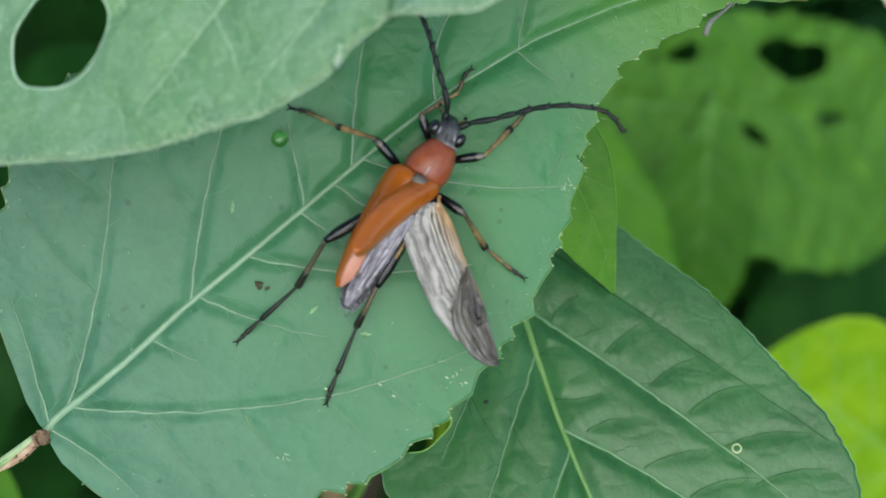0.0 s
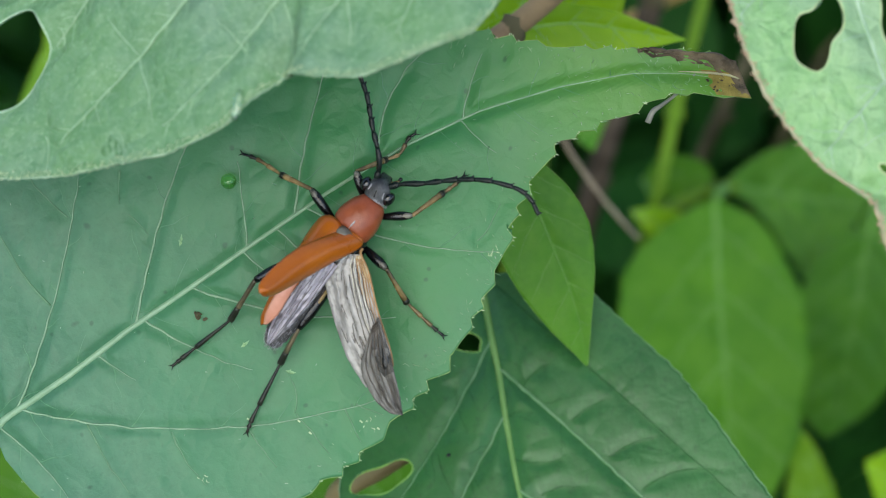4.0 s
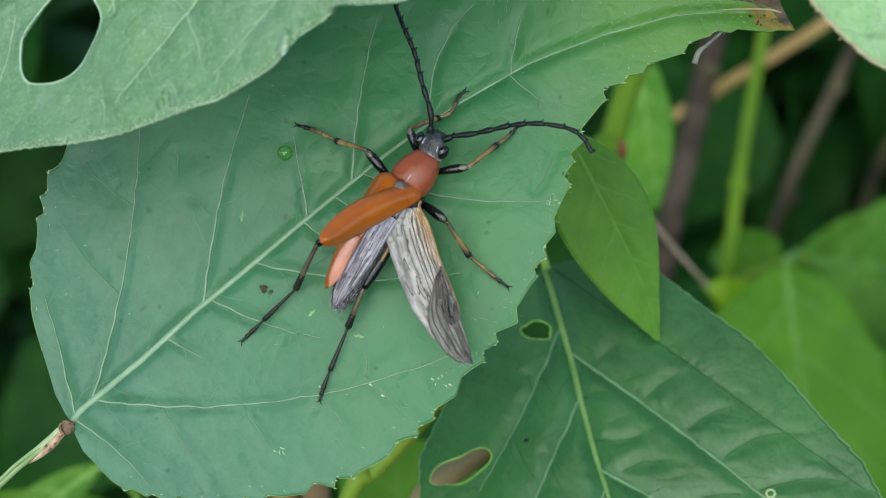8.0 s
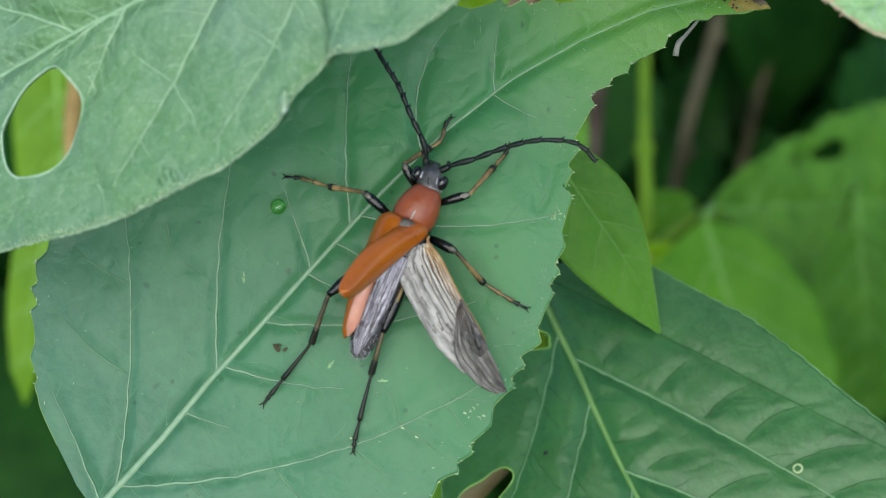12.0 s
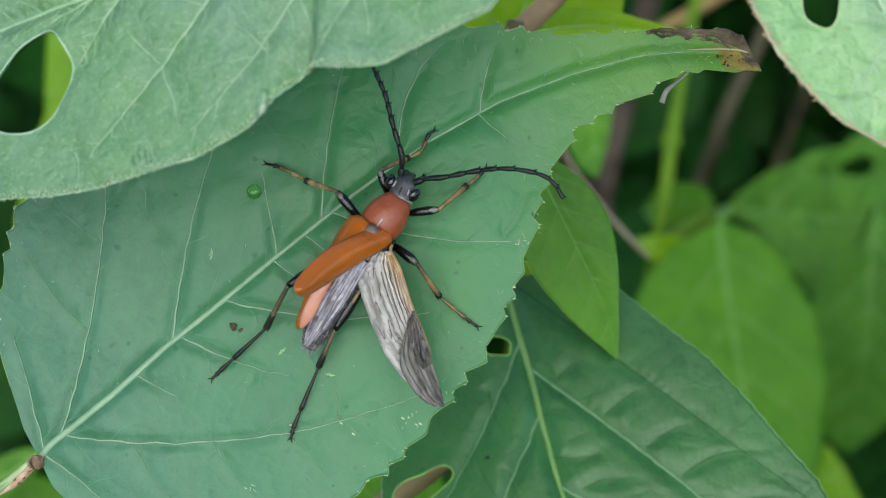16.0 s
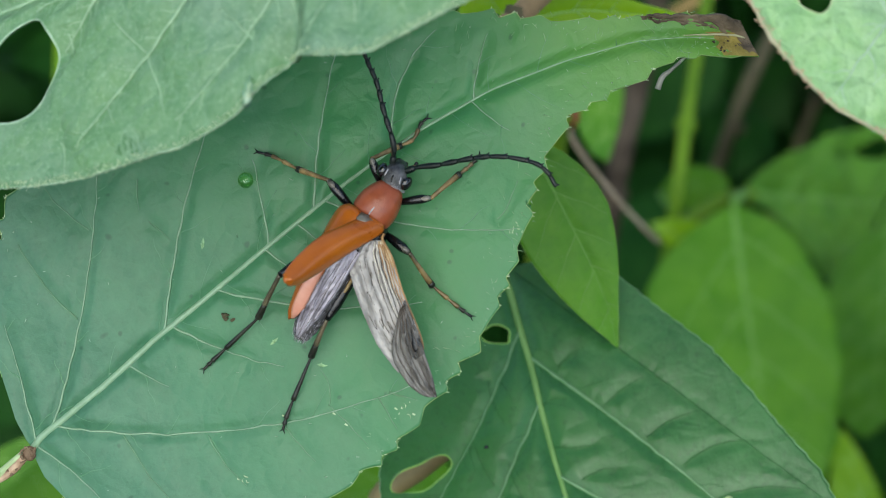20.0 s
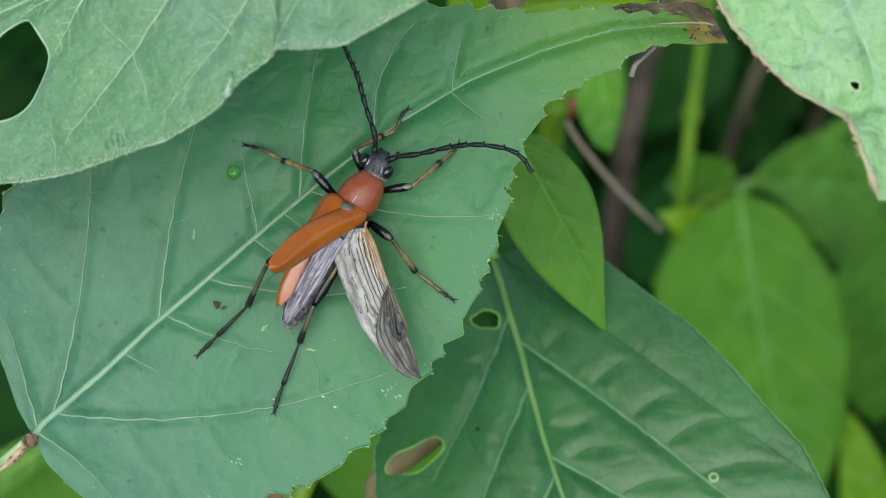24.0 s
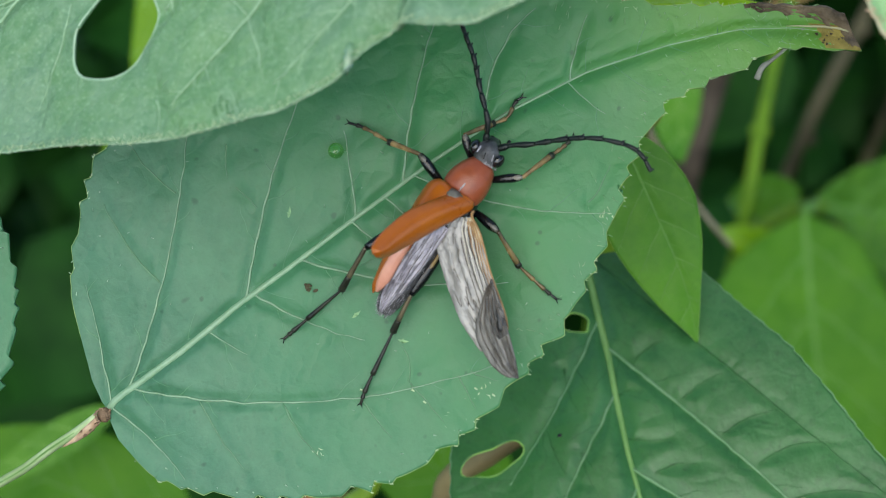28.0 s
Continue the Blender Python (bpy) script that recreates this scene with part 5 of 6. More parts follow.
stem("shrub", [(-8, 210, -4), (-14, 192, 200), (-22, 186, 330), (-28.4, 188.2, 366.7), (-34.1, 194.5, 386.7), (-37.7, 199.9, 397.7), (-40.5, 205.1, 405.4), (-40.3, 207.9, 410.3), (-38.9, 211.7, 414.9), (-37.2, 217.7, 420.5), (-35.6, 230.7, 426)], [2.6, 2.3, 1.7, 1.5, 1.3, 1.2, 1.1, 1.1, 1.0, 1.0, 0.9], STEM_STRAW, "pale tan woody shrub behind the leaves", "shrub", 55)
stem("plant_stem", [(-36, 165, -4), (-30, 140, 250), (-19, 118, 400), (-12.8, 119.8, 422.1), (-10.6, 120.6, 424.6), (-8.4, 121.3, 427.0), (-4.4, 122.8, 431.9), (-2, 126, 437)], [1.4, 1.2, 0.9, 0.8, 0.75, 0.7, 0.6, 0.4], STEM_LIME, "thin lime-green plant stem under the beetle's leaf", n=44)
stem("plant_stem", [(-14, 170, -4), (-11, 148, 250), (-7.6, 128, 395), (-7.0, 121, 418), (-6.0, 118.8, 424.2), (-3.4, 119.3, 426.2), (-0.1, 120.2, 428.8), (3.3, 122.7, 430.2), (5, 126, 434)], [1.6, 1.4, 1.1, 1.0, 1.0, 1.0, 0.9, 0.8, 0.5], STEM_OLIVE, "olive-brown plant stem under the dark leaf", n=48)
stem("plant_stem", [(125, 240, -4), (122, 215, 180), (118, 204, 296), (116, 200, 330)], [2.6, 2.2, 1.8, 1.4], STEM_GREEN, "green plant stem low behind the others")


def node_ring(at, r, mat, host):
    """A swollen reddish joint round a stem."""
    bm = bmesh.new()
    base = host.matrix_world.translation / MM
    tube(bm, [Vector(at) - base + Vector(d) for d in ((-0.1, -0.8, -1.4), (0, -0.4, -0.6), (0, 0, 0), (0.1, 0.5, 0.9))], [r * 0.9, r * 1.15, r * 1.2, r * 0.95], 12)
    part("node", bm, mat, host)


node_ring((14.5, 192.6, 409.3), 1.75, NODE_RED, bpy.data.objects["plant_stem.001"])

for at, r, host in (((45.0, 280, 343), 1.5, "plant_stem"), ((42.6, 268.5, 329), 1.9, "plant_stem"), ((32.6, 272, 334), 2.1, "dead_stem"), ((38, 281, 366), 2.0, "dead_stem"),
                    ((66, 338, 299), 1.8, "dead_stem.001"), ((76, 353, 317), 1.7, "dead_stem.001"), ((115, 458, 224), 1.8, "dead_stem.002"), ((4.8, 139.4, 457.9), 0.95, "branch"), ((-31.5, 191.2, 377), 1.5, "shrub.002")):
    node_ring(at, r, STEM_GREEN if host == "plant_stem" else STEM_MOTTLED, bpy.data.objects[host])


# ---- ground and undergrowth ----
def ground():
    bm = bmesh.new()
    rings = [0.0, 0.15, 0.3, 0.5, 0.8, 1.3, 2.2, 4, 8, 20, 60, 200, 600, 2000]
    prev = None
    for k, r in enumerate(rings):
        ring = []
        for a in range(48):
            t = 2 * math.pi * a / 48
            x, y = r * math.cos(t), r * math.sin(t) + 0.4
            ring.append(bm.verts.new((x, y, 0.012 * noise.noise(Vector((x * 6, y * 6, 0))) - 0.006)))
        if prev:
            for a in range(48):
                bm.faces.new((prev[a], ring[a], ring[(a + 1) % 48], prev[(a + 1) % 48]))
        prev = ring
    bmesh.ops.remove_doubles(bm, verts=bm.verts, dist=1e-6)
    ob = part("ground", bm, SOIL, None)
    tagged(ob, "dark soil with leaf litter under the shrubs", "ground", kind="structure")


ground()


def undergrowth():
    """Loose leaves of the plants behind and below, and of unseen ones around, joined into one mesh."""
    rng = random.Random(77)
    verts, faces = [], []
    def put(x, y, z, size):
        d = Vector((rng.uniform(-1, 1), rng.uniform(-1, 0.6), rng.uniform(-0.9, 0.3))).normalized()
        nrm = Vector((rng.uniform(-0.5, 0.5), rng.uniform(-1, 0.2), rng.uniform(0.3, 1.2))).normalized()
        sidev = d.cross(nrm).normalized()
        nrm = sidev.cross(d)
        k = len(verts)
        prof = ((0, 0.05), (0.18, 0.3), (0.42, 0.38), (0.7, 0.25), (0.88, 0.11), (1, 0.01))
        for s, w in prof:
            c = Vector((x, y, z)) + d * (s * size) - nrm * (size * 0.18 * (2 * s - 1) ** 2)
            for q in (-1, 0, 1):
                p = c + sidev * (q * w * size) + nrm * (abs(q) * w * size * 0.22)
                verts.append(p * MM)
        for i in range(5):
            a = k + 3 * i
            faces.append((a, a + 1, a + 4, a + 3))
            faces.append((a + 1, a + 2, a + 5, a + 4))
    def stalk(x, y, h):
        k = len(verts)
        lean = Vector((rng.uniform(-0.12, 0.12), rng.uniform(-0.12, 0.12), 1))
        for i in range(4):
            c = Vector((x, y, -4)) + lean * (h * i / 3)
            for q in range(4):
                verts.append((c + Vector((math.cos(q * 1.571), math.sin(q * 1.571), 0)) * (1.8 - 0.35 * i)) * MM)
        for i in range(3):
            for q in range(4):
                a0 = k + 4 * i
                faces.append((a0 + q, a0 + (q + 1) % 4, a0 + 4 + (q + 1) % 4, a0 + 4 + q))
        return lean

    def plant(x, y, h, count):
        for _ in range(3):
            lean = stalk(x + rng.uniform(-25, 25), y + rng.uniform(-25, 25), h * rng.uniform(0.6, 1.0))
        for _ in range(count):
            z = h * rng.random() ** 0.8
            a, r = rng.uniform(0, 2 * math.pi), abs(rng.gauss(0, 48))
            put(x + lean.x * z + r * math.cos(a), y + lean.y * z + r * math.sin(a), z, rng.uniform(25, 60))

    for _ in range(120):
        y = rng.uniform(385, 1150)
        x = 30 + rng.gauss(0, 1) * 230
        h = (330 - 0.28 * (y - 360) if y < 700 else 235 + 0.5 * (y - 700)) * rng.uniform(0.75, 1.1)
        plant(x, y, h, 28)
    # Unseen plants round the viewpoint, added to shape shade and reflections.
    for _ in range(46):
        a = rng.uniform(0.9 * math.pi, 2.1 * math.pi)
        r = rng.uniform(380, 800)
        plant(r * math.cos(a), 120 + r * math.sin(a), rng.uniform(120, 330), 24)
    # A wider ring of plants, mostly out of view, added likewise.
    for _ in range(150):
        a = rng.uniform(0, 2 * math.pi)
        r = 900 + 2600 * rng.random() ** 0.7
        plant(r * math.cos(a), 500 + r * math.sin(a), rng.uniform(120, 420), 22)
    me = bpy.data.meshes.new("undergrowth")
    me.from_pydata([tuple(v) for v in verts], [], faces)
    for f in me.polygons:
        f.use_smooth = True
    # The near-black green carries the shade between these leaves.
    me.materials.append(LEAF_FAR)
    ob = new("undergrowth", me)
    tagged(ob, "dense green undergrowth with shade put into its colour, partly added unseen", "foliage", kind="stuff")


undergrowth()


# ---- the beetle ----
def loft(sections, sides=20, power=2.0):
    """A closed body through cross-sections (x, y, z of the centre, half width, half height), in mm, with rings across the path."""
    bm = bmesh.new()
    centres = [Vector(s[:3]) for s in sections]
    rings = []
    n = len(sections)
    for i, (c, s) in enumerate(zip(centres, sections)):
        d = (centres[min(i + 1, n - 1)] - centres[max(i - 1, 0)]).normalized()
        side = Vector((0, 0, 1)).cross(d).normalized()
        u = d.cross(side)
        ring = []
        for k in range(sides):
            a = 2 * math.pi * k / sides
            ca, sa = math.cos(a), math.sin(a)
            ca = math.copysign(abs(ca) ** (2 / power), ca)
            sa = math.copysign(abs(sa) ** (2 / power), sa)
            ring.append(bm.verts.new((c + side * (ca * s[3]) + u * (sa * s[4])) * MM))
        rings.append(ring)
    for a, b in zip(rings, rings[1:]):
        for k in range(sides):
            bm.faces.new((a[k], a[(k + 1) % sides], b[(k + 1) % sides], b[k]))
    bm.faces.new(rings[0][::-1])
    bm.faces.new(rings[-1])
    return bm


def rounded(points, widths, heights, n=18):
    """Sections of a body with rounded ends, along a curve."""
    pts = spline(points, n)
    out = []
    for i, p in enumerate(pts):
        t = i / (n - 1)
        w = float(np.interp(t, np.linspace(0, 1, len(widths)), widths))
        h = float(np.interp(t, np.linspace(0, 1, len(heights)), heights))
        out.append((*p, max(w, 0.01), max(h, 0.01)))
    return out


def shell(inner, outer, bulge, nu=40, nv=14, pleats=0.0, count=0, bend=0.0):
    """A sheet between two edge curves, bulged between them; pleats run along it."""
    bm = bmesh.new()
    a, b = spline(inner, nu), spline(outer, nu)
    grid = []
    for i in range(nu):
        row = []
        d = (a[min(i + 1, nu - 1)] - a[max(i - 1, 0)]).normalized()
        w = b[i] - a[i]
        nrm = w.cross(d)
        if nrm.length < 1e-6:
            nrm = Vector((0, 0, 1))
        nrm.normalize()
        if nrm.z < 0:
            nrm = -nrm
        ends = math.sin(math.pi * min(1.0, (i + 0.6) / (nu - 1) * 4) / 2) * math.sin(math.pi * min(1.0, (nu - 1 - i + 0.6) / (nu - 1) * 5) / 2)
        for j in range(nv):
            v = j / (nv - 1)
            p = a[i] + w * v
            h = bulge * (1 - (2 * v - 1) ** 2) * (0.35 + 0.65 * ends)
            if pleats:
                h += pleats * math.sin((v + 0.035 * noise.noise(p * 0.7)) * count * math.pi) * min(1.0, w.length / 1.2) * (0.6 + 0.8 * noise.noise(p * 0.5 + Vector((9, 0, 0)))) + 1.1 * pleats * noise.noise(p * 2.2) + 0.5 * pleats * noise.noise(p * 5.5)
            h -= bend * v * v
            row.append(bm.verts.new((p + nrm * h) * MM))
        grid.append(row)
    for r0, r1 in zip(grid, grid[1:]):
        for j in range(nv - 1):
            bm.faces.new((r0[j], r1[j], r1[j + 1], r0[j + 1]))
    bmesh.ops.recalc_face_normals(bm, faces=bm.faces)
    return bm, grid


BEETLE_M = frame_from((-6.16, 108.74, 461.81), (0.504, 0.5273, 0.6841), (-0.1132, -0.7449, 0.6575))
TO_LEAF = MAIN_M.inverted() @ BEETLE_M


def on_blade(p, high):
    """A place in the beetle's space, set so many mm above the blade under it."""
    q = (TO_LEAF @ (Vector(p) * MM)) / MM
    q.z = MAIN.z(q.x, q.y) + high
    return (TO_LEAF.inverted() @ (q * MM)) / MM


def leg(beetle, pts, name, femur_r, tibia_r, hind=False):
    """Femur with a swollen end, an amber tibia with a dark end and spurs, a jointed tarsus with two claws."""
    p = [Vector(q) if q[2] > 2 else on_blade(q, 0.12 + q[2] * 0.75) for q in pts]
    hip, knee, ankle = p[0], p[1], p[2]
    toes = p[2:]
    femur_pts = [hip, hip.lerp(knee, 0.5) + Vector((0, 0, 0.25)), knee]
    bm = bmesh.new()
    tube(bm, spline(femur_pts, 14), values([femur_r * 0.55, femur_r * 0.85, femur_r, femur_r * 1.05, femur_r * 0.6], 14), 12)
    femur = part("femur", bm, BLACK, beetle, "black swollen %s femur" % name)
    # Pale cap on the femur's upper end; its highlight is put into the colour.
    if not hind:
        bm = bmesh.new()
        span = [hip.lerp(knee, t) + Vector((0, 0, 0.25 * (1 - (2 * t - 1) ** 2) + femur_r * 0.42)) for t in (0.62, 0.72, 0.82, 0.92, 1.0)]
        tube(bm, span, [femur_r * 0.15, femur_r * 0.5, femur_r * 0.62, femur_r * 0.58, femur_r * 0.35], 10)
        part("knee", bm, KNEE, femur, "pale femur end with its highlight in the colour")
    bm = bmesh.new()
    tube(bm, [hip.lerp(knee, -0.12), hip, hip.lerp(knee, 0.16)], [femur_r * 0.6, femur_r * 0.75, femur_r * 0.5], 10)
    part("trochanter", bm, TARSUS, femur)
    mid = knee.lerp(ankle, 0.5) + Vector((0, 0, 0.12))
    line = spline([knee, mid, ankle], 20)
    cut = 17 if not hind else 13
    bm = bmesh.new()
    rad = values([tibia_r * 0.75, tibia_r * 0.8, tibia_r, tibia_r * 1.25], 20)
    tube(bm, line[: cut + 1], rad[: cut + 1], 10)
    part("tibia", bm, OLIVE if hind else AMBER, femur, "dark olive-brown tibia" if hind else "amber tibia")
    bm = bmesh.new()
    tube(bm, line[cut:], [r * 1.03 for r in rad[cut:]], 10)
    d = (line[-1] - line[-2]).normalized()
    for sgn in (-1, 1):
        sp = d.cross(Vector((0, 0, 1))).normalized() * sgn
        tube(bm, [line[-1], line[-1] + d * 0.3 + sp * 0.22], [0.05, 0.01], 5)
    part("tibia_end", bm, TARSUS, femur, "dark tibia end with spurs")
    seg = spline(toes, 25)
    total = len(toes) - 1
    cuts = [0, 9, 15, 19, 24] if hind else [0, 7, 13, 18, 24]
    for a, b in zip(cuts, cuts[1:]):
        bm = bmesh.new()
        piece = seg[a: b + 1]
        r0 = tibia_r * (0.68 if b < 24 else 0.5)
        tube(bm, piece, values([r0 * 0.6, r0 * 0.95, r0 * 1.35 if b < 24 else r0], len(piece)), 8)
        part("tarsus_joint", bm, TARSUS if hind else {7: AMBER, 13: AMBER, 18: TARSUS, 24: BLACK}[b], femur)
    bm = bmesh.new()
    d = (seg[-1] - seg[-3]).normalized()
    side = d.cross(Vector((0, 0, 1))).normalized()
    for sgn in (-1, 1):
        tube(bm, spline([seg[-1], seg[-1] + d * 0.18 + side * 0.14 * sgn, seg[-1] + d * 0.3 + side * 0.2 * sgn + Vector((0, 0, -0.12))], 6), values([0.05, 0.015], 6), 5)
    part("claw", bm, BLACK, femur)
    return femur


def antenna(beetle, pts, label):
    line = spline([Vector(q) for q in pts], 89)
    root = None
    for k in range(11):
        a, b = 8 * k, 8 * k + 8
        if k == 1:
            continue
        if k == 2:
            a -= 8
        seg = line[a: b + 1]
        base, tip = (0.2, 0.25) if k == 0 else (0.13, 0.235 - 0.008 * k)
        bm = bmesh.new()
        tube(bm, seg, values([base, (base + tip) / 2, tip, tip * 0.7], len(seg)), 8, 0.85)
        if k > 3:
            d = (seg[-1] - seg[0]).normalized()
            s = d.cross(Vector((0, 0, 1))).normalized() * (1 if pts[-1][1] > 0 else -1)
            tube(bm, [seg[-3], seg[-1] + s * 0.27 - d * 0.02], [0.13, 0.04], 5)
        if root is None:
            root = part("antenna", bm, ANTENNA, beetle, label)
        else:
            part("antenna_segment", bm, ANTENNA, root)
    return root


def hairs(bm, spots, length, rad=0.012):
    for p, d in spots:
        tube(bm, [p, p + d * length * 0.5 + Vector((0, 0, 0.02)), p + d * length], [rad, rad * 0.8, rad * 0.3], 3)


def beetle_on_leaf():
    rng = random.Random(5)
    beetle = thing("beetle", BEETLE_M, "orange-brown longhorn beetle with one raised wing case and spread wing", "beetle")
    # trunk under the wing cases
    part("thorax", loft(rounded([(0.9, 0.2, 3.2), (-1.2, 0.25, 3.0), (-3.6, 0.35, 2.9)], [1.0, 1.75, 1.6], [1.0, 1.35, 1.25], 14), 22), BLACK, beetle, "black underside of the thorax")
    seg_pts = [(-2.6, 0.4, 2.9), (-4.2, 0.42, 2.9), (-5.6, 0.42, 2.8), (-6.9, 0.45, 2.7), (-8.0, 0.48, 2.65), (-8.9, 0.45, 2.6), (-9.5, 0.4, 2.5)]
    seg_w = [1.2, 1.2, 1.12, 1.02, 0.9, 0.7, 0.35]
    abdomen = None
    for k in range(6):
        a, b = seg_pts[k], seg_pts[k + 1]
        wa, wb = seg_w[k], seg_w[k + 1]
        bm = loft([(*a, wa * 0.97, wa * 0.72), (*Vector(a).lerp(Vector(b), 0.25), wa * 1.0, wa * 0.75), (*Vector(a).lerp(Vector(b), 0.8), (wa + wb) / 2 * 1.02, (wa + wb) / 2 * 0.76), (*Vector(a).lerp(Vector(b), 1.06), wb * 0.97, wb * 0.7)], 22)
        spots = []
        for _ in range(70):
            t, ang = rng.random(), rng.uniform(0.1, math.pi - 0.1)
            c = Vector(a).lerp(Vector(b), t)
            w = wa + (wb - wa) * t
            spots.append((c + Vector((0, math.cos(ang) * w, math.sin(ang) * w * 0.75)), Vector((-1, rng.uniform(-0.2, 0.2), 0.12)).normalized()))
        coat = bmesh.new()
        hairs(coat, spots, 0.34, 0.012)
        if abdomen is None:
            abdomen = part("abdomen", bm, ABDOMEN, beetle, "dark abdomen with silvery hairs")
        else:
            part("abdomen_ring", bm, ABDOMEN, abdomen)
        tagged(part("hair_coat", coat, SILVER, abdomen), kind="stuff")
    bm = bmesh.new()
    hairs(bm, [(Vector((-9.3, 0.35 + 0.1 * k, 2.6)), Vector((-1, rng.uniform(-0.3, 0.3), -0.1)).normalized()) for k in range(-4, 5)], 0.5, 0.025)
    part("tail_hairs", bm, ABDOMEN, abdomen)
    # pronotum: a bell, wider behind
    secs = []
    for k in range(31):
        t = k / 30
        w = float(np.interp(t, [0, 0.12, 0.3, 0.5, 0.68, 0.82, 1.0], [0.88, 1.02, 1.26, 1.42, 1.48, 1.44, 1.36]))
        h = float(np.interp(t, [0, 0.12, 0.3, 0.5, 0.7, 0.85, 1.0], [0.8, 1.0, 1.26, 1.4, 1.4, 1.3, 1.15]))
        cap = min(1.0, 0.8 + 4 * min(t, 1 - t))
        secs.append((2.52 - 2.77 * t, -0.04 + 0.40 * t, 3.25 + 0.2 * t, w * cap, h * cap))
    for _ in range(4):
        secs[1:-1] = [tuple(0.5 * b + 0.25 * (a + c) for a, b, c in zip(*trio)) for trio in zip(secs, secs[1:], secs[2:])]
    pron = part("pronotum", loft(secs, 30, 2.2), PRONOTUM, beetle, "smooth red-brown neck shield")
    bm = bmesh.new()
    tube(bm, spline([(-0.25, -0.8, 4.35), (-0.5, 0.25, 5.0), (-0.2, 1.5, 4.3)], 14), values([0.1, 0.14, 0.1], 14), 8, 0.6)
    part("hind_margin", bm, HEAD, pron, "fringe of grey hairs")
    bm = loft([(-0.1, 0.32, 4.7, 0.5, 0.25), (-0.5, 0.36, 5.0, 0.5, 0.25), (-1.0, 0.4, 5.05, 0.08, 0.08)], 12)
    part("scutellum", bm, KNEE, beetle, "small silver-haired scutellum")
    # Silver strip laid on the shield to paint its streak of reflected light.
    tube_part("highlight_streak", [(0.95, 0.16, 4.72), (0.55, 0.22, 4.76), (0.05, 0.29, 4.66)], [0.02, 0.06, 0.03], SILVER, pron, 10, 6, 0.5, label="thin silver strip standing in for the shield's highlight")
    fringe = bmesh.new()
    hairs(fringe, [(Vector((2.45, -0.85 + 1.7 * k / 40, 3.3 + 0.75 * math.sin(math.pi * k / 40))), Vector((1, rng.uniform(-0.3, 0.3), 0.15)).normalized()) for k in range(41)], 0.22, 0.018)
    tagged(part("collar_hairs", fringe, SILVER, pron), kind="stuff")
    # head: a narrow grey crown between bulging eyes, a short muzzle
    head = part("head", loft([(2.3, 0.0, 3.2, 0.66, 0.58), (2.65, 0.06, 3.3, 0.64, 0.64), (2.95, 0.12, 3.38, 0.76, 0.72), (3.25, 0.19, 3.42, 0.86, 0.76), (3.55, 0.25, 3.38, 0.86, 0.74), (3.8, 0.29, 3.22, 0.70, 0.66), (4.02, 0.33, 2.95, 0.58, 0.55), (4.22, 0.36, 2.6, 0.5, 0.42), (4.36, 0.38, 2.25, 0.38, 0.3)], 26), HEAD, beetle, "dark head with grey hairs")
    head.location.x = -0.28 * MM
    groove = [(2.75, 0.09, 3.97), (3.1, 0.16, 4.16), (3.45, 0.23, 4.12), (3.75, 0.28, 3.92)]
    tube_part("crown_groove", groove, [0.03, 0.05, 0.05, 0.03], BLACK, head, 12, 6, 0.4)
    crown = bmesh.new()
    for _ in range(150):
        t, a = rng.random(), rng.uniform(0.35, math.pi - 0.35)
        c = Vector((2.5, 0.03, 3.25)).lerp(Vector((3.75, 0.28, 3.28)), t)
        w, h = 0.62 + 0.16 * math.sin(math.pi * t), 0.62 + 0.14 * math.sin(math.pi * t)
        hairs(crown, [(c + Vector((0, math.cos(a) * w, math.sin(a) * h)), Vector((rng.uniform(0.2, 1), rng.uniform(-0.5, 0.5), 0.35)).normalized())], 0.17, 0.014)
    tagged(part("crown_hairs", crown, SILVER, head), kind="stuff")
    for sgn in (-1, 1):
        bm = bmesh.new()
        bmesh.ops.create_uvsphere(bm, u_segments=24, v_segments=16, radius=1.0, matrix=Matrix.Translation(Vector((3.42, 0.22 + 0.86 * sgn, 3.42)) * MM) @ Matrix.Diagonal((0.54 * MM, 0.42 * MM, 0.54 * MM, 1)))
        for v in bm.verts:
            q = v.co / MM
            cut = math.exp(-((q.x - 3.92) / 0.26) ** 2 - ((q.y - 0.22 - 0.55 * sgn) / 0.3) ** 2)
            v.co.x -= 0.26 * cut * MM
        part("eye", bm, EYE, head, "glossy black kidney-shaped eye")
        tube_part("eye_rim", [(2.98, 0.16 + 0.6 * sgn, 3.6), (3.2, 0.2 + 0.55 * sgn, 3.95), (3.55, 0.25 + 0.5 * sgn, 3.95), (3.8, 0.29 + 0.42 * sgn, 3.75)], [0.03, 0.06, 0.06, 0.03], SILVER, head, 12, 6, label="pale hairs round the eye")
        tube_part("mandible", [(4.25, 0.38 + 0.26 * sgn, 2.35), (4.52, 0.41 + 0.3 * sgn, 2.05), (4.62, 0.41 + 0.08 * sgn, 1.85)], [0.16, 0.13, 0.03], BLACK, head, 8)
        palp = tube_part("palp", [(4.25, 0.38 + 0.33 * sgn, 2.35), (4.55, 0.43 + 0.75 * sgn, 2.1), (4.72, 0.46 + 0.88 * sgn, 1.95)], [0.07, 0.09, 0.08], AMBER, head, 8)
        tube_part("palp_tip", [(4.72, 0.46 + 0.88 * sgn, 1.95), (4.95, 0.5 + 0.94 * sgn, 1.85)], [0.1, 0.13], BLACK, palp, 6)
        bm = bmesh.new()
        bmesh.ops.create_uvsphere(bm, u_segments=12, v_segments=8, radius=0.2 * MM, matrix=Matrix.Translation(Vector((4.0, 0.3 + 0.43 * sgn, 3.35)) * MM))
        part("antenna_socket", bm, BLACK, head)
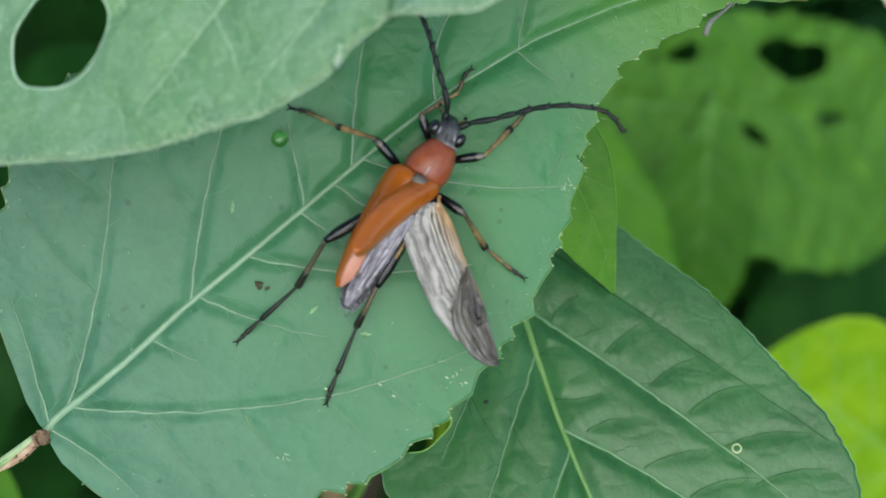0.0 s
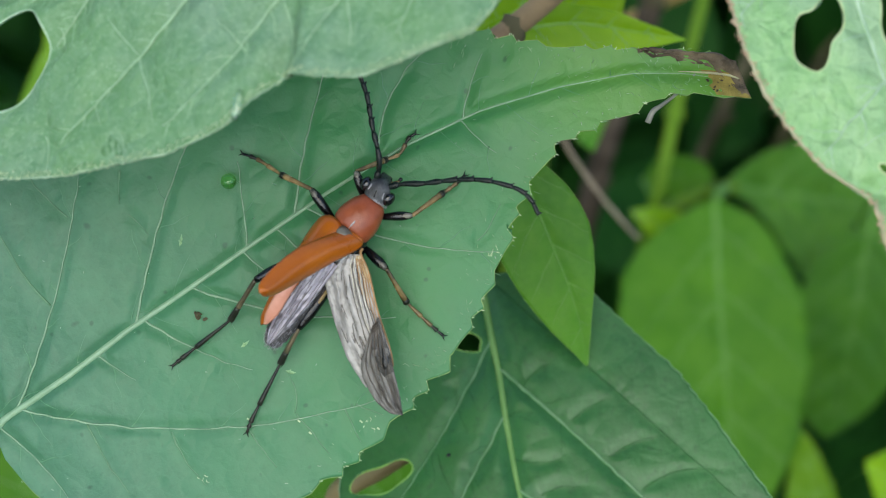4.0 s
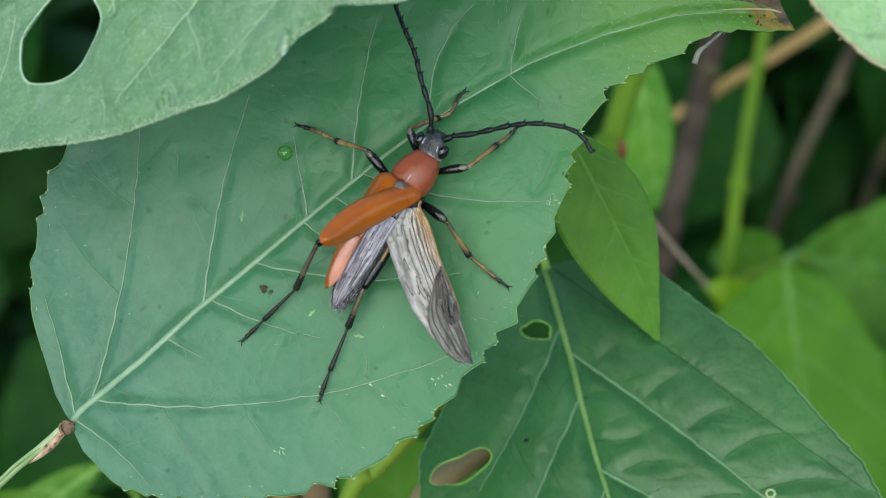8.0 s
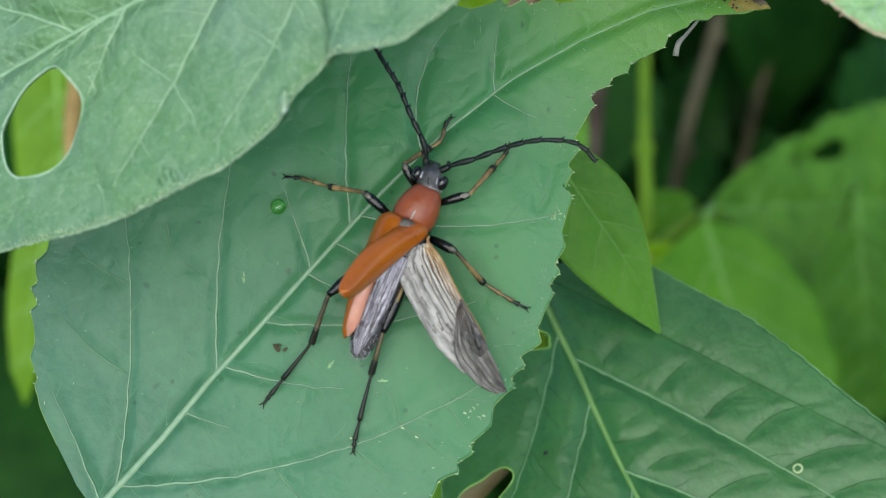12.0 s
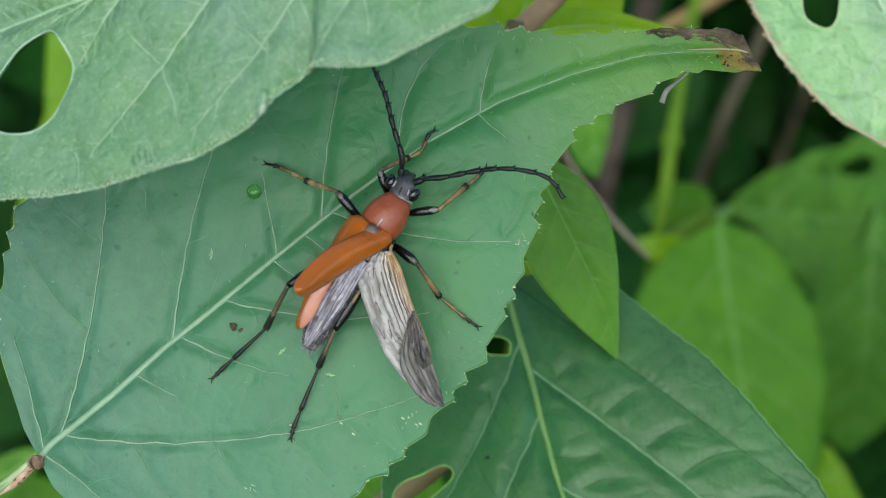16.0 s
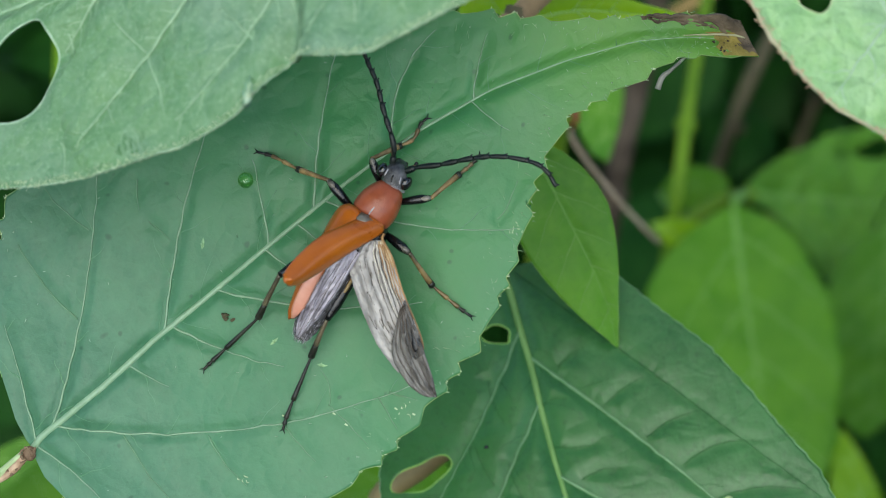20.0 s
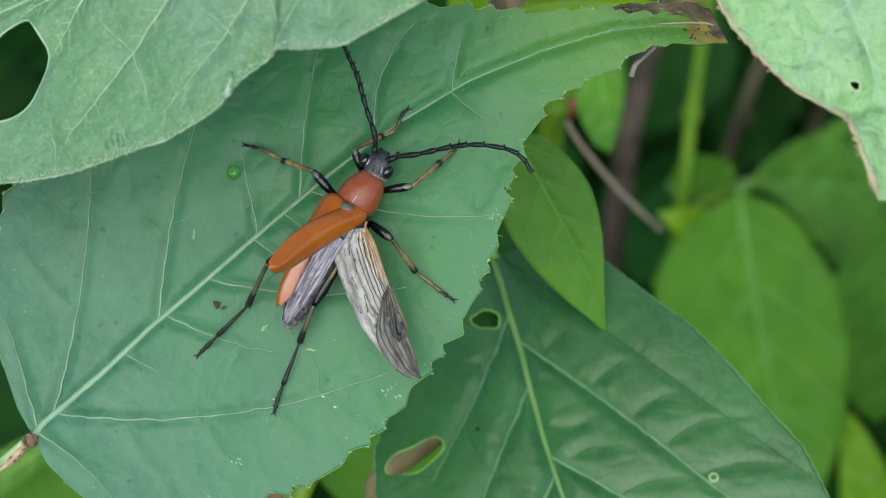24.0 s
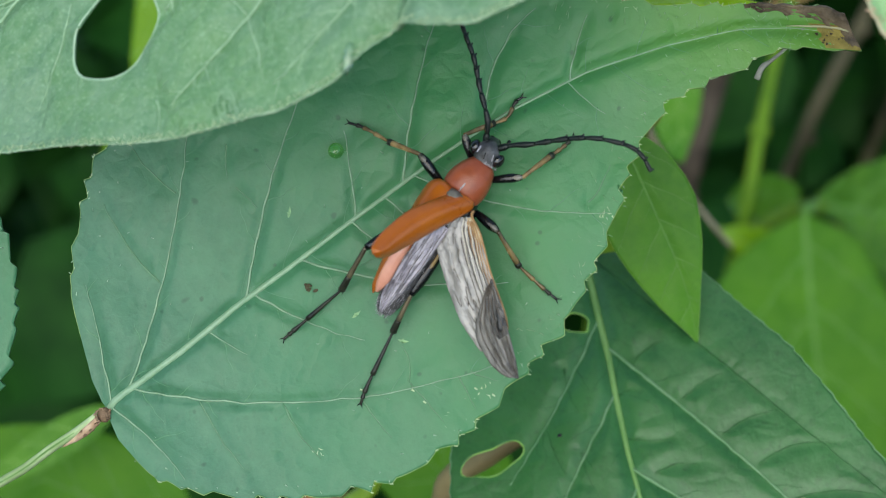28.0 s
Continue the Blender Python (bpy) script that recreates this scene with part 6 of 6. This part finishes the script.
    bm = bmesh.new()
    tube(bm, spline([(4.28, -0.05, 2.62), (4.4, 0.37, 2.55), (4.28, 0.79, 2.62)], 10), values([0.05, 0.14, 0.05], 10), 8, 0.6)
    part("upper_lip", bm, AMBER, head, "amber upper lip")
    antennae = [
        antenna(beetle, [(3.72, 0.72, 3.4), (4.92, 1.25, 4.0), (6.52, 2.88, 4.4), (7.89, 4.2, 4.6), (8.84, 5.45, 4.8), (10.05, 7.01, 4.6)], "dark jointed toothed antenna held forwards"),
        antenna(beetle, [(3.72, -0.15, 3.4), (4.5, -0.95, 3.7), (5.18, -1.94, 4.0), (6.18, -3.13, 4.4), (7.08, -4.3, 4.8), (7.87, -5.71, 5.2), (8.45, -7.5, 5.4), (8.35, -8.6, 5.5), (7.81, -9.58, 5.5)], "dark jointed toothed antenna curving sideways")]
    # wing cases
    def case(inner, outer, bulge, label, under):
        bm, _ = shell(inner, outer, bulge, 48, 18)
        ob = part("wing_case", bm, ELYTRA, beetle, label)
        ob.data.materials.append(under)
        mod = ob.modifiers.new("thickness", "SOLIDIFY")
        mod.thickness, mod.offset = 0.12 * MM, -1
        return ob
    lying = case([(-0.1, 0.62, 4.55), (-0.6, 0.7, 5.0), (-2.5, 0.85, 5.1), (-5.5, 1.0, 4.5), (-7.6, 1.05, 3.7), (-8.5, 1.35, 3.2)],
         [(0.05, 1.95, 3.9), (-0.6, 2.45, 3.5), (-2.6, 2.55, 3.2), (-5.5, 2.45, 3.0), (-7.8, 2.1, 2.7), (-8.75, 1.7, 2.7)], 0.45, "closed orange-brown wing case lying on the abdomen", ELYTRA_IN)
    bm, _ = shell([(-4.6, 1.02, 4.78), (-6.2, 0.98, 4.35), (-7.6, 1.0, 3.82), (-8.45, 1.3, 3.3)], [(-4.6, 1.6, 4.9), (-6.2, 1.85, 4.42), (-7.7, 1.8, 3.8), (-8.5, 1.55, 3.26)], 0.14, 20, 8)
    strip = part("inner_edge", bm, ELYTRA_IN, lying, "salmon-pink inner edge")
    strip.modifiers.new("thickness", "SOLIDIFY").thickness = 0.05 * MM
    case([(0.0, 0.45, 4.6), (-0.6, 0.85, 5.0), (-2.56, 1.92, 7.5), (-4.2, 2.3, 9.2), (-5.4, 2.38, 10.2), (-5.85, 2.25, 10.55), (-6.1, 2.0, 10.65)],
         [(0.0, -0.9, 4.2), (-0.6, -1.05, 4.4), (-2.4, -0.2, 5.6), (-4.54, 0.7, 7.6), (-5.7, 1.2, 9.2), (-6.15, 1.6, 10.1), (-6.12, 1.95, 10.62)], 0.5, "raised orange-brown wing case", ELYTRA_IN)
    # spread hind wing
    lead = [(-0.9, -1.35, 4.5), (-1.6, -2.5, 4.7), (-3.19, -4.31, 5.0), (-4.87, -6.49, 4.8), (-5.7, -7.3, 4.6)]
    trail = [(-1.6, -0.2, 4.2), (-3.3, 0.0, 4.0), (-5.04, -1.74, 4.1), (-6.95, -4.28, 4.1), (-8.0, -6.6, 4.0)]

    def membrane(name, one, two, bulge, nu, nv, depth, count, mat, label):
        bm, grid = shell(one, two, bulge, nu, nv, depth, count)
        lines = [[Vector(v.co) / MM for v in row] for row in grid]
        ob = part(name, bm, mat, beetle, label)
        ob.modifiers.new("thickness", "SOLIDIFY").thickness = 0.015 * MM
        return ob, lines

    def crease(host, lines, f, r0, mat, first=0.0, last=1.0, wave=0.01, name="wing_vein"):
        n, m = len(lines), len(lines[0])
        pts = []
        for i in range(int(first * (n - 1)), int(last * (n - 1)) + 1):
            j = min(m - 1, max(0, int(round((f + wave * math.sin(i * 0.17 + f * 31) + 0.5 * wave * math.sin(i * 0.41 + f * 17)) * (m - 1)))))
            pts.append(lines[i][j] + Vector((0, 0, 0.02)))
        pts = [sum((pts[min(len(pts) - 1, max(0, k + d))] for d in (-2, -1, 0, 1, 2)), Vector()) / 5 for k in range(len(pts))]
        bm = bmesh.new()
        tube(bm, pts, values([r0, r0 * 0.8, r0 * 0.35], len(pts)), 6)
        part(name, bm, mat, host)

    wing, net = membrane("hind_wing", lead, trail, 0.2, 120, 100, 0.08, 9, WING, "translucent grey pleated hind wing")
    for f, r0, last in ((0.11, 0.034, 1), (0.17, 0.036, 0.95), (0.24, 0.04, 0.97), (0.33, 0.028, 0.9), (0.42, 0.032, 1), (0.55, 0.016, 0.75), (0.7, 0.012, 0.6)):
        crease(wing, net, f, r0, WING_VEIN, rng.uniform(0.1, 0.3), last, 0.007)
    # Pale threads that paint highlights along the pleats.
    for f in (0.14, 0.2, 0.29, 0.38):
        crease(wing, net, f, 0.035, WING_PALE, rng.uniform(0.0, 0.1), rng.uniform(0.5, 0.9), name="pleat_highlight")
    for f, last in ((0.05, 0.7), (0.1, 0.62), (0.15, 0.52), (0.22, 0.42)):
        crease(wing, net, f, 0.06, WING_COSTA, 0.06, last, 0.004, "golden_vein")
    for k in range(11):
        f0, i0 = rng.uniform(0.35, 0.85), int(rng.uniform(0.25, 0.9) * (len(net) - 1))
        span = [net[min(len(net) - 1, max(0, i0 + int(6 * math.sin(q * 0.9 + k))))][min(len(net[0]) - 1, int((f0 + 0.018 * q) * (len(net[0]) - 1)))] + Vector((0, 0, 0.03)) for q in range(6)]
        bm = bmesh.new()
        tube(bm, [v for v in spline(span, 12)], values([0.012, 0.026, 0.012], 12), 5)
        part("cross_wrinkle", bm, WING_VEIN, wing)
    bm = bmesh.new()
    n_rows, n_cols = int(0.34 * len(net)), int(0.24 * len(net[0]))
    lifted = [[bm.verts.new((net[a][b] + Vector((0, 0, 0.035))) * MM) for b in range(int(n_cols * (1 - 0.75 * (a / n_rows) ** 1.5)) + 1)] for a in range(2, n_rows)]
    for r0, r1 in zip(lifted, lifted[1:]):
        for b in range(min(len(r0), len(r1)) - 1):
            bm.faces.new((r0[b], r1[b], r1[b + 1], r0[b + 1]))
    part("wing_root", bm, WING_ROOT, wing, "tan golden root of the wing")
    tube_part("wing_costa", [(-0.5, -1.2, 4.4)] + lead, [0.1, 0.1, 0.08, 0.06, 0.05], WING_COSTA, wing, 30, 8)
    # the other hind wing stays folded on the abdomen
    fold_a = [(-2.2, 1.1, 4.9), (-4.6, 1.2, 4.5), (-7.0, 1.2, 3.9), (-8.6, 1.0, 3.4), (-9.3, 0.75, 2.9)]
    fold_b = [(-2.4, -0.5, 4.4), (-4.6, -0.45, 4.0), (-6.8, -0.25, 3.5), (-8.5, 0.1, 3.0), (-9.45, 0.45, 2.75)]
    folded, net = membrane("folded_wing", fold_a, fold_b, 0.3, 90, 60, 0.10, 7, WING_FOLD, "crumpled lilac-grey folded hind wing")
    for f, r0 in ((0.14, 0.026), (0.26, 0.015), (0.38, 0.022), (0.5, 0.015), (0.6, 0.03), (0.74, 0.018), (0.88, 0.022)):
        crease(folded, net, f, r0, WING_VEIN, rng.uniform(0, 0.3), rng.uniform(0.75, 1.0), 0.02)
    bm = bmesh.new()
    tube(bm, spline([(-3.2, -0.75, 3.6), (-5.2, -0.72, 3.2), (-7.0, -0.5, 2.9), (-8.4, -0.2, 2.6)], 20), values([0.1, 0.13, 0.12, 0.06], 20), 8)
    part("side_seam", bm, AMBER, abdomen, "yellowish seam along the flank")
    lead2 = [(-3.7, -4.85, 5.2), (-5.0, -6.55, 5.0), (-6.8, -8.5, 4.3), (-7.6, -9.25, 4.0), (-8.0, -9.6, 3.85)]
    trail2 = [(-4.3, -4.7, 5.0), (-7.0, -5.6, 4.35), (-8.15, -7.3, 4.1), (-8.45, -8.7, 3.95), (-8.1, -9.6, 3.9)]
    bm, _ = shell(lead2, trail2, 0.05, 36, 24, 0.06, 5)
    apex = part("wing_apex", bm, WING_TIP, beetle, "smoky folded tip of the hind wing")
    apex.location.z = 0.32 * MM
    apex.modifiers.new("thickness", "SOLIDIFY").thickness = 0.015 * MM
    for f in (0.12, 0.3, 0.45, 0.62, 0.8):
        a, b = spline(lead2, 30), spline(trail2, 30)
        bm = bmesh.new()
        tube(bm, [a[i].lerp(b[i], f + 0.03 * math.sin(i * 0.3)) + Vector((0, 0, 0.1)) for i in range(26)], values([0.04, 0.015], 26), 5)
        part("wing_vein", bm, WING_VEIN, apex)
    sa, sb = spline([(-3.5, -4.75, 5.06), (-4.4, -5.85, 5.02), (-5.3, -6.95, 4.85), (-5.9, -7.55, 4.7)], 24), spline([(-3.6, -4.65, 5.05), (-5.0, -5.2, 4.9), (-6.2, -6.2, 4.6), (-6.6, -7.2, 4.5)], 24)
    bm = bmesh.new()
    sheet = [[bm.verts.new((a.lerp(b, k / 6) + Vector((0, 0, 0.42 + 0.04 * noise.noise(a * 1.7 + Vector((k, 0, 0)))))) * MM) for k in range(7)] for a, b in zip(sa, sb)]
    for r0, r1 in zip(sheet, sheet[1:]):
        for k in range(6):
            bm.faces.new((r0[k], r1[k], r1[k + 1], r0[k + 1]))
    part("dark_wing_patch", bm, WING_DARK, wing, "dark brown patch at the front edge")
    tube_part("wing_fold", [(-4.2, -5.35, 5.0), (-5.1, -6.3, 4.95), (-5.9, -6.9, 4.75), (-6.5, -7.2, 4.5)], [0.1, 0.2, 0.26, 0.1], BLACK, apex, 16, 10, 0.35)
    # legs
    leg(beetle, [(2.2, 0.85, 2.4), (3.38, 2.2, 3.0), (5.1, 1.23, 1.3), (5.96, 0.75, 0.6), (7.08, 0.87, 0.3), (7.63, 0.7, 0.15)], "front", 0.30, 0.19)
    leg(beetle, [(1.7, -0.7, 2.4), (3.09, -2.55, 2.8), (5.44, -3.28, 1.2), (6.39, -3.57, 0.5), (7.22, -3.72, 0.2)], "front", 0.30, 0.19)
    leg(beetle, [(-0.2, 1.6, 2.5), (0.7, 4.0, 3.0), (0.27, 6.38, 1.6), (0.16, 8.39, 0.5), (-0.13, 9.58, 0.15)], "middle", 0.33, 0.19)
    leg(beetle, [(-0.5, -1.0, 2.5), (-0.77, -3.18, 3.4), (-1.98, -5.49, 1.4), (-2.35, -7.53, 0.4), (-2.48, -8.69, 0.15)], "middle", 0.33, 0.19)
    leg(beetle, [(-2.8, 1.6, 2.6), (-6.45, 3.68, 3.0), (-9.84, 3.77, 1.0), (-13.63, 5.05, 0.4), (-14.89, 5.44, 0.15)], "hind", 0.38, 0.2, True)
    leg(beetle, [(-2.8, -0.7, 2.6), (-7.44, -0.56, 2.8), (-10.25, -0.73, 1.2), (-14.29, -1.2, 0.4), (-15.6, -1.44, 0.15)], "hind", 0.38, 0.2, True)
    return beetle, antennae


BEETLE, ANTENNAE = beetle_on_leaf()


# ---- drops and small bits ----
def drop(shape, m, x, y, rx, ry, h, turn, label, mat=WATER):
    ob = thing("water_drop", m @ Matrix.Translation(shape.at(x, y, 0.0) * MM) @ pose(0, 0, 0, 0, 0, turn), label, "water drop")
    bm = bmesh.new()
    bmesh.ops.create_uvsphere(bm, u_segments=28, v_segments=20, radius=1.0, matrix=Matrix.Translation((0, 0, h * 0.86 * MM)) @ Matrix.Diagonal((rx * MM, ry * MM, h * MM, 1)))
    part("drop", bm, mat, ob)


drop(MAIN, MAIN_M, 22.68, 9.15, 0.54, 0.54, 0.5, 0, "small round clear water drop on a leaf")
TOP_M = frame_from((2.8, 105.4, 493.5), (-0.89, 0.106, -0.443), (-0.409, -0.613, 0.676))
drop(TOP, TOP_M, 20.4, 9.75, 0.95, 0.36, 0.28, 68, "long clear water drop at a leaf edge", WATER_CLEAR)


def crumbs():
    """Bits of dirt and bite marks on the blade."""
    rng = random.Random(12)
    ob = thing("dirt_speck", MAIN_M @ Matrix.Translation(MAIN.at(17.1, 1.57, 0.05) * MM), "small brown crumb of dirt on a leaf", "dirt")
    bm = bmesh.new()
    for k in range(7):
        m = Matrix.Translation(Vector((rng.uniform(-0.35, 0.35), rng.uniform(-0.35, 0.35), rng.uniform(0.0, 0.15))) * MM) @ Matrix.Diagonal((rng.uniform(0.1, 0.24) * MM, rng.uniform(0.08, 0.2) * MM, rng.uniform(0.07, 0.15) * MM, 1))
        bmesh.ops.create_icosphere(bm, subdivisions=1, radius=1.0, matrix=m)
    part("crumb", bm, STEM_MOTTLED, ob, smooth=False)


crumbs()


def black_speck():
    ob = thing("dirt_speck", LOWER_M @ Matrix.Translation(LOWER.at(14.2, -6.6, 0.06) * MM), "tiny black speck on the dark green leaf", "dirt")
    bm = bmesh.new()
    bmesh.ops.create_icosphere(bm, subdivisions=2, radius=1.0)
    for v in bm.verts:
        v.co *= 1 + 0.3 * noise.noise(v.co * 2.0)
        v.co = Vector((v.co.x * 0.13, v.co.y * 0.2, v.co.z * 0.1)) * MM
    part("crumb", bm, BLACK, ob)


black_speck()


def tendril():
    pts = [(12.9, 114.5, 468.6), (13.2, 114.9, 469.3), (13.8, 115.2, 469.7), (14.9, 115.6, 470.7), (15.8, 116.3, 471.7)]
    base = Vector(pts[-1])
    ob = thing("tendril", Matrix.Translation(base * MM), "small curled grey dry tendril under the leaf tip", "tendril")
    tube_part("stalk", [Vector(p) - base for p in pts], [0.22, 0.2, 0.13, 0.1, 0.09], TENDRIL, ob, 16, 8)


tendril()


def motions():
    """The beetle rests; one antenna swings back a little in the first seconds."""
    pivot = Matrix.Translation(Vector((3.72, -0.15, 3.4)) * MM)
    swing = lambda a: pivot @ pose(0, 0, 0, 0, 0, a) @ pivot.inverted()
    walk(ANTENNAE[1], [(0.0, swing(3.5)), (1.0, swing(3.0)), (2.5, swing(1.8)), (4.5, swing(0.2)), (6.0, swing(0.0)), (28.0, swing(0.0))])


motions()
